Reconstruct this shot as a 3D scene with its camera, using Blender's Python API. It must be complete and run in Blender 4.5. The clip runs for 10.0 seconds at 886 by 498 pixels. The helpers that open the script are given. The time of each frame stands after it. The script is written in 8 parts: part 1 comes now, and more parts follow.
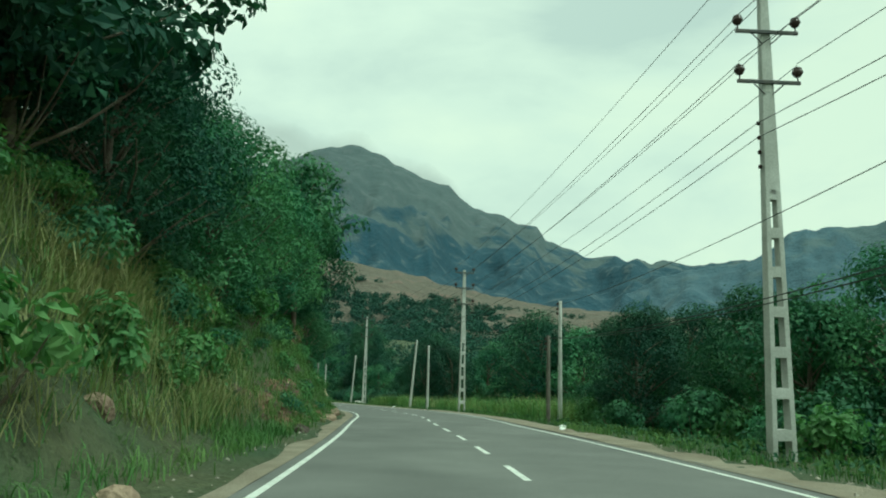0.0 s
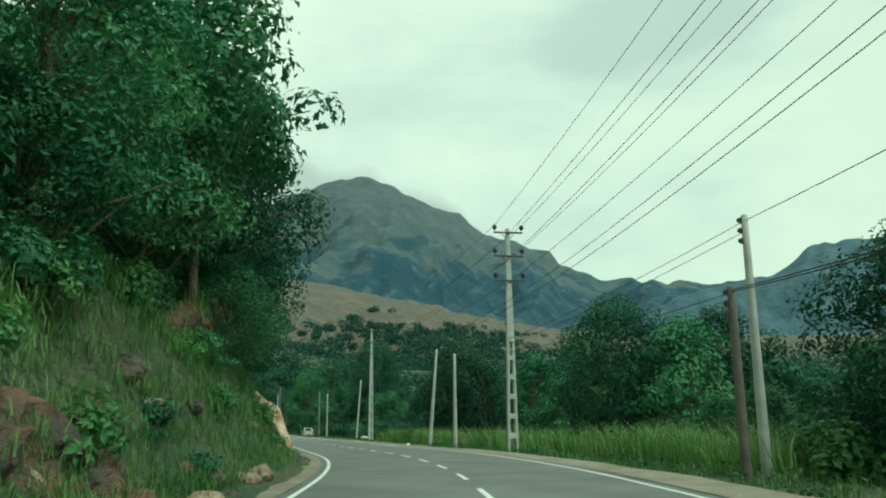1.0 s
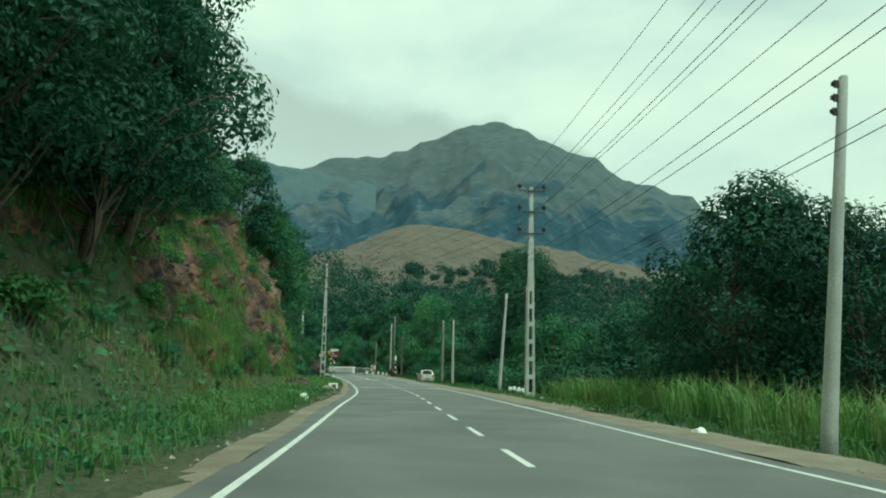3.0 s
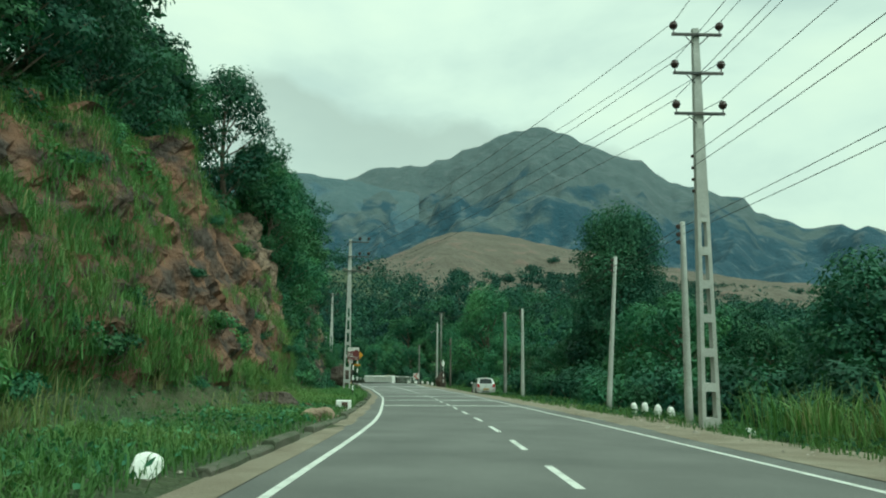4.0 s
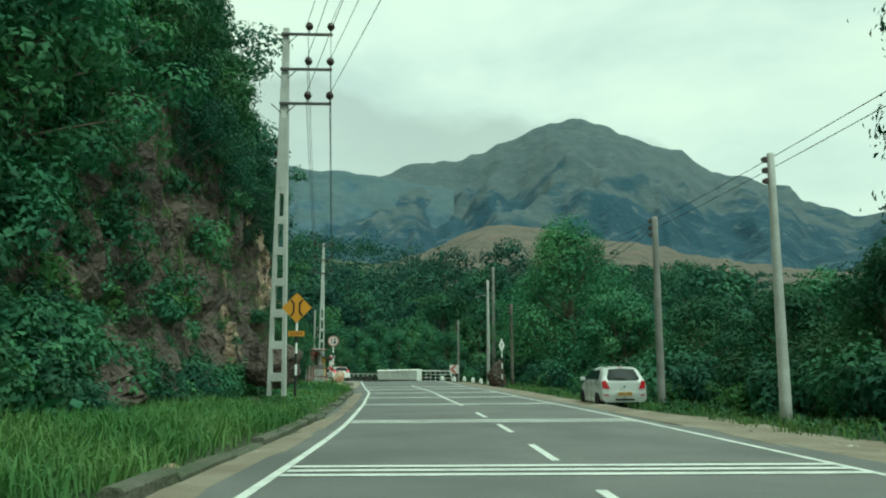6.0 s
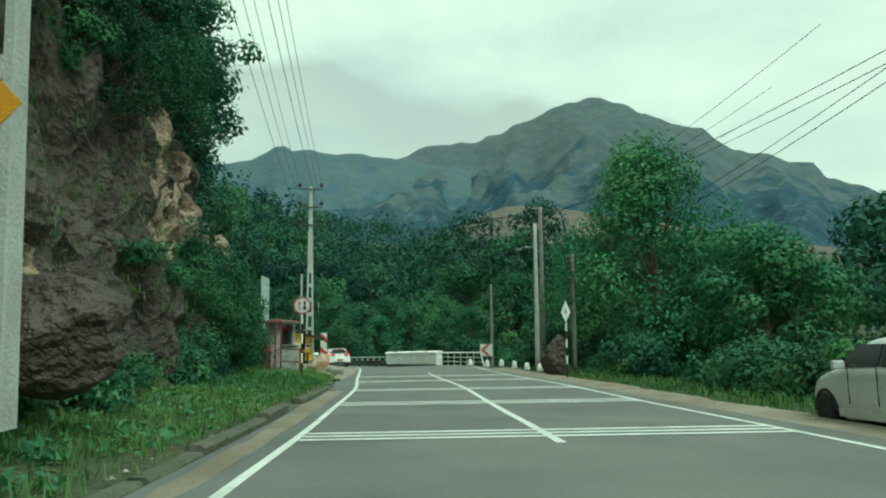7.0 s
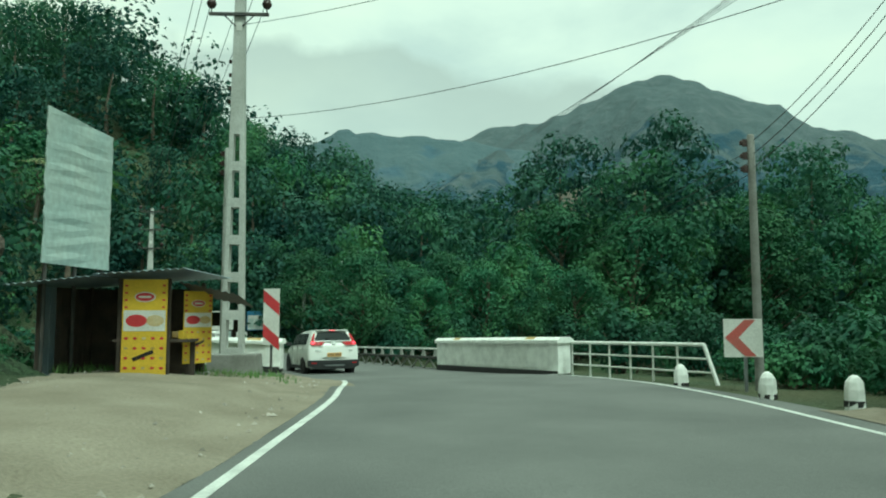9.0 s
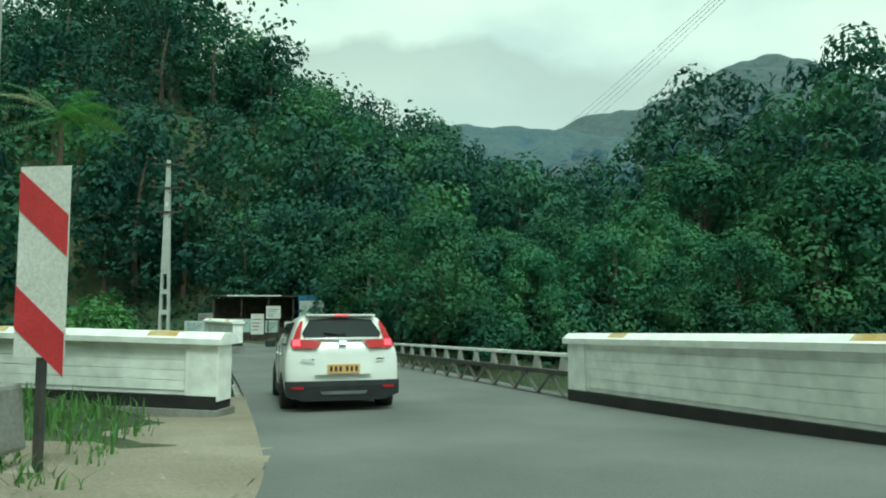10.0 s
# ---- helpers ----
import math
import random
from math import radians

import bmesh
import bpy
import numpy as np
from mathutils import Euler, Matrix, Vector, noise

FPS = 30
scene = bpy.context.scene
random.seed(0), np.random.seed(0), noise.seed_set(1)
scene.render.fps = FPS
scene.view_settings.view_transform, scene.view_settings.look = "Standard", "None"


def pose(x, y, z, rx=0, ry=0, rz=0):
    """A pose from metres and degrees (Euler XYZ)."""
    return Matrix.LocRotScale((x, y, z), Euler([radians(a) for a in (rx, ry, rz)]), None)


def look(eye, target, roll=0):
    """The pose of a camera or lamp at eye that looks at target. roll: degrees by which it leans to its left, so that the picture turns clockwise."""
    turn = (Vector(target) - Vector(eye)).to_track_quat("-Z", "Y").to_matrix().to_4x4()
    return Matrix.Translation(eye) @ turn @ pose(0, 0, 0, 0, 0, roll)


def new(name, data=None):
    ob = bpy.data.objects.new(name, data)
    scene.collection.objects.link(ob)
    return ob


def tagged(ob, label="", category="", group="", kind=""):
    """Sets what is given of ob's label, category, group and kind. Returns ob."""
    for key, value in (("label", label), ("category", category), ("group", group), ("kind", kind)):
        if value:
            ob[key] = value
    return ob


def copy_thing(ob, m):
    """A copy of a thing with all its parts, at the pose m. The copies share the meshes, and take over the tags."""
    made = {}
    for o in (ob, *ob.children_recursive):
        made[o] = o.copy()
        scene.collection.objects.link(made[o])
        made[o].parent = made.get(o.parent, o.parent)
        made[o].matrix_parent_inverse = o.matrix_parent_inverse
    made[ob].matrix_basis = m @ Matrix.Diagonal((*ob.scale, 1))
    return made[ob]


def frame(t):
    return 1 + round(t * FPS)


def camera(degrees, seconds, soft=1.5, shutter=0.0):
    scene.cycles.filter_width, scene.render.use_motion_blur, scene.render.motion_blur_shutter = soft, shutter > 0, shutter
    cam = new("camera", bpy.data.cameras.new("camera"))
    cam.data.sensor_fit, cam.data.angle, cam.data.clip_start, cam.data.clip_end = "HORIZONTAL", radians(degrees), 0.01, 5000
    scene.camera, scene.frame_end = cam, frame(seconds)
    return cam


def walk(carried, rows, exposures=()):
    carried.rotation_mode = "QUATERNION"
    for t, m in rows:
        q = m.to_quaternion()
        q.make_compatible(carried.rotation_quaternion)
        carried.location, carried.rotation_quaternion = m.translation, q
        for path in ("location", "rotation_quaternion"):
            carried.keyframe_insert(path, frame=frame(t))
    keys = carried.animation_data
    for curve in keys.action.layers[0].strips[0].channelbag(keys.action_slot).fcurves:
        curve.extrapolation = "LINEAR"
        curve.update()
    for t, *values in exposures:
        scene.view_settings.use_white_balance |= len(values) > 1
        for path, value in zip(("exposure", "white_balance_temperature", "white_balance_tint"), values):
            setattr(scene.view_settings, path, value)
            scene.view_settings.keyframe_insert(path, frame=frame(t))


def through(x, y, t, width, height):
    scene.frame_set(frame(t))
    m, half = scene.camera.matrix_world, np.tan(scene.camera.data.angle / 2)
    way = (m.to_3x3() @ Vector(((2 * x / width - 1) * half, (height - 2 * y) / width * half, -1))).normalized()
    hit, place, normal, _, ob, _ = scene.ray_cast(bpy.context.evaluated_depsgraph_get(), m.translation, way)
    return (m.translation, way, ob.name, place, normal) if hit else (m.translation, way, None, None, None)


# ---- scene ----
cam = camera(62.0, 10.0, soft=2.0)
PATH = [
    (0, (1.876, 6.438, 5.832), (1.760, 8.410, 6.143), 1.54),
    (0.5, (0.692, 18.057, 5.392), (0.563, 20.019, 5.759), 0.86),
    (1, (-0.451, 29.273, 4.929), (-0.600, 31.229, 5.318), -0.51),
    (1.5, (-2.118, 40.148, 4.454), (-2.326, 42.108, 4.796), 0.46),
    (2, (-3.933, 50.627, 3.998), (-4.199, 52.585, 4.307), 0.52),
    (2.5, (-6.396, 61.052, 3.521), (-6.773, 62.997, 3.791), 1.11),
    (3, (-9.394, 71.111, 3.045), (-9.899, 73.030, 3.294), 1.26),
    (4.3, (-18.197, 97.266, 1.896), (-18.826, 99.143, 2.177), 0.4),
    (4.5, (-19.474, 101.038, 1.755), (-20.108, 102.913, 2.043), 0.4),
    (5, (-22.8, 109.866, 1.156), (-23.451, 111.734, 1.451), 0.4),
    (5.5, (-26.094, 118.817, 0.738), (-26.781, 120.672, 1.03), 0.0),
    (6.8, (-34.765, 140.176, -0.071), (-35.508, 142.021, 0.144), -0.4),
    (7, (-36.114, 143.218, -0.196), (-36.872, 145.056, 0.022), -0.6),
    (7.5, (-39.727, 151.114, -0.43), (-40.527, 152.933, -0.204), -0.3),
    (7.6, (-40.369, 152.463, -0.469), (-41.174, 154.28, -0.244), -0.4),
    (8, (-43.215, 158.378, -0.642), (-44.054, 160.179, -0.409), -0.3),
    (8.5, (-46.808, 165.739, -0.878), (-47.696, 167.517, -0.653), 0.1),
    (9, (-50.352, 172.411, -1.024), (-51.267, 174.181, -0.848), -0.1),
    (9.2, (-51.744, 175.145, -1.078), (-52.673, 176.908, -0.916), -0.1),
    (9.5, (-53.974, 179.193, -1.204), (-54.938, 180.938, -1.048), -0.3),
    (10, (-57.816, 185.193, -1.444), (-58.95, 186.833, -1.29), 0.0),
]
EXPOSURES = [(0.0, -0.06, 5820, -27.5), (6.0, 0.0, 5740, -26.5), (9.0, 0.02, 5700, -26.5), (10.0, 0.1, 5620, -25.0)]
walk(cam, [(t, look(eye, target, roll)) for t, eye, target, roll in PATH], EXPOSURES)

# ---- world, sun, exposure ----
world = bpy.data.worlds.new("sky")
scene.world = world
world.use_nodes = True
wn, wl = world.node_tree.nodes, world.node_tree.links
wn.clear()
w_out = wn.new("ShaderNodeOutputWorld")
w_bg = wn.new("ShaderNodeBackground")
w_sky = wn.new("ShaderNodeTexSky")
w_sky.sky_type, w_sky.sun_disc = "NISHITA", False
w_sky.sun_elevation, w_sky.sun_rotation = radians(52), radians(-20)
w_sky.air_density, w_sky.dust_density = 1.0, 3.0
w_gain = wn.new("ShaderNodeVectorMath")
w_gain.operation = "SCALE"
w_gain.inputs["Scale"].default_value = 0.1
wl.new(w_sky.outputs["Color"], w_gain.inputs[0])
w_co = wn.new("ShaderNodeTexCoord")
w_map = wn.new("ShaderNodeMapping")
w_map.inputs["Scale"].default_value = (1.0, 1.0, 2.6)
w_map.inputs["Location"].default_value = (0.35, 0.1, 0.9)
wl.new(w_co.outputs["Generated"], w_map.inputs["Vector"])
w_n1 = wn.new("ShaderNodeTexNoise")
w_n1.inputs["Scale"].default_value, w_n1.inputs["Detail"].default_value, w_n1.inputs["Roughness"].default_value = 2.6, 9.0, 0.52
w_n1.inputs["Distortion"].default_value = 0.25
wl.new(w_map.outputs["Vector"], w_n1.inputs["Vector"])
w_r1 = wn.new("ShaderNodeValToRGB")
cr = w_r1.color_ramp
cr.elements[0].position, cr.elements[0].color = 0.3, (0.7, 0.72, 0.67, 1)
cr.elements[1].position, cr.elements[1].color = 0.6, (1.0, 0.975, 0.82, 1)
e = cr.elements.new(0.47)
e.color = (0.9, 0.9, 0.79, 1)
w_sep = wn.new("ShaderNodeSeparateXYZ")
wl.new(w_co.outputs["Generated"], w_sep.inputs[0])
w_up = wn.new("ShaderNodeMapRange")
w_up.inputs["From Min"].default_value, w_up.inputs["From Max"].default_value = 0.2, 0.6
w_up.inputs["To Min"].default_value, w_up.inputs["To Max"].default_value = -0.06, 0.1
wl.new(w_sep.outputs["Z"], w_up.inputs["Value"])
w_add = wn.new("ShaderNodeMath")
wl.new(w_n1.outputs["Fac"], w_add.inputs[0])
wl.new(w_up.outputs["Result"], w_add.inputs[1])


def w_math(op, a, b=0.0, clamp=False):
    """One sum of the sky's nodes; a and b are sockets or numbers."""
    k = wn.new("ShaderNodeMath")
    k.operation, k.use_clamp = op, clamp
    for i, v in enumerate((a, b)):
        if isinstance(v, (int, float)):
            k.inputs[i].default_value = v
        else:
            wl.new(v, k.inputs[i])
    return k.outputs["Value"]


# azimuth and elevation in degrees
w_az = w_math("MULTIPLY", w_math("ARCTAN2", w_sep.outputs["X"], w_sep.outputs["Y"]), 57.2958)
w_el = w_math("MULTIPLY", w_math("ARCSINE", w_sep.outputs["Z"]), 57.2958)
# a grey cloud to the right of the mountain, high up
g_a = w_math("POWER", w_math("DIVIDE", w_math("SUBTRACT", w_az, 13.0), 11.0), 2.0)
g_e = w_math("POWER", w_math("DIVIDE", w_math("SUBTRACT", w_el, 27.0), 6.5), 2.0)
g_near = w_math("SUBTRACT", 1.0, w_math("SQRT", w_math("ADD", g_a, g_e)), True)
w_cloud = w_math("SUBTRACT", w_add.outputs["Value"], w_math("MULTIPLY", g_near, 0.38))
wl.new(w_cloud, w_r1.inputs["Fac"])
# a cloud bank resting behind the ridges
w_top = wn.new("ShaderNodeValToRGB")
tr = w_top.color_ramp
BANK_TOP = ((-60, 19.0), (-46, 20.5), (-40, 21.2), (-31, 20.8), (-26, 18.6), (-22, 17.6), (-15, 18.2), (-10, 17.6), (-4, 15.0), (3, 8.0))
tr.elements[0].position, tr.elements[0].color = 0.0, (0.45, 0.45, 0.45, 1)
tr.elements[1].position, tr.elements[1].color = 1.0, (0.1, 0.1, 0.1, 1)
for az, top in BANK_TOP:
    tr.elements.new((az + 70) / 100).color = (top / 40, top / 40, top / 40, 1)
wl.new(w_math("DIVIDE", w_math("ADD", w_az, 70.0), 100.0), w_top.inputs["Fac"])
w_n2 = wn.new("ShaderNodeTexNoise")
w_n2.inputs["Scale"].default_value, w_n2.inputs["Detail"].default_value = 7.0, 8.0
wl.new(w_co.outputs["Generated"], w_n2.inputs["Vector"])
w_ed = w_math("ADD", w_math("MULTIPLY", w_top.outputs["Color"], 40.0), w_math("MULTIPLY", w_math("SUBTRACT", w_n2.outputs["Fac"], 0.5), 7.0))
w_in = w_math("SUBTRACT", w_ed, w_el)
w_mask = w_math("MULTIPLY", w_math("DIVIDE", w_in, 1.3, True), w_math("SUBTRACT", 1.0, w_math("DIVIDE", w_in, 15.0, True)))
w_mask = w_math("MULTIPLY", w_mask, 0.85)
w_mix = wn.new("ShaderNodeMix")
w_mix.data_type = "RGBA"
w_mix.inputs["Factor"].default_value = 0.86
wl.new(w_gain.outputs["Vector"], w_mix.inputs["A"])
w_bank = wn.new("ShaderNodeMix")
w_bank.data_type = "RGBA"
wl.new(w_mask, w_bank.inputs["Factor"])
wl.new(w_r1.outputs["Color"], w_bank.inputs["A"])
w_bank.inputs["B"].default_value = (0.56, 0.56, 0.5, 1)
wl.new(w_bank.outputs["Result"], w_mix.inputs["B"])
wl.new(w_mix.outputs["Result"], w_bg.inputs["Color"])
w_bg.inputs["Strength"].default_value = 1.0
wl.new(w_bg.outputs["Background"], w_out.inputs["Surface"])

sun = new("sun", bpy.data.lights.new("sun", "SUN"))
sun.data.energy, sun.data.angle, sun.data.color = 2.2, radians(16), (1.0, 0.96, 0.9)
sun.matrix_world = look((40, 60, 120), (-20, 100, 0))


# ---- materials ----
def material(name, base, other=None, scale=4.0, detail=6.0, rough=0.8, bump=0.3, metal=0.0, fine=40.0, low=0.35, high=0.65, island=0.0, obj=0.0, space="Object", spec=0.4):
    """Two colours mixed by a coarse noise, broken by a fine one, with bump from both."""
    m = bpy.data.materials.new(name)
    m.use_nodes = True
    n, l = m.node_tree.nodes, m.node_tree.links
    b = n["Principled BSDF"]
    b.inputs["Metallic"].default_value = metal
    b.inputs["Specular IOR Level"].default_value = spec
    co = n.new("ShaderNodeTexCoord")
    n1, n2 = n.new("ShaderNodeTexNoise"), n.new("ShaderNodeTexNoise")
    for k, s, d in ((n1, scale, detail), (n2, fine, 4.0)):
        k.inputs["Scale"].default_value, k.inputs["Detail"].default_value = s, d
        l.new(co.outputs[space], k.inputs["Vector"])
    ramp = n.new("ShaderNodeValToRGB")
    ramp.color_ramp.elements[0].position, ramp.color_ramp.elements[1].position = low, high
    ramp.color_ramp.elements[0].color, ramp.color_ramp.elements[1].color = (*base, 1), (*(other or [v * 0.75 for v in base]), 1)
    l.new(n1.outputs["Fac"], ramp.inputs["Fac"])
    val = n.new("ShaderNodeMapRange")
    val.inputs["From Min"].default_value, val.inputs["From Max"].default_value = 0.3, 0.7
    val.inputs["To Min"].default_value, val.inputs["To Max"].default_value = 0.86, 1.14
    l.new(n2.outputs["Fac"], val.inputs["Value"])
    out = ramp.outputs["Color"]
    fac = val.outputs["Result"]
    for amount, node, sock in ((island, "ShaderNodeNewGeometry", "Random Per Island"), (obj, "ShaderNodeObjectInfo", "Random")):
        if amount:
            g, mr, mu = n.new(node), n.new("ShaderNodeMapRange"), n.new("ShaderNodeMath")
            mr.inputs["To Min"].default_value, mr.inputs["To Max"].default_value = 1 - amount, 1 + amount
            l.new(g.outputs[sock], mr.inputs["Value"])
            mu.operation = "MULTIPLY"
            l.new(fac, mu.inputs[0])
            l.new(mr.outputs["Result"], mu.inputs[1])
            fac = mu.outputs["Value"]
    sc = n.new("ShaderNodeVectorMath")
    sc.operation = "SCALE"
    l.new(out, sc.inputs[0])
    l.new(fac, sc.inputs["Scale"])
    l.new(sc.outputs["Vector"], b.inputs["Base Color"])
    rr = n.new("ShaderNodeMapRange")
    rr.inputs["To Min"].default_value, rr.inputs["To Max"].default_value = max(rough - 0.12, 0.02), min(rough + 0.12, 1)
    l.new(n1.outputs["Fac"], rr.inputs["Value"])
    l.new(rr.outputs["Result"], b.inputs["Roughness"])
    if bump:
        add = n.new("ShaderNodeMath")
        add.operation = "MULTIPLY_ADD"
        add.inputs[1].default_value = 0.35
        l.new(n2.outputs["Fac"], add.inputs[0])
        l.new(n1.outputs["Fac"], add.inputs[2])
        bp = n.new("ShaderNodeBump")
        bp.inputs["Strength"].default_value, bp.inputs["Distance"].default_value = bump, 0.6 / scale
        l.new(add.outputs["Value"], bp.inputs["Height"])
        l.new(bp.outputs["Normal"], b.inputs["Normal"])
    return m


def leaf_material(name, base, other, island=0.2, through=0.3, obj=0.15, rough=0.5):
    m = material(name, base, other, scale=0.22, detail=5, rough=rough, bump=0, fine=1.1, low=0.4, high=0.62, island=island, obj=obj, spec=0.14)
    n, l = m.node_tree.nodes, m.node_tree.links
    b, o = n["Principled BSDF"], n["Material Output"]
    t, mx = n.new("ShaderNodeBsdfTranslucent"), n.new("ShaderNodeMixShader")
    sc = n.new("ShaderNodeVectorMath")
    sc.operation = "MULTIPLY"
    sc.inputs[1].default_value = (1.1, 1.35, 0.7)
    l.new(b.inputs["Base Color"].links[0].from_socket, sc.inputs[0])
    l.new(sc.outputs["Vector"], t.inputs["Color"])
    mx.inputs["Fac"].default_value = through
    l.new(b.outputs["BSDF"], mx.inputs[1])
    l.new(t.outputs["BSDF"], mx.inputs[2])
    l.new(mx.outputs["Shader"], o.inputs["Surface"])
    return m


M_ASPHALT = material("asphalt", (0.115, 0.12, 0.116), (0.185, 0.19, 0.182), scale=0.45, detail=12, rough=0.8, bump=0.25, fine=45, low=0.3, high=0.7)
M_PAINT = material("road_paint", (0.72, 0.74, 0.7), (0.5, 0.52, 0.49), scale=2.2, rough=0.7, bump=0.1, fine=30, low=0.45, high=0.75)
M_GROUND = material("grassy_earth", (0.05, 0.085, 0.04), (0.1, 0.105, 0.055), scale=0.25, rough=0.95, bump=0.6, fine=6, low=0.35, high=0.7)
M_DIRT = material("dry_dirt", (0.23, 0.195, 0.145), (0.33, 0.295, 0.23), scale=0.9, detail=9, rough=0.95, bump=0.5, fine=30)
M_CONCRETE = material("concrete", (0.55, 0.56, 0.53), (0.42, 0.43, 0.4), scale=1.2, rough=0.85, bump=0.2, fine=25)
M_OLDCONC = material("weathered_concrete", (0.3, 0.3, 0.28), (0.2, 0.2, 0.18), scale=1.5, rough=0.9, bump=0.08, fine=25)
M_ROCK = material("red_rock", (0.2, 0.11, 0.07), (0.066, 0.052, 0.045), scale=0.75, detail=9, rough=0.92, bump=0.9, fine=4, low=0.4, high=0.6)
M_TANROCK = material("tan_rock", (0.42, 0.32, 0.23), (0.21, 0.15, 0.11), scale=0.9, rough=0.9, bump=0.7, fine=8)
M_CUTEND = material("brown_rock", (0.25, 0.18, 0.13), (0.085, 0.065, 0.052), scale=1.1, detail=9, rough=0.92, bump=0.9, fine=7, low=0.4, high=0.62)
M_SPLITROCK = material("split_rock", (0.62, 0.5, 0.36), (0.36, 0.2, 0.12), scale=1.5, detail=9, rough=0.9, bump=0.8, fine=9, low=0.42, high=0.6)
M_GREYROCK = material("grey_rock", (0.07, 0.058, 0.05), (0.135, 0.108, 0.088), scale=0.5, rough=0.92, bump=0.9, fine=5)
M_BARK = material("bark", (0.13, 0.1, 0.075), (0.2, 0.17, 0.13), scale=2.5, rough=0.95, bump=0.6, fine=20)
M_LEAF = leaf_material("leaf_green", (0.044, 0.125, 0.07), (0.1, 0.21, 0.094), rough=0.6, obj=0.35, through=0.22)
M_LEAF_DARK = leaf_material("leaf_dark", (0.03, 0.088, 0.062), (0.071, 0.16, 0.09), rough=0.6, obj=0.35, through=0.2)
M_LEAF_LIGHT = leaf_material("leaf_light", (0.1, 0.22, 0.085), (0.15, 0.26, 0.1))
M_GRASS = leaf_material("grass_blades", (0.095, 0.195, 0.066), (0.165, 0.255, 0.09), through=0.25, rough=0.65)
M_DRYGRASS = leaf_material("dry_grass", (0.29, 0.285, 0.14), (0.19, 0.23, 0.09), through=0.2)
M_FOREST = leaf_material("forest_leaf", (0.02, 0.062, 0.056), (0.05, 0.115, 0.082), obj=0, through=0.15, rough=0.65)
M_WHITEPAINT = material("white_paint", (0.9, 0.91, 0.87), (0.82, 0.83, 0.78), scale=0.9, rough=0.6, bump=0.06, fine=3.5, low=0.5, high=0.85)
M_BLACK = material("black_paint", (0.02, 0.02, 0.02), (0.035, 0.035, 0.035), scale=3, rough=0.5, bump=0.05)
M_STEEL = material("galvanised_steel", (0.35, 0.37, 0.38), (0.24, 0.25, 0.26), scale=3, rough=0.45, metal=0.8, bump=0.05)
M_DARKSTEEL = material("dark_steel", (0.07, 0.075, 0.075), (0.12, 0.11, 0.1), scale=3, rough=0.55, metal=0.5, bump=0.1)
M_WIRE = material("wire", (0.1, 0.105, 0.105), None, scale=3, rough=0.6, metal=0.4, bump=0)
M_CERAMIC = material("brown_ceramic", (0.045, 0.03, 0.028), (0.07, 0.045, 0.04), scale=6, rough=0.25, bump=0)


# ---- mesh helpers ----
def mesh_np(name, verts, faces, mat=None, smooth=False):
    """A mesh from arrays; faces all of one size."""
    verts, faces = np.asarray(verts, np.float32), np.asarray(faces, np.int32)
    k = faces.shape[1]
    me = bpy.data.meshes.new(name)
    me.vertices.add(len(verts))
    me.vertices.foreach_set("co", verts.ravel())
    me.loops.add(faces.size)
    me.loops.foreach_set("vertex_index", faces.ravel())
    me.polygons.add(len(faces))
    me.polygons.foreach_set("loop_start", np.arange(0, faces.size, k, dtype=np.int32))
    me.polygons.foreach_set("use_smooth", np.full(len(faces), smooth))
    me.update(calc_edges=True)
    if mat:
        me.materials.append(mat)
    return me


def finish(bm, name, mat, smooth=False):
    me = bpy.data.meshes.new(name)
    bm.normal_update()
    bm.to_mesh(me)
    bm.free()
    if smooth:
        me.polygons.foreach_set("use_smooth", np.full(len(me.polygons), True))
    me.materials.append(mat)
    return me


def part(name, bm, mat, parent=None, label="", smooth=False):
    me = bm if isinstance(bm, bpy.types.Mesh) else finish(bm, name, mat, smooth)
    ob = new(name, me)
    if parent:
        ob.parent = parent
    if label:
        tagged(ob, label)
    return ob


def box(bm, cx, cy, cz, sx, sy, sz, bevel=0.0, m=None, taper=1.0):
    """A box about a centre, optionally bevelled, tapered to the top and placed by m."""
    r = bmesh.ops.create_cube(bm, size=1.0)
    vs = r["verts"]
    for v in vs:
        k = taper if v.co.z > 0 else 1.0
        v.co = Vector((cx + v.co.x * sx * k, cy + v.co.y * sy * k, cz + v.co.z * sz))
    if bevel:
        es = list({e for v in vs for e in v.link_edges})
        r = bmesh.ops.bevel(bm, geom=es, offset=bevel, segments=2, affect="EDGES", profile=0.6)
        vs = list({v for f in r["faces"] for v in f.verts} | {v for v in vs if v.is_valid})
    if m:
        bmesh.ops.transform(bm, matrix=m, verts=vs)
    return vs


def tube(bm, a, b, r0, r1=None, n=10, cap=True):
    """A tapered round bar from a to b."""
    a, b = Vector(a), Vector(b)
    r1 = r0 if r1 is None else r1
    d = b - a
    m = Matrix.Translation((a + b) / 2) @ d.to_track_quat("Z", "Y").to_matrix().to_4x4()
    return bmesh.ops.create_cone(bm, cap_ends=cap, segments=n, radius1=r0, radius2=r1, depth=d.length, matrix=m)["verts"]


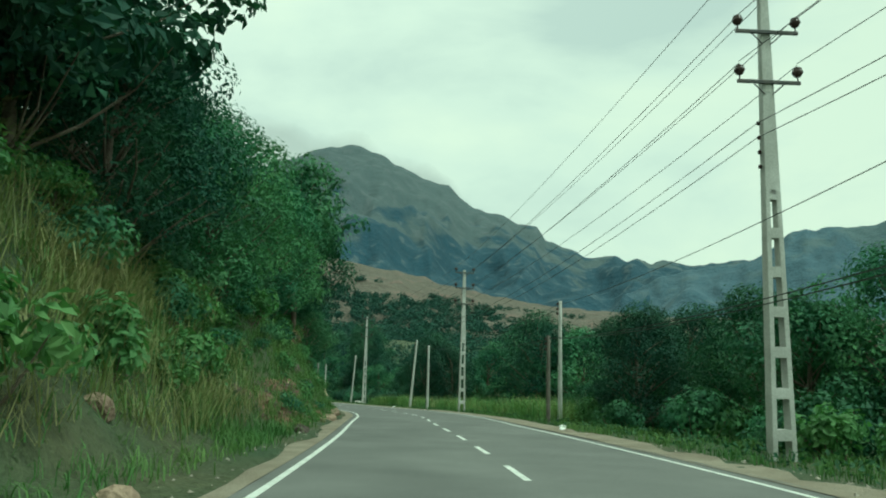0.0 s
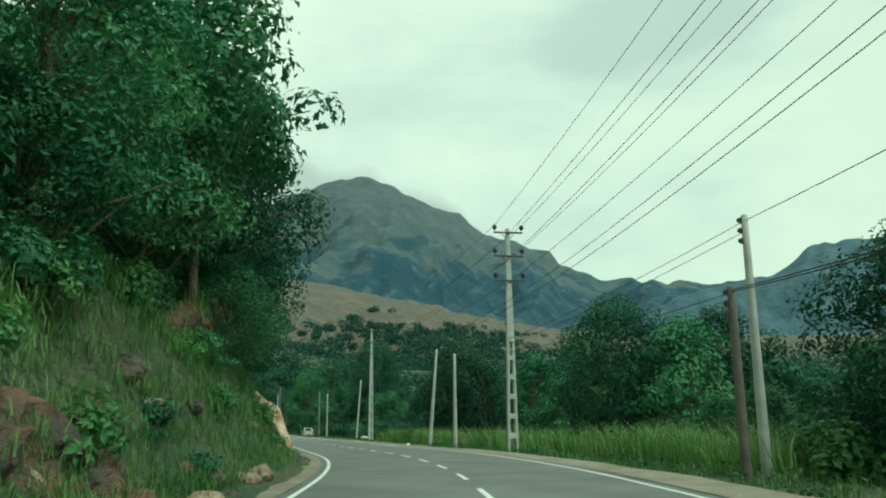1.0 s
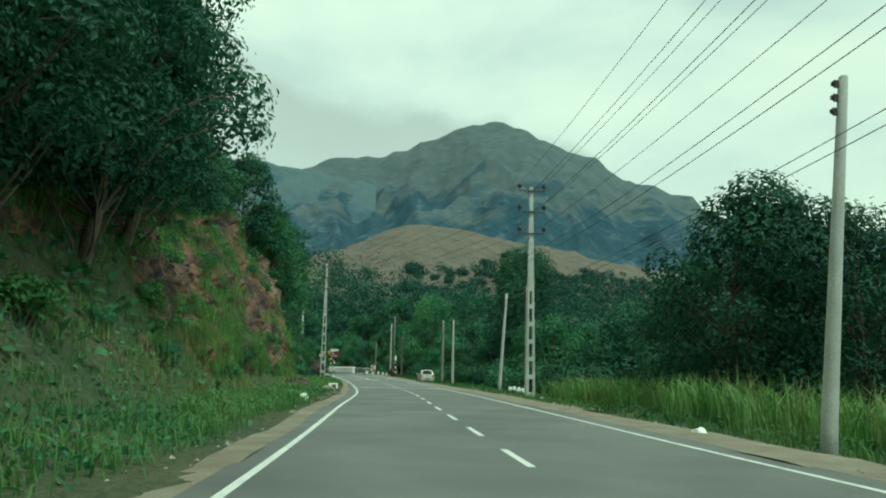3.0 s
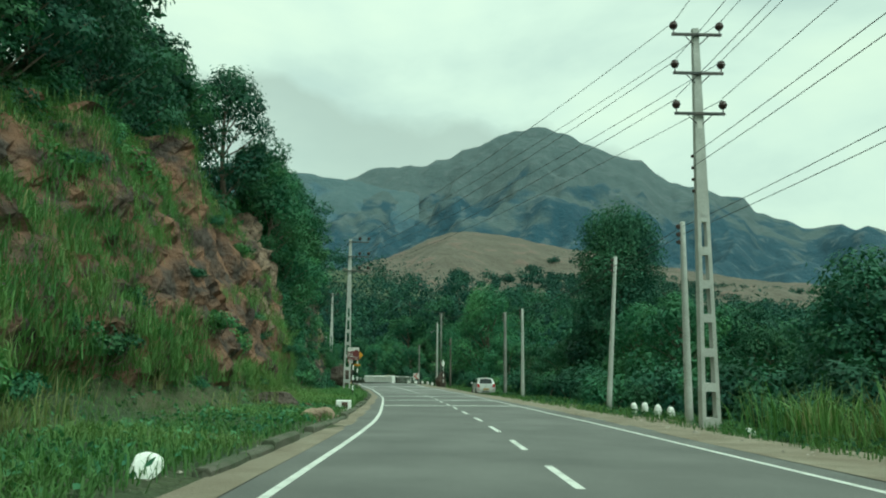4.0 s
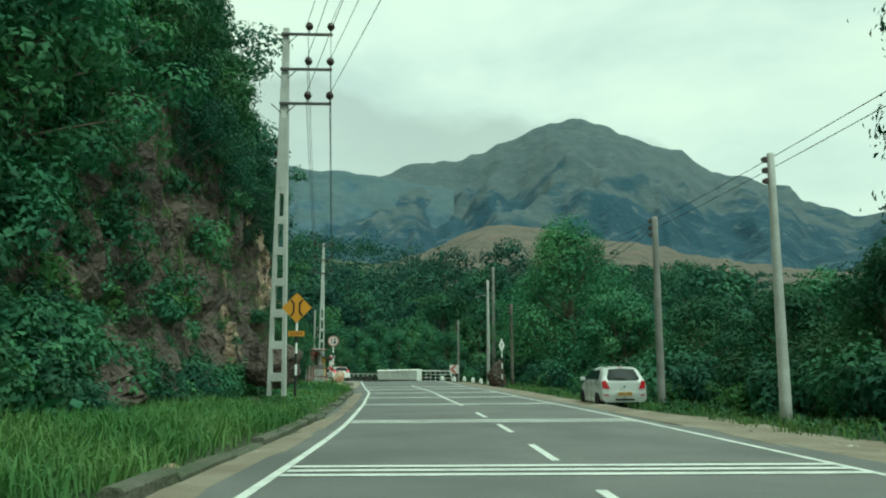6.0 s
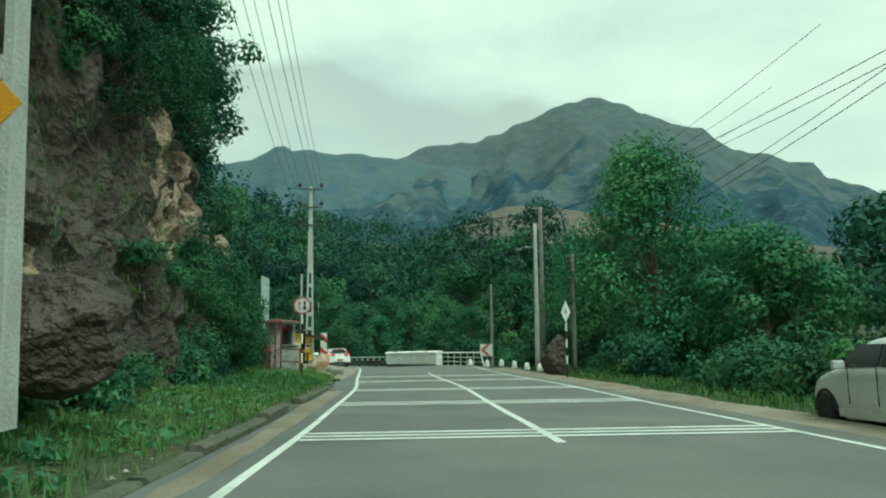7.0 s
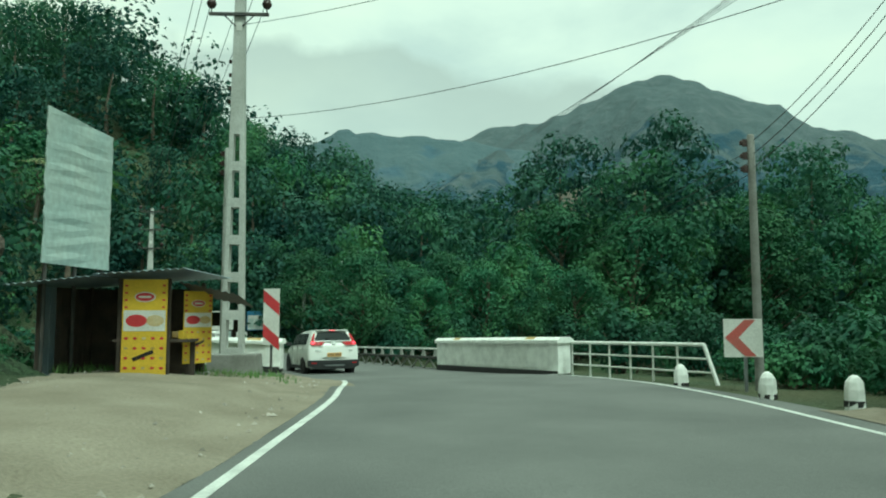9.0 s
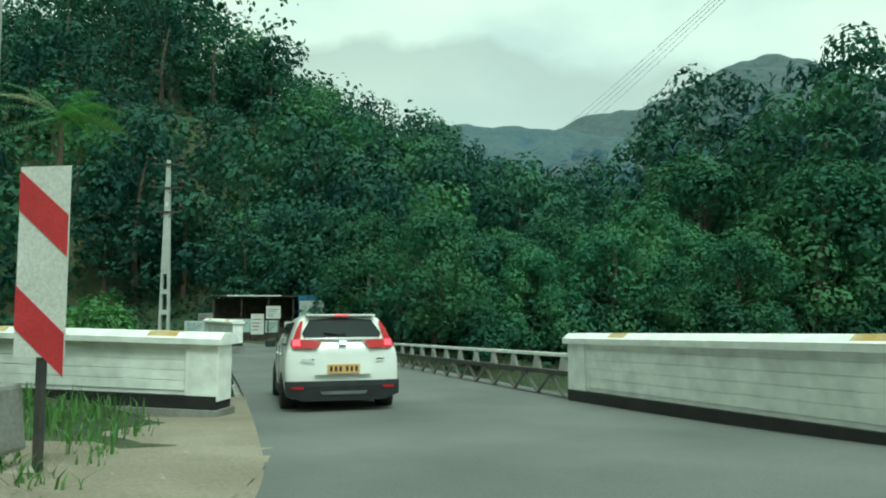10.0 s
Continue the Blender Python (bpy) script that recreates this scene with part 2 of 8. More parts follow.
def lathe(bm, profile, n=16, m=None):
    """A turned body from (radius, height) pairs."""
    rings = [[bm.verts.new((r * math.cos(2 * math.pi * i / n), r * math.sin(2 * math.pi * i / n), z)) for i in range(n)] for r, z in profile]
    for a, b in zip(rings, rings[1:]):
        for i in range(n):
            bm.faces.new((a[i], a[(i + 1) % n], b[(i + 1) % n], b[i]))
    bm.faces.new(rings[0][::-1])
    bm.faces.new(rings[-1])
    if m:
        bmesh.ops.transform(bm, matrix=m, verts=[v for ring in rings for v in ring])


def sweep(bm, pts, section, closed=True):
    """A section (list of (across, up)) carried along level points."""
    rings = []
    for i, p in enumerate(pts):
        a, b = Vector(pts[max(i - 1, 0)]), Vector(pts[min(i + 1, len(pts) - 1)])
        d = (b - a)
        d.z = 0
        d.normalize()
        nrm = Vector((d.y, -d.x, 0))
        rings.append([bm.verts.new(Vector(p) + nrm * u + Vector((0, 0, w))) for u, w in section])
    k = len(section)
    for a, b in zip(rings, rings[1:]):
        for i in range(k if closed else k - 1):
            bm.faces.new((a[i], b[i], b[(i + 1) % k], a[(i + 1) % k]))
    if closed:
        bm.faces.new(rings[0])
        bm.faces.new(rings[-1][::-1])


def empty(name, m, label, category, group=""):
    ob = new(name)
    ob.empty_display_size = 0.2
    ob.matrix_world = m
    return tagged(ob, label, category, group)


# ---- the road's axis and the lie of the land ----
ROAD = [(11.06, -89.89, 5.56), (7.76, -44.89, 5.31), (5.75, -14.88, 5.06), (3.89, 3.77, 4.68), (2.72, 16.5, 4.21), (1.36, 28.16, 3.74), (-0.19, 39.24, 3.28),
        (-1.78, 50.45, 2.82), (-4.16, 61.2, 2.34), (-7.35, 71.29, 1.89), (-11.74, 84.09, 1.26), (-16.58, 97.79, 0.66), (-21.0, 110.48, 0.07), (-24.42, 119.48, -0.33),
        (-33.05, 140.88, -1.24), (-38.0, 151.91, -1.64), (-41.51, 159.21, -1.89), (-45.11, 166.6, -2.1), (-48.76, 173.25, -2.28), (-52.4, 180.0, -2.42), (-55.6, 185.8, -2.53),
        (-58.9, 190.2, -2.72), (-63.4, 194.3, -3.06), (-75.2, 203.5, -3.5), (-82.5, 208.3, -3.55), (-90.5, 211.0, -3.6), (-104.0, 211.5, -3.5), (-125.0, 206.0, -3.0),
        (-160.0, 196.0, -1.8)]


def spline(points, step):
    """A smooth line through the points, at even steps."""
    p = np.array(points, float)
    p = np.vstack([2 * p[0] - p[1], p, 2 * p[-1] - p[-2]])
    out = []
    for i in range(1, len(p) - 2):
        a, b, c, d = p[i - 1 : i + 3]
        for t in np.arange(0, 1, step / np.linalg.norm(c - b)):
            out.append(0.5 * (2 * b + (c - a) * t + (2 * a - 5 * b + 4 * c - d) * t * t + (3 * b - a - 3 * c + d) * t**3))
    return np.array(out + [p[-2]])


AX = spline(ROAD, 1.0)
AXD = np.gradient(AX[:, :2], axis=0)
AXD /= np.linalg.norm(AXD, axis=1)[:, None]
AXN = np.stack([AXD[:, 1], -AXD[:, 0]], 1)
AXS = np.concatenate([[0], np.cumsum(np.linalg.norm(np.diff(AX[:, :2], axis=0), axis=1))])
S0 = AXS[np.argmin(np.hypot(AX[:, 0] - 3.89, AX[:, 1] - 3.77))]
AXS -= S0


def road_at(s, u=0.0, dz=0.0):
    """The place at s metres along the road, u to the right of its axis."""
    x, y, z = (np.interp(s, AXS, AX[:, k]) for k in range(3))
    nx, ny = (np.interp(s, AXS, AXN[:, k]) for k in range(2))
    return Vector((x + nx * u, y + ny * u, z + dz))


def road_uv(x, y):
    """Metres along and to the right of the axis, and the road's height there."""
    x, y = np.atleast_1d(np.asarray(x, float)), np.atleast_1d(np.asarray(y, float))
    s, u, z = np.empty_like(x), np.empty_like(x), np.empty_like(x)
    for k in range(0, len(x), 4000):
        dx, dy = x[k : k + 4000, None] - AX[None, :, 0], y[k : k + 4000, None] - AX[None, :, 1]
        i = np.argmin(dx * dx + dy * dy, axis=1)
        j = np.arange(len(i))
        s[k : k + 4000] = AXS[i]
        side = np.sign(dx[j, i] * AXN[i, 0] + dy[j, i] * AXN[i, 1])
        u[k : k + 4000] = np.hypot(dx[j, i], dy[j, i]) * side
        z[k : k + 4000] = AX[i, 2]
    return s, u, z


def lattice(x, y, seed):
    """Smooth value noise in the plane, -1 to 1."""
    xi, yi = np.floor(x).astype(int), np.floor(y).astype(int)
    fx, fy = x - xi, y - yi
    fx, fy = fx * fx * (3 - 2 * fx), fy * fy * (3 - 2 * fy)

    def h(a, b):
        v = np.sin(a * 127.1 + b * 311.7 + seed * 74.7) * 43758.5453
        return 2 * (v - np.floor(v)) - 1

    return (h(xi, yi) * (1 - fx) + h(xi + 1, yi) * fx) * (1 - fy) + (h(xi, yi + 1) * (1 - fx) + h(xi + 1, yi + 1) * fx) * fy


def fbm(x, y, seed, octaves=4):
    return sum(lattice(x * 2**k, y * 2**k, seed + k) / 2**k for k in range(octaves))


def smooth01(v):
    v = np.clip(v, 0, 1)
    return v * v * (3 - 2 * v)


# stretch along the road: verge width, first bank's run and rise, second run and rise on the left side
BANK = [(-90, 1.0, 4.0, 5.0, 14, 9), (0, 1.0, 3.5, 4.5, 12, 9), (40, 0.9, 3.0, 5.0, 12, 10), (54, 0.5, 3.4, 5.0, 12, 9), (60, 0.6, 3.8, 5.2, 12, 9), (67, 2.0, 5.0, 5.5, 12, 8), (82, 2.4, 6.0, 5.5, 14, 9), (96, 3.2, 6.5, 9.5, 14, 8), (110, 3.2, 7.0, 11.0, 14, 8),
        (122, 3.2, 7.2, 11.5, 14, 9), (132, 3.4, 5.6, 12.0, 14, 9), (142, 4.1, 4.0, 13.0, 14, 9), (160, 4.3, 2.6, 13.5, 14, 7), (174.5, 4.4, 2.2, 13.0, 14, 6), (179, 6.0, 2.4, 9.5, 14, 5), (186, 5.9, 2.2, 8.0, 14, 5), (197.5, 6.0, 2.2, 7.5, 14, 5), (201.5, 10.0, 4, 8, 16, 7), (206, 9.5, 5, 9, 18, 9), (216, 9, 6, 10, 24, 10), (236, 10, 10, 7, 40, 20),
        (330, 12, 12, 6, 40, 20)]
B_S = [b[0] for b in BANK]
FAR = [(-180, 0.02), (-75, 0.1), (-60, 0.22), (-50, 0.2), (-44, 0.14), (-35, 0.15), (-25, 0.135), (-20, 0.11), (-14, 0.085), (-8, 0.06), (5, 0.05), (25, 0.05), (60, 0.04), (180, 0.02)]
EDGE = 4.5
BRIDGE = (204.0, 226.0)


def land(x, y):
    """The height of the ground."""
    x, y = np.atleast_1d(np.asarray(x, float)), np.atleast_1d(np.asarray(y, float))
    s, u, z = road_uv(x, y)
    w, r1, h1, r2, h2 = (np.interp(s, B_S, [b[k] for b in BANK]) for k in range(1, 6))
    d = -u - EDGE
    bumps = fbm(x / 5.0, y / 5.0, 3)
    left = h1 * smooth01((d - w) / r1) * (0.8 + 0.2 * bumps) + h2 * np.clip((d - w - r1) / r2, 0, 1) + 0.12 * np.clip(d - w - r1 - r2, 0, 60)
    left += 0.25 * np.clip(d / 3, 0, 1) + 0.15 * bumps * np.clip(d, 0, 1)
    e = u - EDGE
    right = -0.15 * smooth01(e / 2) - 1.1 * smooth01((e - 3) / 6) + 0.3 * bumps * np.clip((e - 2) / 4, 0, 1)
    h = np.where(u < 0, np.where(d > 0, left, 0.0), np.where(e > 0, right, 0.0))
    # beyond: gentle woods rising to the hills
    ox, oy = x + 50, y - 160
    r, az = np.hypot(ox, oy), np.degrees(np.arctan2(ox, oy))
    slope = np.interp(az, [f[0] for f in FAR], [f[1] for f in FAR])
    rise = slope * np.clip(r - 75, 0, 700) * smooth01((r - 75) / 60)
    near = np.exp(-np.abs(u) / 25)
    zz = z * near + (1 - near) * np.clip(z, -4, 5) + h + rise * (1 - np.exp(-np.clip(np.abs(u) - 8, 0, None) / 40))
    hill = 29 * np.exp(-(((x + 160) / 33) ** 2 + ((y - 244) / 30) ** 2) / 2) + 12 * np.exp(-((x + 132) ** 2 + (y - 228) ** 2) / (2 * 18.0**2))
    zz += hill * (1 - np.exp(-np.clip(np.abs(u) - 7, 0, None) / 12))
    # the stream under the bridge
    b0, b1 = road_at(BRIDGE[0]), road_at(BRIDGE[1])
    mid, along = (b0 + b1) / 2, (b1 - b0).normalized()
    q = (x - mid.x) * along.x + (y - mid.y) * along.y
    across = (x - mid.x) * along.y - (y - mid.y) * along.x
    bend = q - 4.5 + 0.012 * np.clip(across - 4, 0, 200) ** 1.35 - 0.45 * np.clip(-across - 4, 0, 40)
    gully = smooth01((9.5 - np.abs(bend)) / 3.0) * smooth01((160 - across) / 20) * smooth01((across + 70) / 20)
    zz = zz * (1 - gully) + (-7.5 + 0.3 * bumps) * gully
    zz = np.where((np.abs(u) < EDGE + 0.3) & (gully < 0.01), z - 0.06, zz)
    return zz


def ground_z(x, y):
    return float(land(x, y)[0])


def ticks(lo, hi, fine, far):
    a = list(np.arange(lo, hi, fine))
    st, v = fine, hi
    while v < far:
        a.append(v)
        st *= 1.14
        v += st
    st, v = fine, lo
    b = []
    while v > -far:
        st *= 1.14
        v -= st
        b.append(v)
    return np.array(b[::-1] + a)


GX, GY = ticks(-125, 45, 1.1, 4300), ticks(-40, 250, 1.1, 4300)
gx, gy = np.meshgrid(GX, GY)
gz = land(gx.ravel(), gy.ravel())
rows_n, cols_n = gx.shape
idx = np.arange(rows_n * cols_n).reshape(rows_n, cols_n)
quads = np.stack([idx[:-1, :-1], idx[:-1, 1:], idx[1:, 1:], idx[1:, :-1]], -1).reshape(-1, 4)
ground = tagged(new("ground", mesh_np("ground", np.stack([gx.ravel(), gy.ravel(), gz], 1), quads, M_GROUND, True)), "grassy uneven earth with banks beside the road", "ground", kind="structure")


def ribbon(name, s0, s1, u0, u1, dz, mat, step=1.0, wob=0.0, thick=0.0):
    """A strip of the road's surface between two lines."""
    ss = np.linspace(s0, s1, max(2, int((s1 - s0) / step) + 1))
    v, f = [], []
    for i, s in enumerate(ss):
        a = u0(s) if callable(u0) else u0
        b = u1(s) if callable(u1) else u1
        w = wob * fbm(np.array([s / 2.3]), np.array([0.5]), 9)[0] if wob else 0
        v += [road_at(s, a + w, dz), road_at(s, b + w, dz)]
        if i:
            k = 2 * i
            f.append((k - 2, k - 1, k + 1, k))
    return mesh_np(name, v, f, mat)


def narrow(s):
    return float(np.interp(s, (190, 203), (4.5, 3.25)))


road = tagged(new("road", ribbon("road", -90, 330, lambda s: -narrow(s) + (0.5 if s < 150 else 0.1), lambda s: narrow(s) - 0.3, 0.0, M_ASPHALT)), "two-lane grey asphalt road, dry and slightly worn", "road", kind="structure")


def half(s):
    return float(np.interp(s, (0, 70, 105, 120, 150, 195, 204), (3.65, 3.62, 3.4, 3.35, 3.6, 3.5, 2.7)))


LINE = 0.005
for nm, sg, a, b in (("edge_line", -1, -90, 199.5), ("edge_line", 1, -90, 200)):
    tagged(new(nm, ribbon(nm, a, b, lambda s: sg * half(s) - 0.06, lambda s: sg * half(s) + 0.06, LINE, M_PAINT, 1.0)), "white painted edge line on the asphalt", "road marking", kind="structure")

# ---- mountains ----
O = Vector((-30, 110))


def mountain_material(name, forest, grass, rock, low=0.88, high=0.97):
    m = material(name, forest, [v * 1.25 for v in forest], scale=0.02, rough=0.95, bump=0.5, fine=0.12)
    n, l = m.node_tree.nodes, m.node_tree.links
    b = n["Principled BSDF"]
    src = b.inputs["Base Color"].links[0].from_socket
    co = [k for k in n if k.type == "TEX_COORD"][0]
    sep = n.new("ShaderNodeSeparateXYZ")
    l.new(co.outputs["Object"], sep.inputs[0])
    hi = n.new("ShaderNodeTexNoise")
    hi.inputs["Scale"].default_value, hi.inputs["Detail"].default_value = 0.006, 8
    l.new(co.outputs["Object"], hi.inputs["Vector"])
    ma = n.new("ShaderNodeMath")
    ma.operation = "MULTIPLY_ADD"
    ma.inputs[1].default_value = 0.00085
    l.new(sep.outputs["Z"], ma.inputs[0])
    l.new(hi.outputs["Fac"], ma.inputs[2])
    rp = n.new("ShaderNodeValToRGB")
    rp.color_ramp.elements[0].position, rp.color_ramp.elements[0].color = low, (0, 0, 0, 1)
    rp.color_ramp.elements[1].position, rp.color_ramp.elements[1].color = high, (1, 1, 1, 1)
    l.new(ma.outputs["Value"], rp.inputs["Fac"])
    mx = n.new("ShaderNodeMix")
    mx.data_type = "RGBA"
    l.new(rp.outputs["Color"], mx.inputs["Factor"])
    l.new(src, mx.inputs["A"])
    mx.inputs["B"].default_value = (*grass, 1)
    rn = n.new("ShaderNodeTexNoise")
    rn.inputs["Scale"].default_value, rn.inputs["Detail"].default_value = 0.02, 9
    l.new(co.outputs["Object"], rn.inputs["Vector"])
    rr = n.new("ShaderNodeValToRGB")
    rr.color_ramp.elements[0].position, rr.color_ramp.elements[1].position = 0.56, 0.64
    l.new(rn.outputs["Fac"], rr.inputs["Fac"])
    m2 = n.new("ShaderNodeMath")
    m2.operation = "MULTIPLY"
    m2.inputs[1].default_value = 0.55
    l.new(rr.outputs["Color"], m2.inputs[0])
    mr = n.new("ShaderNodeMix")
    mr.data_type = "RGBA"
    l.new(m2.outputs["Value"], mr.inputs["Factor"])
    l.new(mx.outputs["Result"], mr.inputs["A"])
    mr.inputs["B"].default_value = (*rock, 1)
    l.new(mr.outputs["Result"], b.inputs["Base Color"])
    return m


def massif(name, profile, r_foot, r_top, r_back, mat, label, rough, seed, step=0.2, rows=70, foot=0.0, power=1.25):
    """Relief whose skyline follows (azimuth, elevation) pairs as seen from the valley, with ribs and gullies running down from it."""
    azs = np.arange(profile[0][0], profile[-1][0] + step / 2, step)
    el = np.interp(azs, [p[0] for p in profile], [p[1] for p in profile])
    el = el + 0.05 * fbm(azs * 1.3, azs * 0 + 0.5, seed + 3, 3)
    top = np.tan(np.radians(el)) * r_top
    rr = np.concatenate([np.linspace(r_foot, r_top, rows), np.linspace(r_top, r_back, 10)[1:]])
    A, R = np.meshgrid(np.radians(azs), rr)
    x, y = O.x + np.sin(A) * R, O.y + np.cos(A) * R
    up = np.clip((R - r_foot) / (r_top - r_foot), 0, 1) ** power * np.where(R > r_top, 1 - 0.75 * (R - r_top) / (r_back - r_top), 1)
    w = r_top / 3500
    n = fbm(x / 330 / w, y / 330 / w, seed, 5)
    sway = 60 * w * fbm(x / 500 / w, y / 500 / w, seed + 9, 3)
    q = np.degrees(A) + sway / (60 * w)
    ribs = 1 - np.abs(fbm(q / 5.0 + 5, y / 900 / w, seed + 5, 3))
    small = 1 - np.abs(fbm(x / 120 / w + 3, y / 190 / w, seed + 7, 3))
    mid = up * (1.12 - up) * 3.4
    z = top[None, :] * up * (1 + 0.25 * n * (1 - up)) + mid * rough * (0.6 * (ribs - 0.7) + 0.22 * (small - 0.7)) + rough * 0.05 * n * up + foot
    i = np.arange(z.size).reshape(z.shape)
    q = np.stack([i[:-1, :-1], i[:-1, 1:], i[1:, 1:], i[1:, :-1]], -1).reshape(-1, 4)
    return tagged(new(name, mesh_np(name, np.stack([x.ravel(), y.ravel(), z.ravel()], 1), q, mat, True)), label, "mountain", kind="structure")


# blue cast of the distant air painted into forest, grass and rock colours
M_MOUNT_HAZE = mountain_material("hazed_mountain_cover", (0.018, 0.054, 0.08), (0.072, 0.104, 0.112), (0.115, 0.14, 0.15), low=0.86, high=0.97)
# paler and bluer still: thicker distance haze put into the base colours
M_FARMOUNT_HAZE = mountain_material("hazed_far_cover", (0.055, 0.1, 0.13), (0.08, 0.125, 0.14), (0.1, 0.14, 0.155))
M_HILL = mountain_material("hill_grass", (0.1, 0.09, 0.072), (0.125, 0.108, 0.085), (0.17, 0.115, 0.1))
HILL = [(-26, 6.2), (-23, 7.2), (-20.8, 8.0), (-19, 8.85), (-17.5, 9.3), (-16.3, 9.45), (-14.5, 9.3), (-12.4, 8.9), (-11, 8.65), (-8, 7.95), (-4.4, 7.35), (-2.5, 6.8), (0.2, 6.3), (2, 5.8), (8, 5), (18, 4.2), (40, 4)]
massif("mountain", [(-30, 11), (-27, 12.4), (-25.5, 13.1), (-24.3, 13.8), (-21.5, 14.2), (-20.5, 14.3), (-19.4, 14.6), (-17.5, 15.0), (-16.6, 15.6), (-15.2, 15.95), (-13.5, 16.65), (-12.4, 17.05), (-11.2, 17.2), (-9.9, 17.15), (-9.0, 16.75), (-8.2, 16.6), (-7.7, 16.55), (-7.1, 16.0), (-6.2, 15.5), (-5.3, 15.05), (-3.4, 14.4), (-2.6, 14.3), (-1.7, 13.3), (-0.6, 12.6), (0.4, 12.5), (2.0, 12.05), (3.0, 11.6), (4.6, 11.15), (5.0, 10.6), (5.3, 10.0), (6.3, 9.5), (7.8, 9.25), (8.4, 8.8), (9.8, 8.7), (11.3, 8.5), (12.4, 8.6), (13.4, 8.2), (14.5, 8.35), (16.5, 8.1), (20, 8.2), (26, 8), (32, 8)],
       1150, 3500, 4400, M_MOUNT_HAZE, "steep forested mountain with a bare rocky summit, blue haze in its colours", 120, 5)
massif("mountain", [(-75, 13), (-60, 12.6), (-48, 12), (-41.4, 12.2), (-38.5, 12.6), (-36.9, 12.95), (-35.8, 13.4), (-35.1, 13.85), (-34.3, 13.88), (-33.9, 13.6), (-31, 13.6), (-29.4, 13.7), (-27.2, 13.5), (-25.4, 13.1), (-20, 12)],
       1900, 3000, 3600, M_FARMOUNT_HAZE, "forested ridge with a small knob, blue haze in its colours", 70, 12)
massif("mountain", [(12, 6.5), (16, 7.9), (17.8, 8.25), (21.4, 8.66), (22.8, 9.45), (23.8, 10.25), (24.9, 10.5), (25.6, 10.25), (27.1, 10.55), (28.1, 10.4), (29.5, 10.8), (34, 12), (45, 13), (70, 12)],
       1500, 2300, 3000, M_FARMOUNT_HAZE, "ridge with rocky tops, blue haze in its colours", 70, 21)
massif("hill", HILL, 760, 1800, 2400, M_HILL, "bare grassy hill with reddish soil patches", 26, 31, power=1.1)

# ---- more materials ----
M_MOSSCONC = material("mossy_concrete", (0.13, 0.13, 0.1), (0.08, 0.1, 0.06), scale=1.5, rough=0.95, bump=0.4, fine=15)
M_RED = material("red_paint", (0.55, 0.05, 0.06), (0.45, 0.04, 0.05), scale=3, rough=0.55, bump=0.03)
M_FADEDRED = material("faded_red_paint", (0.5, 0.1, 0.09), (0.4, 0.13, 0.11), scale=2, rough=0.7, bump=0.1)
M_RUSTRED = material("red_oxide_paint", (0.25, 0.05, 0.045), (0.16, 0.05, 0.04), scale=3, rough=0.7, bump=0.15)
M_YELLOWSIGN = material("amber_sign", (0.72, 0.33, 0.03), (0.62, 0.3, 0.04), scale=2, rough=0.5, bump=0.02)
M_YELLOW = material("yellow_print", (0.72, 0.5, 0.05), (0.66, 0.45, 0.05), scale=3, rough=0.5, bump=0.03)
M_BROWNSIGN = material("brown_sign", (0.16, 0.045, 0.05), (0.13, 0.04, 0.045), scale=2, rough=0.5, bump=0.02)
M_OCHRE = material("ochre_lichen", (0.45, 0.3, 0.09), (0.6, 0.5, 0.3), scale=2, rough=0.8, bump=0.1)
M_PALEBOARD = material("faded_board", (0.42, 0.52, 0.5), (0.5, 0.58, 0.54), scale=0.8, rough=0.7, bump=0.03, fine=6)
M_CARWHITE = material("white_car_paint", (0.86, 0.87, 0.83), (0.84, 0.85, 0.81), scale=1, rough=0.22, bump=0, spec=0.6, fine=0.8)
M_CARSILVER = material("silver_car_paint", (0.6, 0.62, 0.6), (0.57, 0.59, 0.57), scale=1, rough=0.28, bump=0, fine=0.8, metal=0.2, spec=0.6)
M_PLASTIC = material("black_plastic", (0.02, 0.022, 0.023), (0.03, 0.032, 0.033), scale=6, rough=0.6, bump=0.05)
M_TYRE = material("rubber", (0.018, 0.018, 0.018), (0.028, 0.028, 0.028), scale=6, rough=0.85, bump=0.2)
M_CHROME = material("chrome", (0.7, 0.72, 0.72), (0.6, 0.62, 0.62), scale=4, rough=0.15, metal=1.0, bump=0)
M_TAIL = material("tail_lamp_red", (0.45, 0.02, 0.03), (0.35, 0.015, 0.02), scale=6, rough=0.15, bump=0)
M_PLATE = material("orange_plate", (0.66, 0.4, 0.14), (0.6, 0.36, 0.12), scale=6, rough=0.4, bump=0)
M_TIN = material("corrugated_tin", (0.22, 0.3, 0.36), (0.3, 0.35, 0.38), scale=1.5, rough=0.45, metal=0.5, bump=0.1)
M_DARKWOOD = material("dark_timber", (0.05, 0.042, 0.035), (0.09, 0.07, 0.055), scale=3, rough=0.9, bump=0.3)
M_POLEWOOD = material("old_pole_timber", (0.13, 0.12, 0.1), (0.19, 0.175, 0.15), scale=2, rough=0.9, bump=0.4)
M_BLUE = material("blue_print", (0.06, 0.2, 0.36), (0.08, 0.24, 0.4), scale=3, rough=0.5, bump=0)
M_PAPER = material("white_print", (0.72, 0.72, 0.68), (0.62, 0.62, 0.58), scale=2, rough=0.7, bump=0.02)

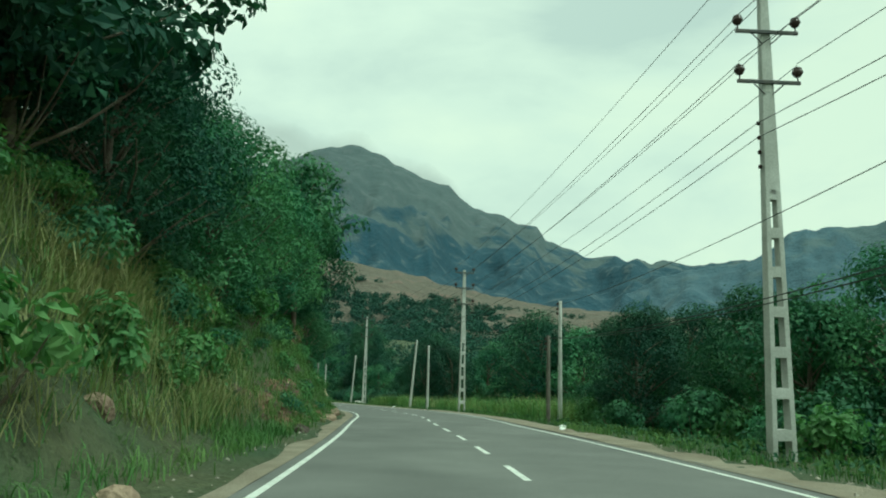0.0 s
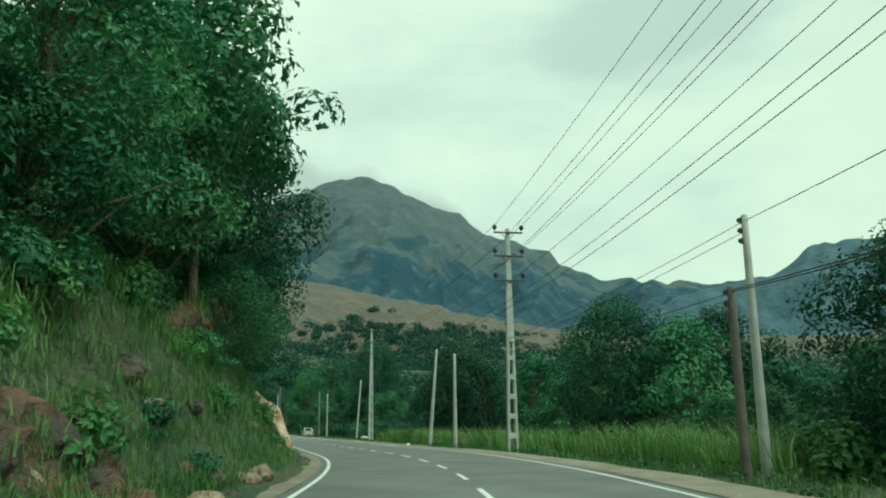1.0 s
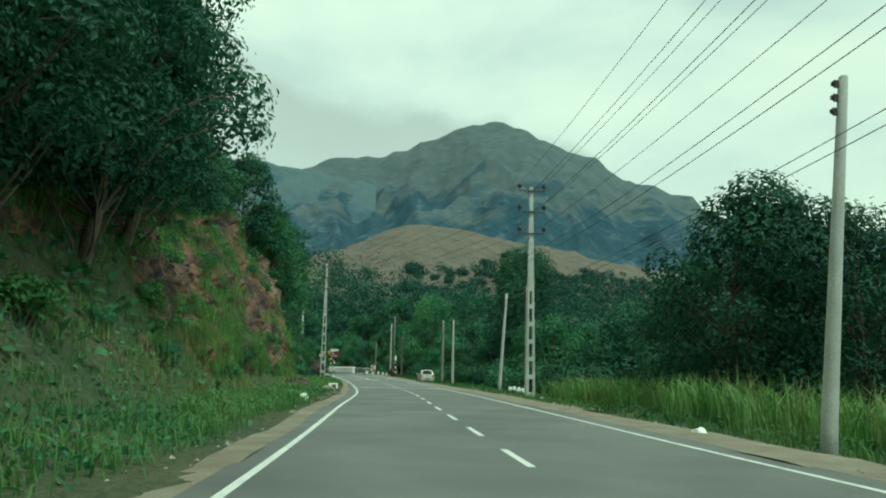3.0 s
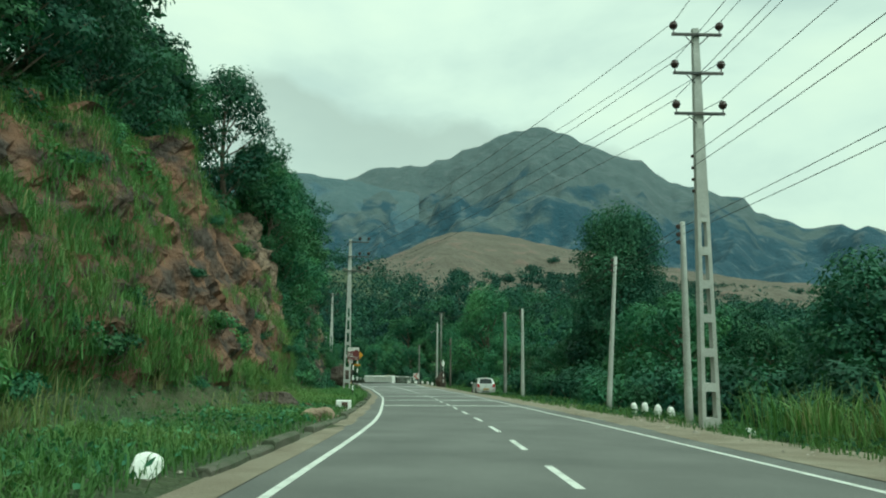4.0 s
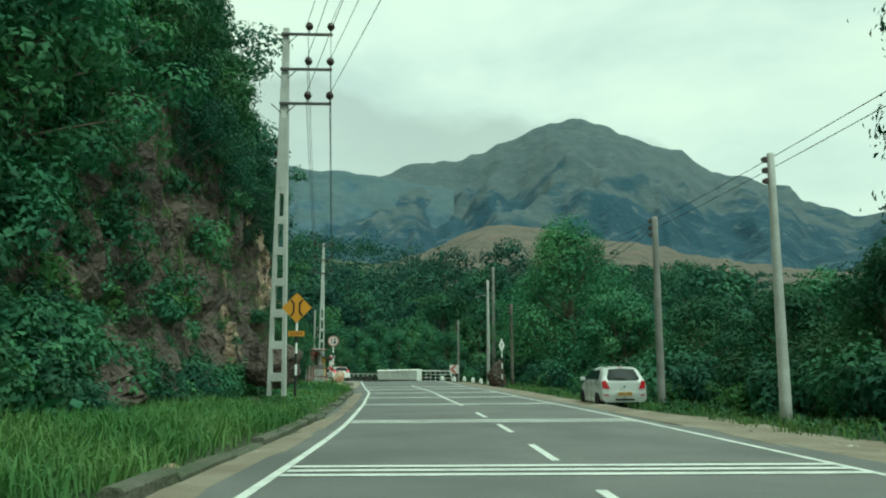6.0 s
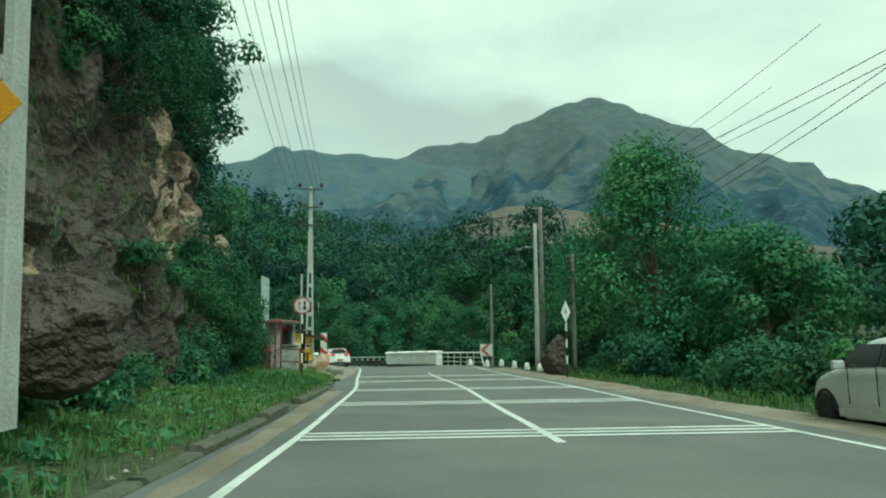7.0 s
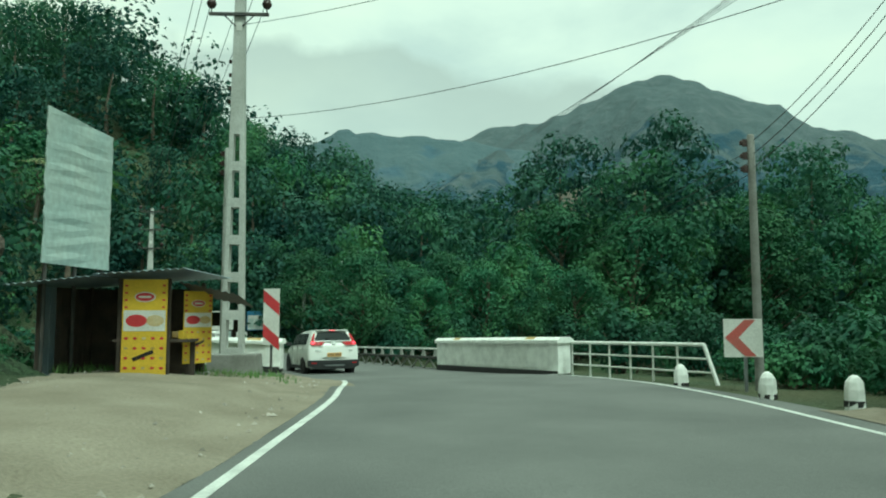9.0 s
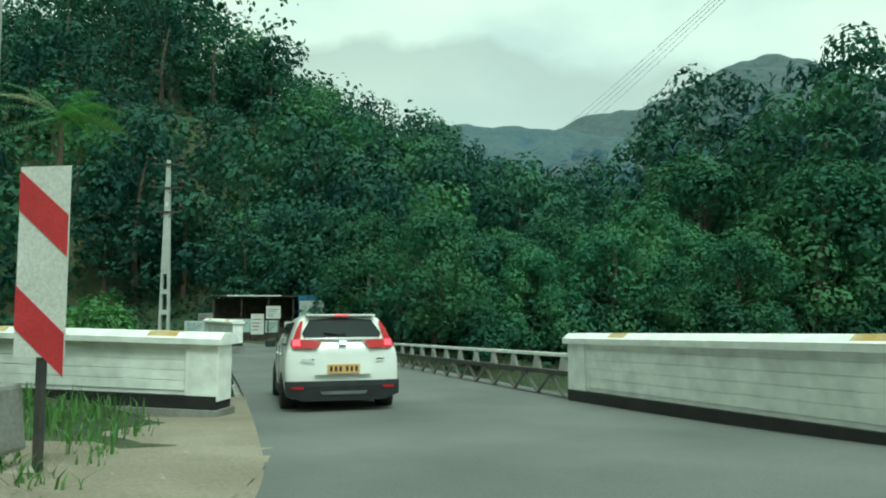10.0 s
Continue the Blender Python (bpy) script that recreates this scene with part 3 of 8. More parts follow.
M_GLASS = bpy.data.materials.new("dark_car_glass")
M_GLASS.use_nodes = True
gb = M_GLASS.node_tree.nodes["Principled BSDF"]
gb.inputs["Base Color"].default_value, gb.inputs["Roughness"].default_value, gb.inputs["Specular IOR Level"].default_value = (0.02, 0.026, 0.026, 1), 0.12, 0.35
M_LIT = bpy.data.materials.new("lit_brake_lamp")
M_LIT.use_nodes = True
gb = M_LIT.node_tree.nodes["Principled BSDF"]
gb.inputs["Base Color"].default_value = (0.6, 0.02, 0.05, 1)
gb.inputs["Emission Color"].default_value, gb.inputs["Emission Strength"].default_value = (1, 0.06, 0.1, 1), 1.6


M_FORECOURT = material("trodden_dirt", (0.25, 0.22, 0.165), (0.36, 0.32, 0.25), scale=0.8, detail=9, rough=0.95, bump=0.5, fine=26, low=0.3, high=0.7)

# ---- road paint ----
def s_of(x, y):
    return float(road_uv(x, y)[0][0])


for yy, xx in ((127.3, -27.9), (136.6, -31.4), (145.3, -35.0), (154.2, -39.1), (160.5, -42.2), (165.9, -44.8), (170.8, -47.4), (175.4, -50.0)):
    s = s_of(xx, yy)
    bar = empty("rumble_bar", Matrix(), "three white painted rumble strips across the asphalt", "road marking", "rumble bars on the road")
    bar["kind"] = "structure"
    for k in (-0.42, 0.0, 0.42):
        part("strip", ribbon("strip", s + k - 0.1, s + k + 0.1, -half(s) + 0.08, half(s) - 0.08, LINE + 0.004, M_PAINT, 0.2), None, bar)
for k in range(62):
    s = -88 + k * 5.0 + 2.2
    if s < 150:
        tagged(new("centre_dash", ribbon("centre_dash", s, s + 2.4, -0.06, 0.06, LINE, M_PAINT, 0.6)), "white painted centre dash on the asphalt", "road marking", "dashes of the centre line", "structure")
tagged(new("centre_line", ribbon("centre_line", 156, 184, -0.07, 0.07, LINE, M_PAINT)), "solid white centre line before the bridge", "road marking", kind="structure")


def draped(name, pts_fn, ns, nu, mat, lift, label, category):
    """A patch that lies on the ground."""
    P = np.array([pts_fn(i / ns, j / nu) for i in range(ns + 1) for j in range(nu + 1)])
    b = np.array([j / nu for i in range(ns + 1) for j in range(nu + 1)])
    z = land(P[:, 0], P[:, 1]) + 0.065 + (lift - 0.065) * smooth01(np.minimum(b * 5, (1 - b) * 5))
    i = np.arange(len(P)).reshape(ns + 1, nu + 1)
    q = np.stack([i[:-1, :-1], i[:-1, 1:], i[1:, 1:], i[1:, :-1]], -1).reshape(-1, 4)
    return tagged(new(name, mesh_np(name, np.column_stack([P, z]), q, mat, True)), label, category, kind="structure")


def shoulder_right(a, b):
    s = -90 + a * 280
    w = 1.3 + 0.8 * fbm(np.array([s / 6.0]), np.array([1.5]), 4)[0] + (1.3 if 96 < s < 150 else 0)
    p = road_at(s, 4.0 + b * max(w, 0.5))
    return p.x, p.y


def shoulder_left(a, b):
    s = 178 + a * 25
    w = float(np.interp(s, (178, 181, 184, 188, 196, 203), (0.4, 1.0, 2.6, 4.6, 5.4, 4.2))) + 0.35 * fbm(np.array([s / 1.7]), np.array([2.5]), 24)[0]
    p = road_at(s, -half(s) - float(np.interp(s, (178, 186), (0.65, 0.22))) - b * w)
    return p.x, p.y


def verge_left(a, b):
    s = -90 + a * 260
    w = 0.5 + 0.2 * fbm(np.array([s / 4.0]), np.array([7.5]), 14)[0]
    p = road_at(s, -3.9 - b * max(w, 0.2))
    return p.x, p.y


draped("road_shoulder", shoulder_right, 280, 4, M_DIRT, 0.05, "strip of dry tan dirt beside the asphalt", "road shoulder")
draped("dirt_forecourt", shoulder_left, 60, 16, M_FORECOURT, 0.13, "open patch of bare pale dirt in front of a stall", "ground")
draped("road_shoulder", verge_left, 260, 3, M_DIRT, 0.07, "narrow dusty strip beside the asphalt", "road shoulder")


tagged(new("road_shoulder", ribbon("road_shoulder", 196, 210, -5.4, -3.15, 0.004, M_FORECOURT)), "dusty strip between the asphalt and a wing wall", "road shoulder", kind="structure")


# ---- power poles ----
def insulator(bm, x, y, z, r=0.11):
    tube(bm, (x, y, z), (x, y, z + 0.16), 0.018, n=6)
    lathe(bm, [(0.04, 0.0), (r * 0.6, 0.02), (r, 0.12), (r * 0.95, 0.16), (r * 0.7, 0.2), (r * 0.8, 0.23), (0.03, 0.28)], 12, Matrix.Translation((x, y, z + 0.12)))


def lattice_pole(x, y, base, height, turn, arms=(0.0, 1.32, 2.68), reach=(-0.82, 0.82), frac=0.5, label="tall tapered concrete power pole with open lower panels", holes=6):
    """A concrete pole of two legs with rungs below, solid above, and steel cross-arms."""
    pole = empty("power_pole", pose(x, y, base, 0, 0, turn), label, "power pole", "tall concrete power poles")
    bm = bmesh.new()
    w0, w1, d0, d1 = 0.30, 0.10, 0.17, 0.09
    zs, ze = -0.6, height

    def wid(z):
        return w0 + (w1 - w0) * np.clip(z, 0, height) / height, d0 + (d1 - d0) * np.clip(z, 0, height) / height

    def slab(za, zb, xa, xb):
        """Between two heights, across given shares of the width."""
        vs = []
        for z in (za, zb):
            w, d = wid(z)
            x0, x1 = xa(w), xb(w)
            vs.append([bm.verts.new((u, v, z)) for u, v in ((x0, -d), (x1, -d), (x1, d), (x0, d))])
        a, b = vs
        for i in range(4):
            bm.faces.new((a[i], a[(i + 1) % 4], b[(i + 1) % 4], b[i]))
        bm.faces.new(a[::-1])
        bm.faces.new(b)

    top = height * frac
    slab(zs, top, lambda w: -w, lambda w: -w + 0.125)
    slab(zs, top, lambda w: w - 0.125, lambda w: w)
    step = top / holes
    for k in range(holes + 1):
        z = k * step
        slab(z - 0.13, z + 0.13, lambda w: -w + 0.12, lambda w: w - 0.12)
    slab(top, ze, lambda w: -w, lambda w: w)
    bmesh.ops.bevel(bm, geom=[e for e in bm.edges if abs(e.verts[0].co.z - e.verts[1].co.z) > 0.4], offset=0.012, segments=1, affect="EDGES")
    part("shaft", bm, M_CONCRETE, pole)
    for drop in arms:
        z = height - 0.25 - drop
        bm = bmesh.new()
        d = wid(z)[1]
        box(bm, (reach[0] + reach[1]) / 2, -d - 0.05, z, reach[1] - reach[0], 0.07, 0.09, 0.008)
        for sx in (-1, 1):
            if reach[0] * sx > -0.3 or sx * reach[1] > 0.3:
                tube(bm, (sx * 0.42, -d - 0.05, z - 0.02), (sx * 0.1, -d - 0.02, z - 0.32), 0.018, n=6)
        arm = part("cross_arm", bm, M_DARKSTEEL, pole, "dark steel cross-arm")
        for u in (reach[0] + 0.06, reach[1] - 0.06) if reach[0] < -0.3 else (reach[1] * 0.5, reach[1] - 0.06):
            bm = bmesh.new()
            insulator(bm, u, -d - 0.05, z + 0.04, 0.14)
            part("insulator", bm, M_CERAMIC, arm, "dark ceramic insulator", True)
    for k in range(4):
        bm = bmesh.new()
        w = wid(height * 0.6)[0]
        lathe(bm, [(0.03, -0.05), (0.055, -0.02), (0.035, 0), (0.055, 0.02), (0.03, 0.05)], 8, Matrix.Translation((-w - 0.06, 0, height * 0.66 - k * 0.38)))
        part("shackle_insulator", bm, M_CERAMIC, pole, "small dark insulator")
    bm = bmesh.new()
    box(bm, 0, -wid(height * 0.72)[1] - 0.006, height * 0.74, 0.16, 0.008, 0.24)
    part("number_plate", bm, M_PAPER, pole, "small pale plate")
    return pole


def round_pole(x, y, base, height, r0=0.15, r1=0.09, lean=(0.0, 0.0), mat=M_CONCRETE, brackets=3, label="slim tapered round concrete pole for house cables", turn=20, lamp=False):
    pole = empty("utility_pole", pose(x, y, base, 0, 0, turn), label, "utility pole", "slim utility poles")
    bm = bmesh.new()
    prof, n = [], 7
    for k in range(n + 1):
        t = k / n
        prof.append((r0 + (r1 - r0) * t, -0.5 + (height + 0.5) * t))
    prof += [(r1 * 0.6, height + 0.03)]
    lathe(bm, prof, 12)
    for v in bm.verts:
        v.co.x += lean[0] * max(v.co.z, 0)
        v.co.y += lean[1] * max(v.co.z, 0)
    part("shaft", bm, mat, pole, "", True)
    for k in range(brackets):
        z = height - 0.15 - 0.28 * k
        bm = bmesh.new()
        box(bm, -r1 - 0.05 + lean[0] * z, lean[1] * z, z, 0.1, 0.03, 0.16, 0.005)
        lathe(bm, [(0.02, -0.05), (0.045, -0.02), (0.025, 0), (0.045, 0.02), (0.02, 0.05)], 8, Matrix.Translation((-r1 - 0.12 + lean[0] * z, lean[1] * z, z)))
        part("bracket", bm, M_CERAMIC, pole, "small dark cable bracket")
    if lamp:
        bm = bmesh.new()
        z = height * 0.72
        pts = [(-0.1, 0, z), (-0.5, -0.05, z + 0.28), (-0.95, -0.1, z + 0.3), (-1.2, -0.1, z + 0.2)]
        for a, b in zip(pts, pts[1:]):
            tube(bm, a, b, 0.025, n=8)
        box(bm, -1.3, -0.1, z + 0.14, 0.32, 0.16, 0.1, 0.03)
        part("lamp_arm", bm, M_STEEL, pole, "bent steel lamp arm with a small lamp head")
    return pole


MV = {}
for key, x, y, base, hgt, turn in (("a", 9.0, 24.95, 4.4, 11.72, 6), ("b", 0.08, 69.32, 1.8, 12.15, 14), ("f", -15.6, 115.86, 0.0, 12.65, 20)):
    MV[key] = (x, y, base, hgt, turn, (-0.76, 0.76))
    lattice_pole(x, y, base, hgt, turn)
MV["z"] = (16.0, -22.0, 3.6, 12.5, 8, (-0.76, 0.76))
lattice_pole(*MV["z"][:5])
MV["g"] = (-43.31, 148.4, -0.55, 12.0, 24, (0.75, 1.55))
lattice_pole(-43.31, 148.4, -0.55, 12.0, 24, arms=(0.0, 1.27, 2.5), reach=(-0.15, 1.62), frac=0.52, label="tall concrete power pole with one-sided cross-arms on a grassy verge")
MV["k"] = (-64.53, 187.54, -2.05, 12.15, 30, (-0.76, 0.76))
lattice_pole(-64.53, 187.54, -2.05, 12.15, 30, arms=(0.0, 1.29, 2.58))
MV["m"] = (-93.7, 210.05, -2.9, 9.6, 40, (-0.76, 0.76))
lattice_pole(-93.7, 210.05, -2.9, 9.6, 40, frac=0.35, holes=3, label="far concrete power pole among dark trees")
bm = bmesh.new()
box(bm, 0, 0, 0, 1.35, 0.9, 0.55, 0.04, taper=0.94)
tagged(part("pole_plinth", bm, M_OLDCONC), "weathered grey concrete block around the foot of a power pole", "plinth").matrix_world = pose(-64.5, 187.6, -2.35, 0, 0, 30)

LV = {}
for key, x, y, base, hgt, kw in (
    ("c", 6.22, 49.3, 2.7, 6.94, {}),
    ("c2", 5.5, 48.6, 2.6, 5.0, dict(mat=M_POLEWOOD, r0=0.13, r1=0.1, label="short dark weathered timber pole in the roadside grass")),
    ("d", -5.96, 86.6, 1.0, 7.4, dict(lean=(0.075, -0.02), r0=0.16, label="leaning pale concrete pole in tall grass")),
    ("e", -3.63, 80.48, 1.3, 6.4, {}),
    ("h2", -20.05, 130.2, -0.9, 7.9, dict(lean=(0.07, 0.02), r0=0.15, label="leaning grey concrete pole against dark bushes")),
    ("h", -16.2, 118.7, -0.3, 7.0, {}),
    ("i", -28.19, 147.63, -1.4, 6.7, {}),
    ("i2", -31.95, 157.7, -1.9, 7.45, dict(mat=M_OLDCONC, r0=0.16, r1=0.12, label="thick dark grey pole with small cable brackets")),
    ("l", -46.79, 182.41, -2.2, 7.75, {}),
    ("l2", -47.2, 185.2, -2.4, 9.3, dict(mat=M_OLDCONC, r0=0.17, r1=0.11, lamp=True, label="dark grey pole with a bent street lamp arm")),
    ("p", -44.31, 180.3, -2.1, 5.65, dict(mat=M_POLEWOOD, r0=0.12, r1=0.1, label="short dark pole behind a boulder")),
    ("v", -51.6, 188.9, -2.7, 5.4, dict(r0=0.1, r1=0.075, mat=M_OLDCONC, label="thin grey concrete pole beside a chevron sign")),
    ("q", -66.0, 188.7, -2.7, 6.6, dict(r0=0.11, r1=0.08, label="slim pale pole standing close behind a power pole")),
    ("r", -88.5, 221.0, -3.0, 6.8, dict(lean=(0.06, 0), label="thin far pole leaning over the road beyond the bridge")),
    ("t", -86.0, 223.0, -3.0, 6.4, dict(label="thin far pale pole beyond the bridge")),
    ("w", -45.5, 228.0, -3.0, 9.0, dict(r0=0.08, r1=0.06, mat=M_POLEWOOD, brackets=0, label="thin bare pole in the woods across the stream")),
):
    LV[key] = (x, y, base, hgt, kw.get("lean", (0, 0)))
    round_pole(x, y, base, hgt, **kw)


# ---- wires ----
def wire(a, b, sag, r=0.012, label="thin dark overhead power cable between poles", n=14):
    a, b = Vector(a), Vector(b)
    bm = bmesh.new()
    pts = [a.lerp(b, k / n) - Vector((0, 0, sag * 4 * (k / n) * (1 - k / n))) for k in range(n + 1)]
    side = (b - a).cross(Vector((0, 0, 1))).normalized()
    up = Vector((0, 0, 1))
    rings = [[bm.verts.new(p + side * r * math.cos(q) + up * r * math.sin(q)) for q in (0.5, 2.6, 4.7)] for p in pts]
    for p, q in zip(rings, rings[1:]):
        for i in range(3):
            bm.faces.new((p[i], p[(i + 1) % 3], q[(i + 1) % 3], q[i]))
    return tagged(part("power_cable", bm, M_WIRE), label, "cable", "overhead power cables")


def arm_ends(key, drop):
    x, y, base, hgt, turn, reach = MV[key]
    m = pose(x, y, base, 0, 0, turn)
    return [m @ Vector((u, -0.15, hgt - 0.25 - drop + 0.4)) for u in reach]


for a, b in (("z", "a"), ("a", "b"), ("b", "f"), ("f", "g"), ("g", "k"), ("k", "m")):
    for da, db in zip((0.0, 1.32, 2.6), (0.0, 1.3, 2.55)):
        for p, q in zip(arm_ends(a, da), arm_ends(b, db)):
            wire(p, q, 0.5, 0.012)
for a, b in (("z", "a"), ("a", "b"), ("b", "f")):
    for k in range(2):
        ends = []
        for key in (a, b):
            x, y, base, hgt, turn, _ = MV[key]
            ends.append(pose(x, y, base, 0, 0, turn) @ Vector((-0.28, 0, hgt * 0.66 - k * 0.38)))
        wire(*ends, 0.6, 0.012)


def head_of(key, dz=0.2):
    x, y, base, hgt, ln = LV[key]
    return Vector((x + ln[0] * hgt, y + ln[1] * hgt, base + hgt - dz))


for a, b, k in (("c", "e", 2), ("e", "h", 2), ("h", "i2", 2), ("i2", "l2", 2), ("l2", "v", 3), ("c2", "e", 1), ("p", "i2", 2)):
    for j in range(k):
        wire(head_of(a, 0.15 + 0.28 * j), head_of(b, 0.15 + 0.28 * j), 0.45, 0.011)
for j in range(2):
    wire(Vector((9.5, 12, 8.15 - 0.16 * j)), head_of("c2", 0.08 + 0.05 * j), 0.5, 0.016)
wire(Vector((9.5, 12, 9.9)), head_of("c", 0.15), 0.4, 0.012)
for j in range(4):
    wire(head_of("l2", 0.1) + Vector((0.0, 0.55 * j, 0.1 * j)), Vector((-126 - 3.0 * j, 319, 29 - 0.5 * j)), 1.5, 0.01)
wire(head_of("l2", 0.3), Vector((-64.5, 187.5, 7.0)), 0.5, 0.009)
wire(head_of("l2", 2.2), Vector((-64.6, 187.7, 4.4)), 0.6, 0.009)
for j in range(3):
    wire(head_of("l2", 0.4 + 0.25 * j), Vector((-36 + j, 176 - 6 * j, 8.2 - 0.3 * j)), 0.4, 0.009)
    wire(head_of("v", 0.3 + 0.25 * j), Vector((-80, 240 + 3 * j, 4.5)), 1.0, 0.009)


# ---- signs ----
def disc(bm, r, y, n=36, cz=0.0, thick=0.004):
    m = Matrix.Translation((0, y, cz)) @ Matrix.Rotation(math.pi / 2, 4, "X")
    bmesh.ops.create_cone(bm, cap_ends=True, segments=n, radius1=r, radius2=r, depth=thick, matrix=m)


def plate(bm, pts, y, thick=0.006):
    """A flat shape in the x-z plane, facing -y."""
    a = [bm.verts.new((u, y - thick, w)) for u, w in pts]
    b = [bm.verts.new((u, y, w)) for u, w in pts]
    bm.faces.new(a)
    bm.faces.new(b[::-1])
    n = len(pts)
    for i in range(n):
        bm.faces.new((a[i], b[i], b[(i + 1) % n], a[(i + 1) % n]))
    bmesh.ops.recalc_face_normals(bm, faces=bm.faces[:])


def lettering(text, size, m, mat, parent, name="lettering", label=""):
    cu = bpy.data.curves.new(name, "FONT")
    cu.body, cu.size, cu.align_x, cu.align_y, cu.extrude = text, size, "CENTER", "CENTER", 0.002
    cu.materials.append(mat)
    ob = new(name, cu)
    ob.parent = parent
    ob.matrix_local = m
    if label:
        tagged(ob, label)
    return ob


def striped_post(parent, height, n=7, r=0.038, dark_first=True):
    for k in range(n):
        bm = bmesh.new()
        a, b = height * k / n - (0.3 if k == 0 else 0), height * (k + 1) / n
        tube(bm, (0, 0, a), (0, 0, b), r, n=10)
        part("post_band", bm, (M_BLACK if (k % 2 == 0) == dark_first else M_WHITEPAINT), parent, "black band of the post" if (k % 2 == 0) == dark_first else "white band of the post")


def rect(x0, z0, x1, z1):
    return [(x0, z0), (x1, z0), (x1, z1), (x0, z1)]


FACE = Matrix.Rotation(math.pi / 2, 4, "X")

# waterfall direction sign
sg = empty("direction_sign", pose(-34.38, 130.4, -0.5, 0, 0, 14) @ Matrix.Scale(0.72, 4), "square brown and white waterfall sign on a striped post", "road sign")
striped_post(sg, 2.78, 7, 0.05)
bm = bmesh.new()
plate(bm, rect(-0.47, 2.76, 0.47, 3.760), -0.04, 0.009)
board = part("sign_board", bm, M_PAPER, sg, "white board")
bm = bmesh.new()
plate(bm, [(-0.47, 2.930), (0.47, 2.930), (0.47, 3.460), (0.33, 3.540), (0.22, 3.580), (0.12, 3.500), (0.0, 3.470), (-0.2, 3.440), (-0.32, 3.410), (-0.47, 3.440)], -0.054)
part("hill_picture", bm, M_BROWNSIGN, board, "brown hill shape")
for k in range(4):
    bm = bmesh.new()
    x = -0.42 + k * 0.105
    pts = [(x, 3.360 - 0.01 * k), (x + 0.03, 3.200), (x + 0.05, 3.080), (x + 0.11, 2.990)]
    for (x0, z0), (x1, z1) in zip(pts, pts[1:]):
        box(bm, (x0 + x1) / 2, -0.063, (z0 + z1) / 2, 0.03, 0.004, abs(z1 - z0) + 0.02)
    part("water_line", bm, M_PAPER, board, "white falling line")
bm = bmesh.new()
plate(bm, rect(-0.1, 2.970, 0.4, 3.000), -0.062, 0.004)
part("water_line", bm, M_PAPER, board)
bm = bmesh.new()
plate(bm, rect(-0.47, 2.76, 0.47, 2.930), -0.054)
part("text_band", bm, M_BROWNSIGN, board, "brown band")
lettering("03 km", 0.15, Matrix.Translation((-0.17, -0.064, 2.840)) @ FACE, M_PAPER, board, label="white distance text")
bm = bmesh.new()
plate(bm, [(0.1, 2.840), (0.18, 2.890), (0.18, 2.855), (0.36, 2.855), (0.36, 2.825), (0.18, 2.825), (0.18, 2.790)], -0.062, 0.004)
part("arrow", bm, M_PAPER, board, "white arrow")

# narrow bridge sign
sg = empty("warning_sign", pose(-41.77, 147.07, -0.75, 0, 0, 20), "amber diamond narrow-bridge sign above a slow plate on striped post", "road sign")
striped_post(sg, 1.95, 6)
bm = bmesh.new()
plate(bm, [(-0.46, 2.37), (0, 1.91), (0.46, 2.37), (0, 2.83)], -0.045, 0.009)
dia = part("sign_board", bm, M_YELLOWSIGN, sg, "amber diamond board")
for sx in (-1, 1):
    bm = bmesh.new()
    pts = [(0.17, 2.6), (0.09, 2.5), (0.09, 2.24), (0.17, 2.13)]
    for (x0, z0), (x1, z1) in zip(pts, pts[1:]):
        d = Vector((x1 - x0, 0, z1 - z0))
        m = Matrix.Translation((sx * (x0 + x1) / 2, -0.062, (z0 + z1) / 2)) @ Matrix.Rotation(-sx * math.atan2(d.x, d.z) * -1, 4, "Y")
        box(bm, 0, 0, 0, 0.05, 0.005, d.length + 0.03, 0, m)
    part("symbol", bm, M_BLACK, dia, "dark narrowing line")
bm = bmesh.new()
plate(bm, rect(-0.25, 1.5, 0.25, 1.66), -0.045, 0.01)
sl = part("slow_plate", bm, M_YELLOWSIGN, sg, "small amber plate")
lettering("SLOW", 0.14, Matrix.Translation((0, -0.058, 1.58)) @ FACE, M_BLACK, sl, label="dark letters")

# priority sign
sg = empty("priority_sign", pose(-51.87, 167.26, -1.75, 0, 0, 26), "round red-rimmed priority sign with two arrows on striped post", "road sign")
striped_post(sg, 2.2, 6)
bm = bmesh.new()
disc(bm, 0.33, -0.045, cz=2.53, thick=0.012)
rd = part("sign_board", bm, M_FADEDRED, sg, "red rimmed disc")
bm = bmesh.new()
disc(bm, 0.275, -0.054, cz=2.53)
part("sign_face", bm, M_PAPER, rd, "pale pink-white face")
bm = bmesh.new()
plate(bm, [(-0.125, 2.35), (-0.075, 2.35), (-0.075, 2.6), (-0.02, 2.6), (-0.1, 2.7), (-0.18, 2.6), (-0.125, 2.6)], -0.058, 0.004)
part("arrow", bm, M_FADEDRED, rd, "faded red arrow up")
bm = bmesh.new()
plate(bm, [(0.065, 2.7), (0.135, 2.7), (0.135, 2.46), (0.2, 2.46), (0.1, 2.34), (0.0, 2.46), (0.065, 2.46)], -0.058, 0.004)
part("arrow", bm, M_BLACK, rd, "black arrow down")

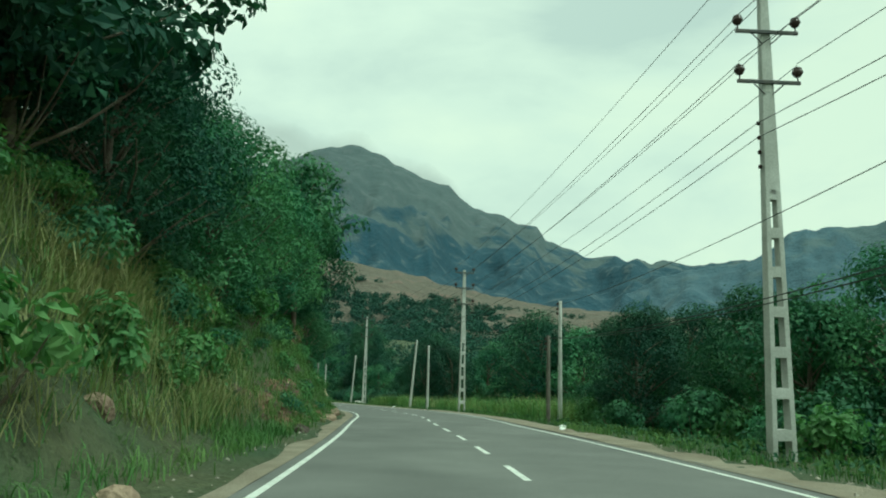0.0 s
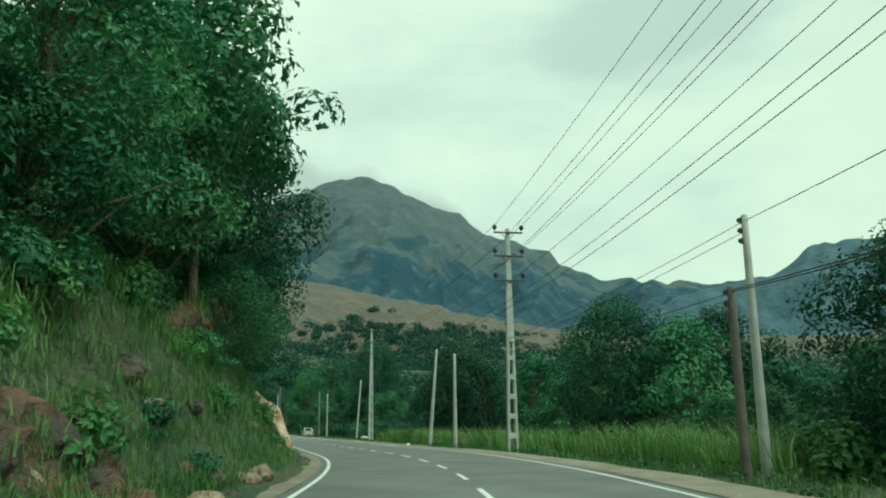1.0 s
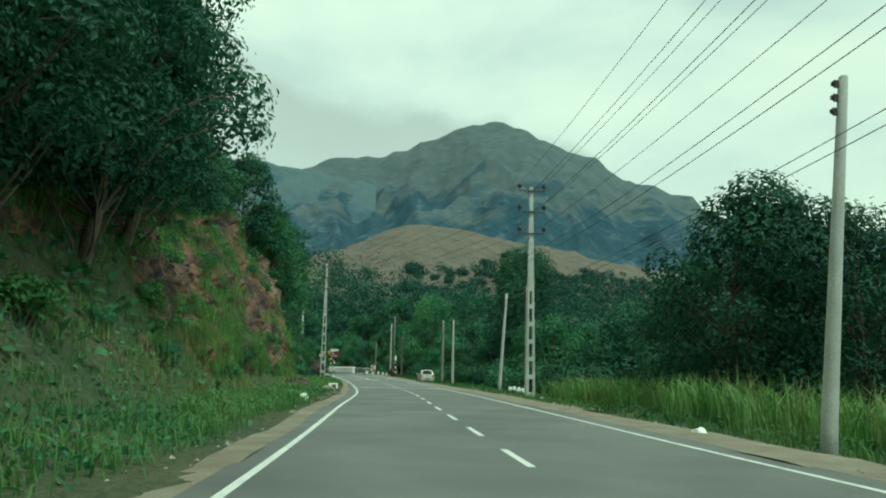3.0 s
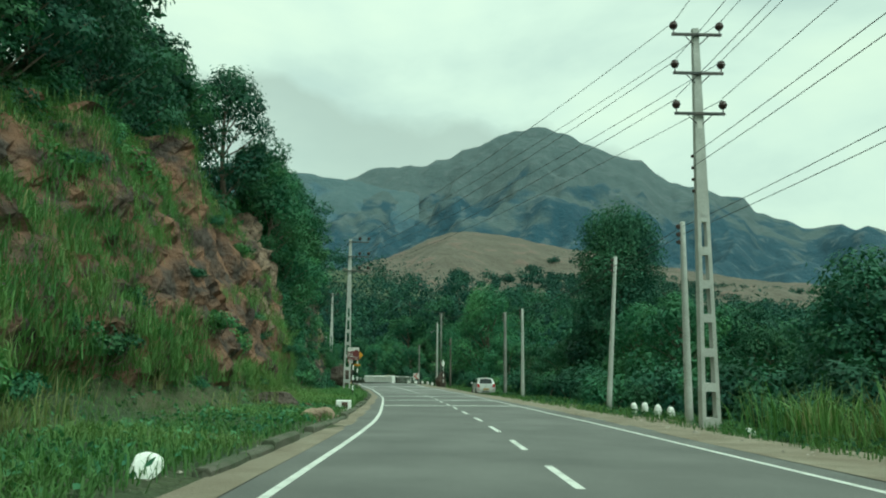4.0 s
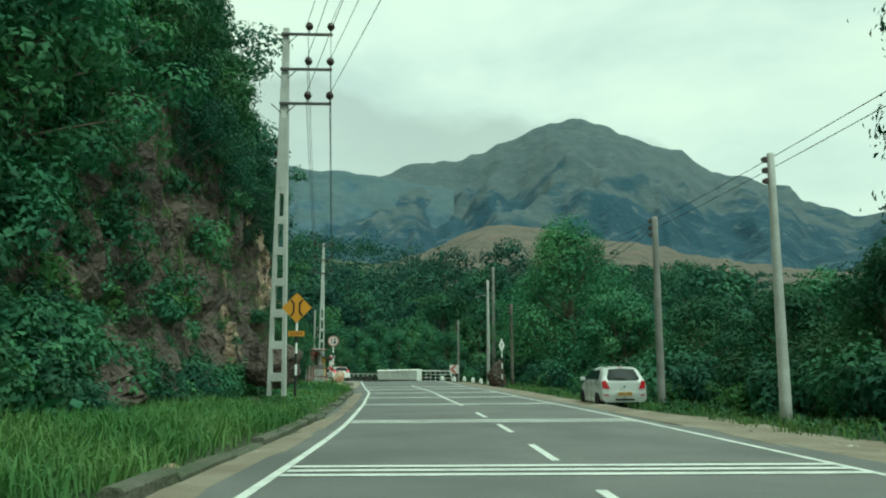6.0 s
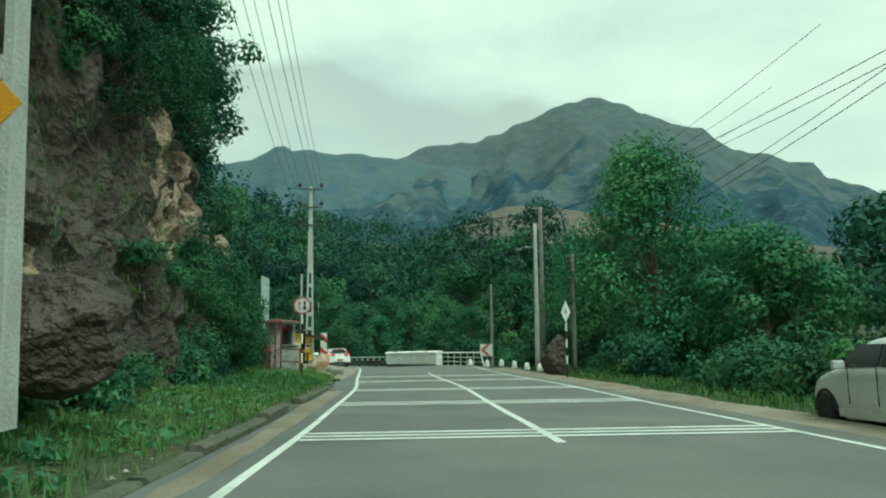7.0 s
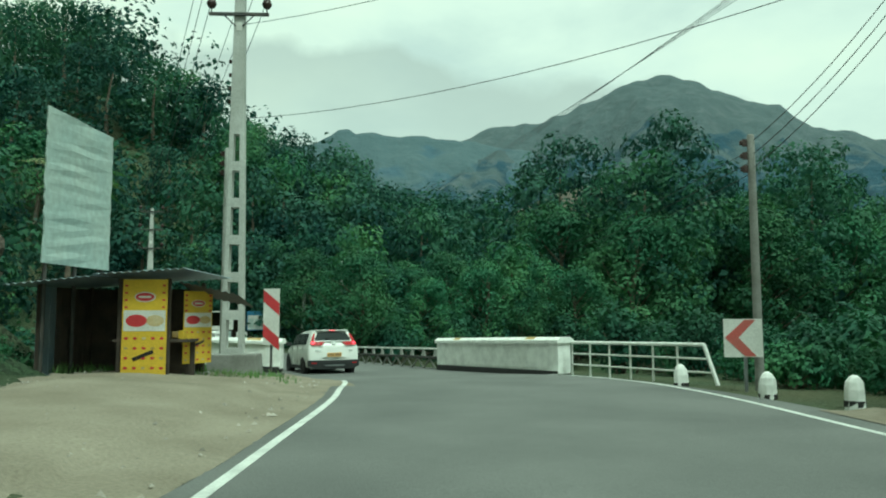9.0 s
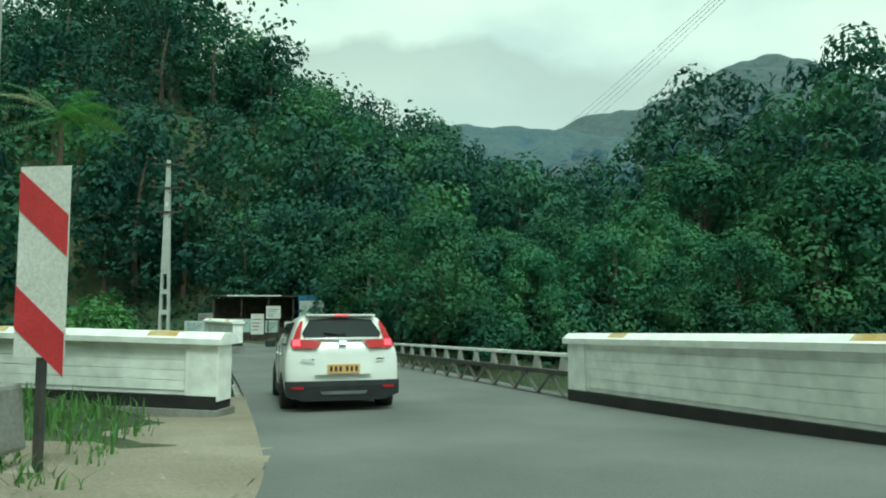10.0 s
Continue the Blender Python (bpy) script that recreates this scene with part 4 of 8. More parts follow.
# white diamond sign
sg = empty("diamond_sign", pose(-43.38, 174.57, -2.05, 0, 0, 10), "tall white diamond marker seen from its back on a striped post", "road sign")
striped_post(sg, 2.1, 6)
bm = bmesh.new()
plate(bm, [(-0.2, 2.55), (0, 2.1), (0.2, 2.55), (0, 3.05)], -0.045, 0.01)
dm = part("sign_board", bm, M_WHITEPAINT, sg, "white diamond board")
bm = bmesh.new()
box(bm, 0, -0.07, 2.58, 0.05, 0.02, 0.2)
part("clamp", bm, M_STEEL, dm, "grey clamp")

# hazard board
sg = empty("hazard_board", pose(-63.8, 188.22, -2.45, 0, 0, 26), "tall board with slanting red and white bands on a dark post", "road sign")
bm = bmesh.new()
box(bm, 0, 0.03, 0.35, 0.06, 0.06, 1.6, 0.006)
part("post", bm, M_DARKSTEEL, sg, "dark post")
bm = bmesh.new()
plate(bm, rect(-0.22, 0.6, 0.22, 2.13), 0.0, 0.015)
hb = part("sign_board", bm, M_PAPER, sg, "white board")
for k in range(2):
    bm = bmesh.new()
    z = 1.93 - k * 0.76
    plate(bm, [(-0.22, z), (-0.22, z - 0.34), (0.22, z - 0.72), (0.22, z - 0.38)] if k else [(-0.22, 2.1), (-0.22, 1.78), (0.22, 1.4), (0.22, 1.73)], -0.018, 0.004)
    part("red_band", bm, M_RED, hb, "crimson slanting band")

# chevron board
sg = empty("chevron_sign", pose(-51.86, 188.53, -2.75, 0, 0, 30), "square white board with a red chevron on a short post", "road sign")
bm = bmesh.new()
box(bm, 0.05, 0.03, 0.5, 0.06, 0.06, 1.5, 0.005)
part("post", bm, M_STEEL, sg, "grey post")
bm = bmesh.new()
plate(bm, rect(-0.4, 0.85, 0.4, 1.62), 0.0, 0.015)
cb = part("sign_board", bm, M_PAPER, sg, "weathered white board")
bm = bmesh.new()
plate(bm, [(-0.38, 1.24), (0.03, 1.6), (0.26, 1.6), (-0.1, 1.24), (0.26, 0.87), (0.03, 0.87)], -0.018, 0.004)
part("chevron", bm, M_FADEDRED, cb, "faded red arrowhead")


# ---- stones and blocks by the road ----
def guard_stone(x, y, h=0.62, r=0.19, turn=0):
    z = ground_z(x, y)
    bm = bmesh.new()
    lathe(bm, [(r * 1.05, -0.3), (r * 1.03, 0.0), (r, h * 0.55), (r * 0.86, h * 0.78), (r * 0.55, h * 0.93), (0.03, h)], 8)
    for v in bm.verts:
        v.co.x += random.uniform(-0.012, 0.009)
        v.co.y += random.uniform(-0.012, 0.009)
    ob = part("guard_stone", bm, M_WHITEPAINT)
    ob.matrix_world = pose(x, y, z, random.uniform(-3, 3), random.uniform(-3, 3), turn)
    bm = bmesh.new()
    lathe(bm, [(r * 1.07, 0.0), (r * 1.06, 0.1)], 8)
    part("base_band", bm, M_BLACK, ob, "black painted base")
    return tagged(ob, "white painted concrete guard stone with a black base", "guard stone", "white guard stones along the road")


for x, y in ((-53.2, 189.2), (-51.35, 187.2), (-50.0, 185.9), (-48.7, 184.3), (-47.4, 182.4), (-46.3, 180.9), (-45.4, 179.5), (-18.55, 126.6), (-18.0, 125.0), (-17.4, 123.3), (-16.85, 121.7)):
    guard_stone(x, y, 0.5, 0.155, random.uniform(0, 90))

z = ground_z(-30.6, 121.4)
bm = bmesh.new()
box(bm, 0, 0, 0.15, 0.66, 0.45, 0.42, 0.03)
ks = tagged(part("marker_block", bm, M_WHITEPAINT), "white painted concrete block with a reddish face on the verge", "marker block")
ks.matrix_world = pose(-30.6, 121.4, z + 0.02, 0, 0, 24)
bm = bmesh.new()
plate(bm, rect(-0.08, 0.02, 0.18, 0.3), -0.228, 0.004)
part("panel", bm, M_ROCK, ks, "small reddish panel")


def rock(x, y, z, sx, sy, sz, mat, seed, turn=0.0, tilt=(0, 0), label="angular boulder", cuts=9, sub=3, rough=0.12, category="boulder", group=""):
    """A lump cut by planes, with a broken surface."""
    rng = random.Random(seed)
    bm = bmesh.new()
    bmesh.ops.create_icosphere(bm, subdivisions=sub, radius=1.0)
    planes = []
    for _ in range(cuts):
        n = Vector((rng.gauss(0, 1), rng.gauss(0, 1), rng.gauss(0.15, 0.8))).normalized()
        planes.append((n, rng.uniform(0.5, 0.85)))
    for v in bm.verts:
        for n, d in planes:
            k = v.co.dot(n) - d
            if k > 0:
                v.co -= n * k * 0.93
        w = noise.noise(v.co * 2.2 + Vector((seed, 0, 0))) * rough + noise.noise(v.co * 6 + Vector((0, seed, 0))) * rough * 0.5
        v.co *= 1 + w
        v.co = Vector((v.co.x * sx, v.co.y * sy, v.co.z * sz))
    ob = part("boulder", bm, mat)
    ob.matrix_world = pose(x, y, z, tilt[0], tilt[1], turn)
    return tagged(ob, label, category, group)


# a split wedge of rock leaning out of the bank, its broken face upward
bm = bmesh.new()
for q in ((0.13, -0.25, 0.0), (-0.68, 0.45, 1.57), (-1.65, -0.35, 2.35), (-0.82, -1.75, 1.9), (-0.54, -1.36, 1.23), (-0.23, -0.92, 0.75), (0.1, -0.65, 0.0), (-1.3, 1.0, 1.4), (-2.4, 0.3, 2.0), (-2.3, -1.1, 1.8), (-1.3, 0.6, -0.1), (-0.9, -0.5, 0.3), (-0.2, -0.3, -0.4)):
    bm.verts.new(q)
hull = bmesh.ops.convex_hull(bm, input=list(bm.verts))
bmesh.ops.delete(bm, geom=list({g for g in hull["geom_unused"] + hull["geom_interior"] if isinstance(g, bmesh.types.BMVert)}), context="VERTS")
bmesh.ops.triangulate(bm, faces=list(bm.faces))
bmesh.ops.subdivide_edges(bm, edges=list(bm.edges), cuts=5, use_grid_fill=True)
for v in bm.verts:
    c = noise.cell(v.co * 2.6) * 0.5 + noise.cell(v.co * 5.5 + Vector((3, 1, 0))) * 0.25
    v.co += Vector((0.35, -0.3, 0.75)) * (0.1 * c + 0.09 * noise.fractal(v.co * 1.8, 1.0, 2.0, 4))
tagged(part("boulder", bm, M_SPLITROCK), "large split tan and orange boulder leaning on the grassy bank", "boulder").matrix_world = pose(-9.2, 60.25, 2.9)
rock(-10.9, 58.7, 4.95, 0.6, 0.5, 0.4, M_SPLITROCK, 8, 50, (10, 0), "tan boulder on the grassy bank", cuts=12, rough=0.06)
rock(-55.2, 174.0, -1.8, 0.55, 0.42, 0.62, M_SPLITROCK, 11, 40, (0, 12), "tan angular boulder beside the dirt forecourt", sub=4, cuts=16, rough=0.05)
rock(-44.6, 177.6, -1.5, 0.75, 0.65, 1.1, M_GREYROCK, 6, 30, (0, 4), "dark brown boulder beside white guard stones", sub=4)
rock(-27.9, 113.9, ground_z(-27.9, 113.9) + 0.1, 0.55, 0.35, 0.32, M_TANROCK, 21, 15, (0, 6), "pale tan boulder at the road's edge", cuts=14, rough=0.06)
rock(-26.7, 111.2, ground_z(-26.7, 111.2) + 0.12, 0.42, 0.38, 0.34, M_TANROCK, 22, 60, (0, -6), "pale tan boulder at the road's edge", cuts=14, rough=0.06)
rock(-30.8, 116.0, ground_z(-30.8, 116.0) + 0.1, 1.1, 0.5, 0.5, M_GREYROCK, 23, 20, (0, 0), "flat dark rock in the grass of the bank")
rock(-44.9, 150.4, -0.2, 1.3, 0.85, 0.85, M_GREYROCK, 24, 20, (0, 0), "grey-brown rock in the grassy verge")
rock(-57.6, 168.6, -1.3, 0.9, 0.6, 0.8, M_GREYROCK, 25, 20, (0, 0), "brown rock at the foot of the cliff", cuts=14)
rr_ = random.Random(5)
for k in range(22):
    s = rr_.uniform(29.0, 37.0)
    p = road_at(s, -EDGE - rr_.uniform(0.3, 2.0))
    q = rr_.uniform(0.14, 0.36)
    rock(p.x, p.y, ground_z(p.x, p.y) + q * 0.2, q * rr_.uniform(0.9, 1.5), q, q * rr_.uniform(0.6, 1.1), rr_.choice((M_SPLITROCK, M_ROCK, M_TANROCK)), 400 + k, rr_.uniform(0, 180), (rr_.uniform(-20, 20), 0), "broken tan and red rock fallen from the bank", cuts=9, sub=2, category="stone", group="fallen rocks at the bank's foot")
for k in range(46):
    s = rr_.choice((rr_.uniform(5, 60), rr_.uniform(30, 60), rr_.uniform(62, 112), rr_.uniform(112, 172)))
    d = rr_.uniform(0.2, 2.6) if s < 60 else rr_.uniform(0.1, 3.0)
    p = road_at(s, -EDGE - d)
    q = rr_.uniform(0.12, 0.42) if s < 60 else rr_.uniform(0.06, 0.25)
    rock(p.x, p.y, ground_z(p.x, p.y) + q * 0.25, q * rr_.uniform(0.9, 1.5), q, q * rr_.uniform(0.6, 1.0), rr_.choice((M_TANROCK, M_GREYROCK, M_ROCK, M_TANROCK)), 100 + k, rr_.uniform(0, 180), (0, 0), "broken stone lying on the grassy bank", cuts=7, sub=2, category="stone", group="loose stones on the bank")
for x, y in ((-8.0, 89.6), (-12.6, 113.5), (-14.6, 113.9), (5.0, 36.5), (5.6, 42.0)):
    rock(x, y, ground_z(x, y) + 0.06, 0.2, 0.15, 0.14, M_WHITEPAINT, int(abs(x) * 10), 30, (0, 0), "white painted stone on the verge", cuts=6, sub=2, category="stone")
rock(-22.4, 98.9, ground_z(-22.4, 98.9) + 0.08, 0.26, 0.22, 0.2, M_WHITEPAINT, 77, 30, (0, 0), "white painted stone by the road's edge", cuts=6, sub=2, category="stone")

# low kerb wall on the left, in short lengths
kerb = empty("kerb_wall", Matrix(), "low weathered concrete kerb wall with gaps along the verge", "kerb")
kerb["kind"] = "structure"
s = 100.0
while s < 174:
    ln = random.uniform(1.4, 2.6)
    bm = bmesh.new()
    hgt = random.uniform(0.1, 0.24)
    pts = [road_at(s + ln * k / 3, -EDGE - 0.02 + random.uniform(-0.02, 0.02), -0.1) for k in range(4)]
    sweep(bm, pts, [(0.1, 0), (0.1, hgt), (0.06, hgt + 0.04), (-0.1, hgt + 0.04), (-0.14, hgt), (-0.14, 0)])
    part("kerb_stone", bm, M_MOSSCONC, kerb)
    s += ln + random.uniform(0.03, 0.25)


# ---- bridge ----
BD = Vector((-6.0, 4.5, -0.24)).normalized()
BN = Vector((BD.y, -BD.x, 0)).normalized()


def along(p, d, u=0.0, z=0.0):
    return Vector(p) + BD * d + BN * u + Vector((0, 0, z))


def parapet(name, a, b, height, label, drop=0.0):
    """A rendered wall with end piers, a recessed face with board marks and a chamfered coping."""
    a, b = Vector(a), Vector(b)
    d = b - a
    L = d.length
    ob = empty(name, Matrix.Translation(a) @ Matrix.Rotation(math.atan2(d.y, d.x), 4, "Z"), label, "parapet")
    fall = d.z
    def shear(bm):
        for v in bm.verts:
            v.co.z += fall * v.co.x / L
        return bm
    bm = bmesh.new()
    box(bm, L / 2, 0, height * 0.46, L - 0.7, 0.34, height * 0.92)
    w = part("wall_face", shear(bm), M_WHITEPAINT, ob, "white wall face")
    n = 5
    for side in (-1, 1):
        for k in range(n):
            bm = bmesh.new()
            h = height * 0.8 / n
            box(bm, L / 2, side * 0.175, 0.14 + h * (k + 0.5), L - 0.72, 0.02, h - 0.012, 0.004)
            part("board_mark", shear(bm), M_WHITEPAINT, w)
    for x in (0.2, L - 0.2):
        bm = bmesh.new()
        box(bm, x, 0, height * 0.46, 0.55, 0.46, height * 0.92, 0.015)
        part("end_pier", shear(bm), M_WHITEPAINT, ob, "white end pier")
    bm = bmesh.new()
    sec = [(-0.3, height * 0.88), (0.3, height * 0.88), (0.3, height * 0.97), (0.17, height * 1.06), (-0.17, height * 1.06), (-0.3, height * 0.97)]
    ra, rb = [bm.verts.new((-0.14, u, v)) for u, v in sec], [bm.verts.new((L + 0.14, u, v)) for u, v in sec]
    for i in range(6):
        bm.faces.new((ra[i], rb[i], rb[(i + 1) % 6], ra[(i + 1) % 6]))
    bm.faces.new(ra[::-1])
    bm.faces.new(rb)
    bmesh.ops.recalc_face_normals(bm, faces=bm.faces[:])
    part("coping", shear(bm), M_WHITEPAINT, ob, "white chamfered coping")
    # black band along the foot of the wall
    bm = bmesh.new()
    box(bm, L / 2, 0, -0.06, L + 0.1, 0.5, 0.28)
    part("plinth", shear(bm), M_BLACK, ob, "low black foot of the wall")
    bm = bmesh.new()
    box(bm, L / 2, 0, -0.85, L + 0.2, 0.62, 1.45)
    part("foundation", shear(bm), M_OLDCONC, ob, "weathered concrete foundation")
    for x, ww in ((L * 0.18, 0.5), (L * 0.8, 0.45)):
        bm = bmesh.new()
        for q in (-1, 1):
            vs = [bm.verts.new((x + dx, q * yy, zz)) for dx, yy, zz in ((-ww / 2, 0.304, height * 0.965), (ww / 2, 0.304, height * 0.965), (ww / 2, 0.172, height * 1.064), (-ww / 2, 0.172, height * 1.064))]
            bm.faces.new(vs)
        vs = [bm.verts.new((x + dx, yy, height * 1.064)) for dx, yy in ((-ww / 2, -0.172), (ww / 2, -0.172), (ww / 2, 0.172), (-ww / 2, 0.172))]
        bm.faces.new(vs)
        part("lichen_patch", shear(bm), M_OCHRE, ob, "ochre stain on the coping")
    return ob


parapet("parapet", (-57.3, 193.55, -2.78), (-63.45, 197.75, -3.02), 1.02, "white painted masonry bridge parapet with ochre stains on its coping")
parapet("parapet", (-67.25, 192.75, -2.9), (-71.6, 190.75, -2.8), 0.98, "white painted splayed wing wall beside the bridge")
parapet("parapet", (-84.2, 207.2, -3.1), (-88.2, 208.8, -3.1), 0.98, "small white parapet at the far end of the bridge")

deck = empty("bridge_deck", Matrix(), "concrete bridge deck carrying the road over a stream", "bridge")
deck["kind"] = "structure"
bm = bmesh.new()
sweep(bm, [road_at(s, 0, -0.08) for s in np.linspace(BRIDGE[0] - 3, BRIDGE[1] + 3, 14)], [(3.3, 0), (-3.3, 0), (-3.3, -0.5), (3.3, -0.5)])
part("slab", bm, M_OLDCONC, deck, "weathered slab")


def truss_rail(start, length, label):
    """A low steel girder rail with brackets and diagonals."""
    ob = empty("truss_rail", Matrix(), label, "bridge railing")
    m = Matrix.Translation(start) @ BD.to_track_quat("X", "Z").to_matrix().to_4x4()
    for z, h, w, nm in ((0.86, 0.07, 0.09, "handrail"), (0.52, 0.09, 0.16, "upper_chord"), (0.04, 0.09, 0.16, "lower_chord")):
        bm = bmesh.new()
        box(bm, length / 2, 0, z, length, w, h, 0.008, m)
        part(nm, bm, M_WHITEPAINT if z > 0.8 else M_DARKSTEEL, ob, "pale painted handrail" if z > 0.8 else "dark rusty chord")
    n = int(length / 1.15)
    for k in range(n + 1):
        x = k * 1.15 + 0.2
        bm = bmesh.new()
        vs = [Vector(v) for v in ((x - 0.17, -0.03, 0.56), (x + 0.17, -0.03, 0.56), (x + 0.05, -0.03, 0.83), (x - 0.05, -0.03, 0.83))]
        a = [bm.verts.new(m @ v) for v in vs]
        b = [bm.verts.new(m @ (v + Vector((0, 0.06, 0)))) for v in vs]
        bm.faces.new(a)
        bm.faces.new(b[::-1])
        for i in range(4):
            bm.faces.new((a[i], b[i], b[(i + 1) % 4], a[(i + 1) % 4]))
        part("bracket", bm, M_CONCRETE, ob, "pale tapered bracket")
        if k < n:
            bm = bmesh.new()
            tube(bm, m @ Vector((x, 0, 0.08)), m @ Vector((x + 0.57, 0, 0.48)), 0.035, n=6)
            tube(bm, m @ Vector((x + 1.15, 0, 0.08)), m @ Vector((x + 0.57, 0, 0.48)), 0.035, n=6)
            part("diagonal", bm, M_OLDCONC, ob, "grey steel diagonals")
    return ob


truss_rail(Vector((-63.75, 197.9, -3.22)), 21.5, "low pale steel truss railing along the bridge")
truss_rail(Vector((-67.6, 193.2, -3.2)), 20.5, "low pale steel truss railing along the bridge's other side")

# white pipe railing
rail = empty("pipe_railing", Matrix(), "white painted pipe railing with a slanting end beside the road", "railing")
RA, RB = Vector((-56.95, 193.35, -2.8)), Vector((-52.85, 190.2, -2.68))
for k in range(7):
    p = RA.lerp(RB, k / 6)
    bm = bmesh.new()
    if k < 6:
        tube(bm, p - Vector((0, 0, 0.2)), p + Vector((0, 0, 0.95)), 0.028, n=8)
    else:
        tube(bm, p + Vector((0, 0, 0.95)), p + (RB - RA).normalized() * 0.45 - Vector((0, 0, 0.1)), 0.045, n=8)
    part("post", bm, M_WHITEPAINT, rail, "slanting end post" if k == 6 else "")
for z, r in ((0.95, 0.045), (0.63, 0.024), (0.32, 0.024)):
    bm = bmesh.new()
    tube(bm, RA + Vector((0, 0, z)), RB + (RB - RA).normalized() * (0.0 if z > 0.9 else (0.95 - z) * 0.42) + Vector((0, 0, z)), r, n=8)
    part("rail", bm, M_WHITEPAINT, rail)


# ---- cars ----
def car(name, m, L, W, H, paint, label, belt, wheel_r, wb, suv):
    """A car with its tail at y = 0 and its nose at y = L."""
    ob = empty(name, m, label, "car")
    hw = W / 2
    g = wheel_r * 0.75
    # stations: y, top, width at the waist, width at the top, lean of the tail above the waist
    tail = 0.42 if suv else 0.4
    st = [(0.03, H - 0.07, hw * 0.95, hw * 0.68, tail), (0.1, H - 0.03, hw * 1.0, hw * 0.73, tail * 0.95), (0.4, H - 0.01, hw * 1.01, hw * 0.76, tail * 0.6), (0.9, H, hw * 1.01, hw * 0.77, tail * 0.15),
          (L * 0.4, H, hw, hw * 0.745, 0), (L * 0.56, H - 0.03, hw, hw * 0.74, 0), (L * 0.63, H - 0.16, hw, hw * 0.73, 0), (L * 0.73, belt + 0.1, hw, hw * 0.76, 0), (L * 0.8, belt + 0.02, hw * 0.99, hw * 0.8, 0), (L * 0.92, belt - 0.08, hw * 0.95, hw * 0.78, 0),
          (L * 0.985, belt - 0.24, hw * 0.84, hw * 0.66, 0), (L, belt - 0.32, hw * 0.7, hw * 0.5, 0)]
    bm = bmesh.new()
    rings = []
    for y, top, ww, wt, ln in st:
        b = min(belt, top - 0.1)
        sec = [(0, g), (ww * 0.9, g), (ww * 0.97, g + 0.1), (ww * 1.0, b * 0.55 + 0.1), (ww * 0.985, b - 0.08), (ww * 0.94, b), (wt * 0.5 + ww * 0.47, b * 0.55 + top * 0.45), (wt, top - 0.09), (wt * 0.86, top - 0.02), (0, top)]
        yy = [y + ln * max(0, (z - b) / max(H - b, 0.1)) + (0.05 * (1 - min(1, abs(z - 0.5) / 0.5)) * -1 if y < 0.2 else 0) for _, z in sec]
        right = [bm.verts.new((x, q, z)) for (x, z), q in zip(sec, yy)]
        left = [right[0]] + [bm.verts.new((-x, q, z)) for (x, z), q in zip(sec[1:-1], yy[1:-1])] + [right[-1]]
        rings.append((right, left))
    for (r0, l0), (r1, l1) in zip(rings, rings[1:]):
        for i in range(9):
            bm.faces.new((r0[i], r1[i], r1[i + 1], r0[i + 1]))
            bm.faces.new((l0[i + 1], l1[i + 1], l1[i], l0[i]))
    for (r, l), flip in ((rings[0], False), (rings[-1], True)):
        for i in range(9):
            vs = [r[i], r[i + 1], l[i + 1], l[i]]
            vs = list(dict.fromkeys(vs))
            if len(vs) > 2:
                bm.faces.new(vs[::-1] if flip else vs)
    bmesh.ops.recalc_face_normals(bm, faces=bm.faces[:])
    body = part("body", bm, paint, ob, "", True)
    md = body.modifiers.new("round", "SUBSURF")
    md.levels = md.render_levels = 2

    def back_y(z):
        """Where the tail stands at a height."""
        return 0.03 + tail * max(0, (z - belt) / (H - belt)) - (0.05 * (1 - min(1, abs(z - 0.5) / 0.5)))

    def panel(name, pts, off, mat, par, lab="", smooth=False, thick=0.012):
        b2 = bmesh.new()
        f = b2.faces.new([b2.verts.new((x, 0, z)) for x, z in pts])
        xs, zs = [p[0] for p in pts], [p[1] for p in pts]
        for axis, lo, hi, n in ((0, min(xs), max(xs), 12), (2, min(zs), max(zs), 4)):
            for k in range(1, n):
                no = Vector((1, 0, 0)) if axis == 0 else Vector((0, 0, 1))
                bmesh.ops.bisect_plane(b2, geom=b2.verts[:] + b2.edges[:] + b2.faces[:], plane_co=no * (lo + (hi - lo) * k / n), plane_no=no)
        for v in b2.verts:
            v.co.y = back_y(v.co.z) - off + abs(v.co.x / hw) ** 3 * 0.1
        e2 = bmesh.ops.extrude_face_region(b2, geom=b2.faces[:])
        bmesh.ops.translate(b2, verts=[v for v in e2["geom"] if isinstance(v, bmesh.types.BMVert)], vec=(0, thick, 0))
        bmesh.ops.recalc_face_normals(b2, faces=b2.faces[:])
        return part(name, b2, mat, par, lab, smooth)

    top, bt = H - 0.1, belt + (0.17 if suv else 0.03)
    lz = belt + 0.15
    panel("rear_window", [(-hw * 0.66, bt), (hw * 0.66, bt), (hw * 0.7, bt + 0.08), (hw * 0.55, top - 0.02), (0, top + 0.015), (-hw * 0.55, top - 0.02), (-hw * 0.7, bt + 0.08)], 0.03, M_GLASS, ob, "dark tinted rear window")
    b2 = bmesh.new()
    box(b2, 0, back_y(H) + (0.0 if suv else 0.14), H - 0.045, W * 0.62, 0.3, 0.035, 0.014)
    part("roof_spoiler", b2, paint, ob)
    b2 = bmesh.new()
    box(b2, 0, back_y(H) - (0.15 if suv else 0.01), H - 0.045, 0.22, 0.02, 0.022)
    part("high_brake_lamp", b2, M_LIT if suv else M_TAIL, ob, "lit red brake lamp" if suv else "red brake lamp")
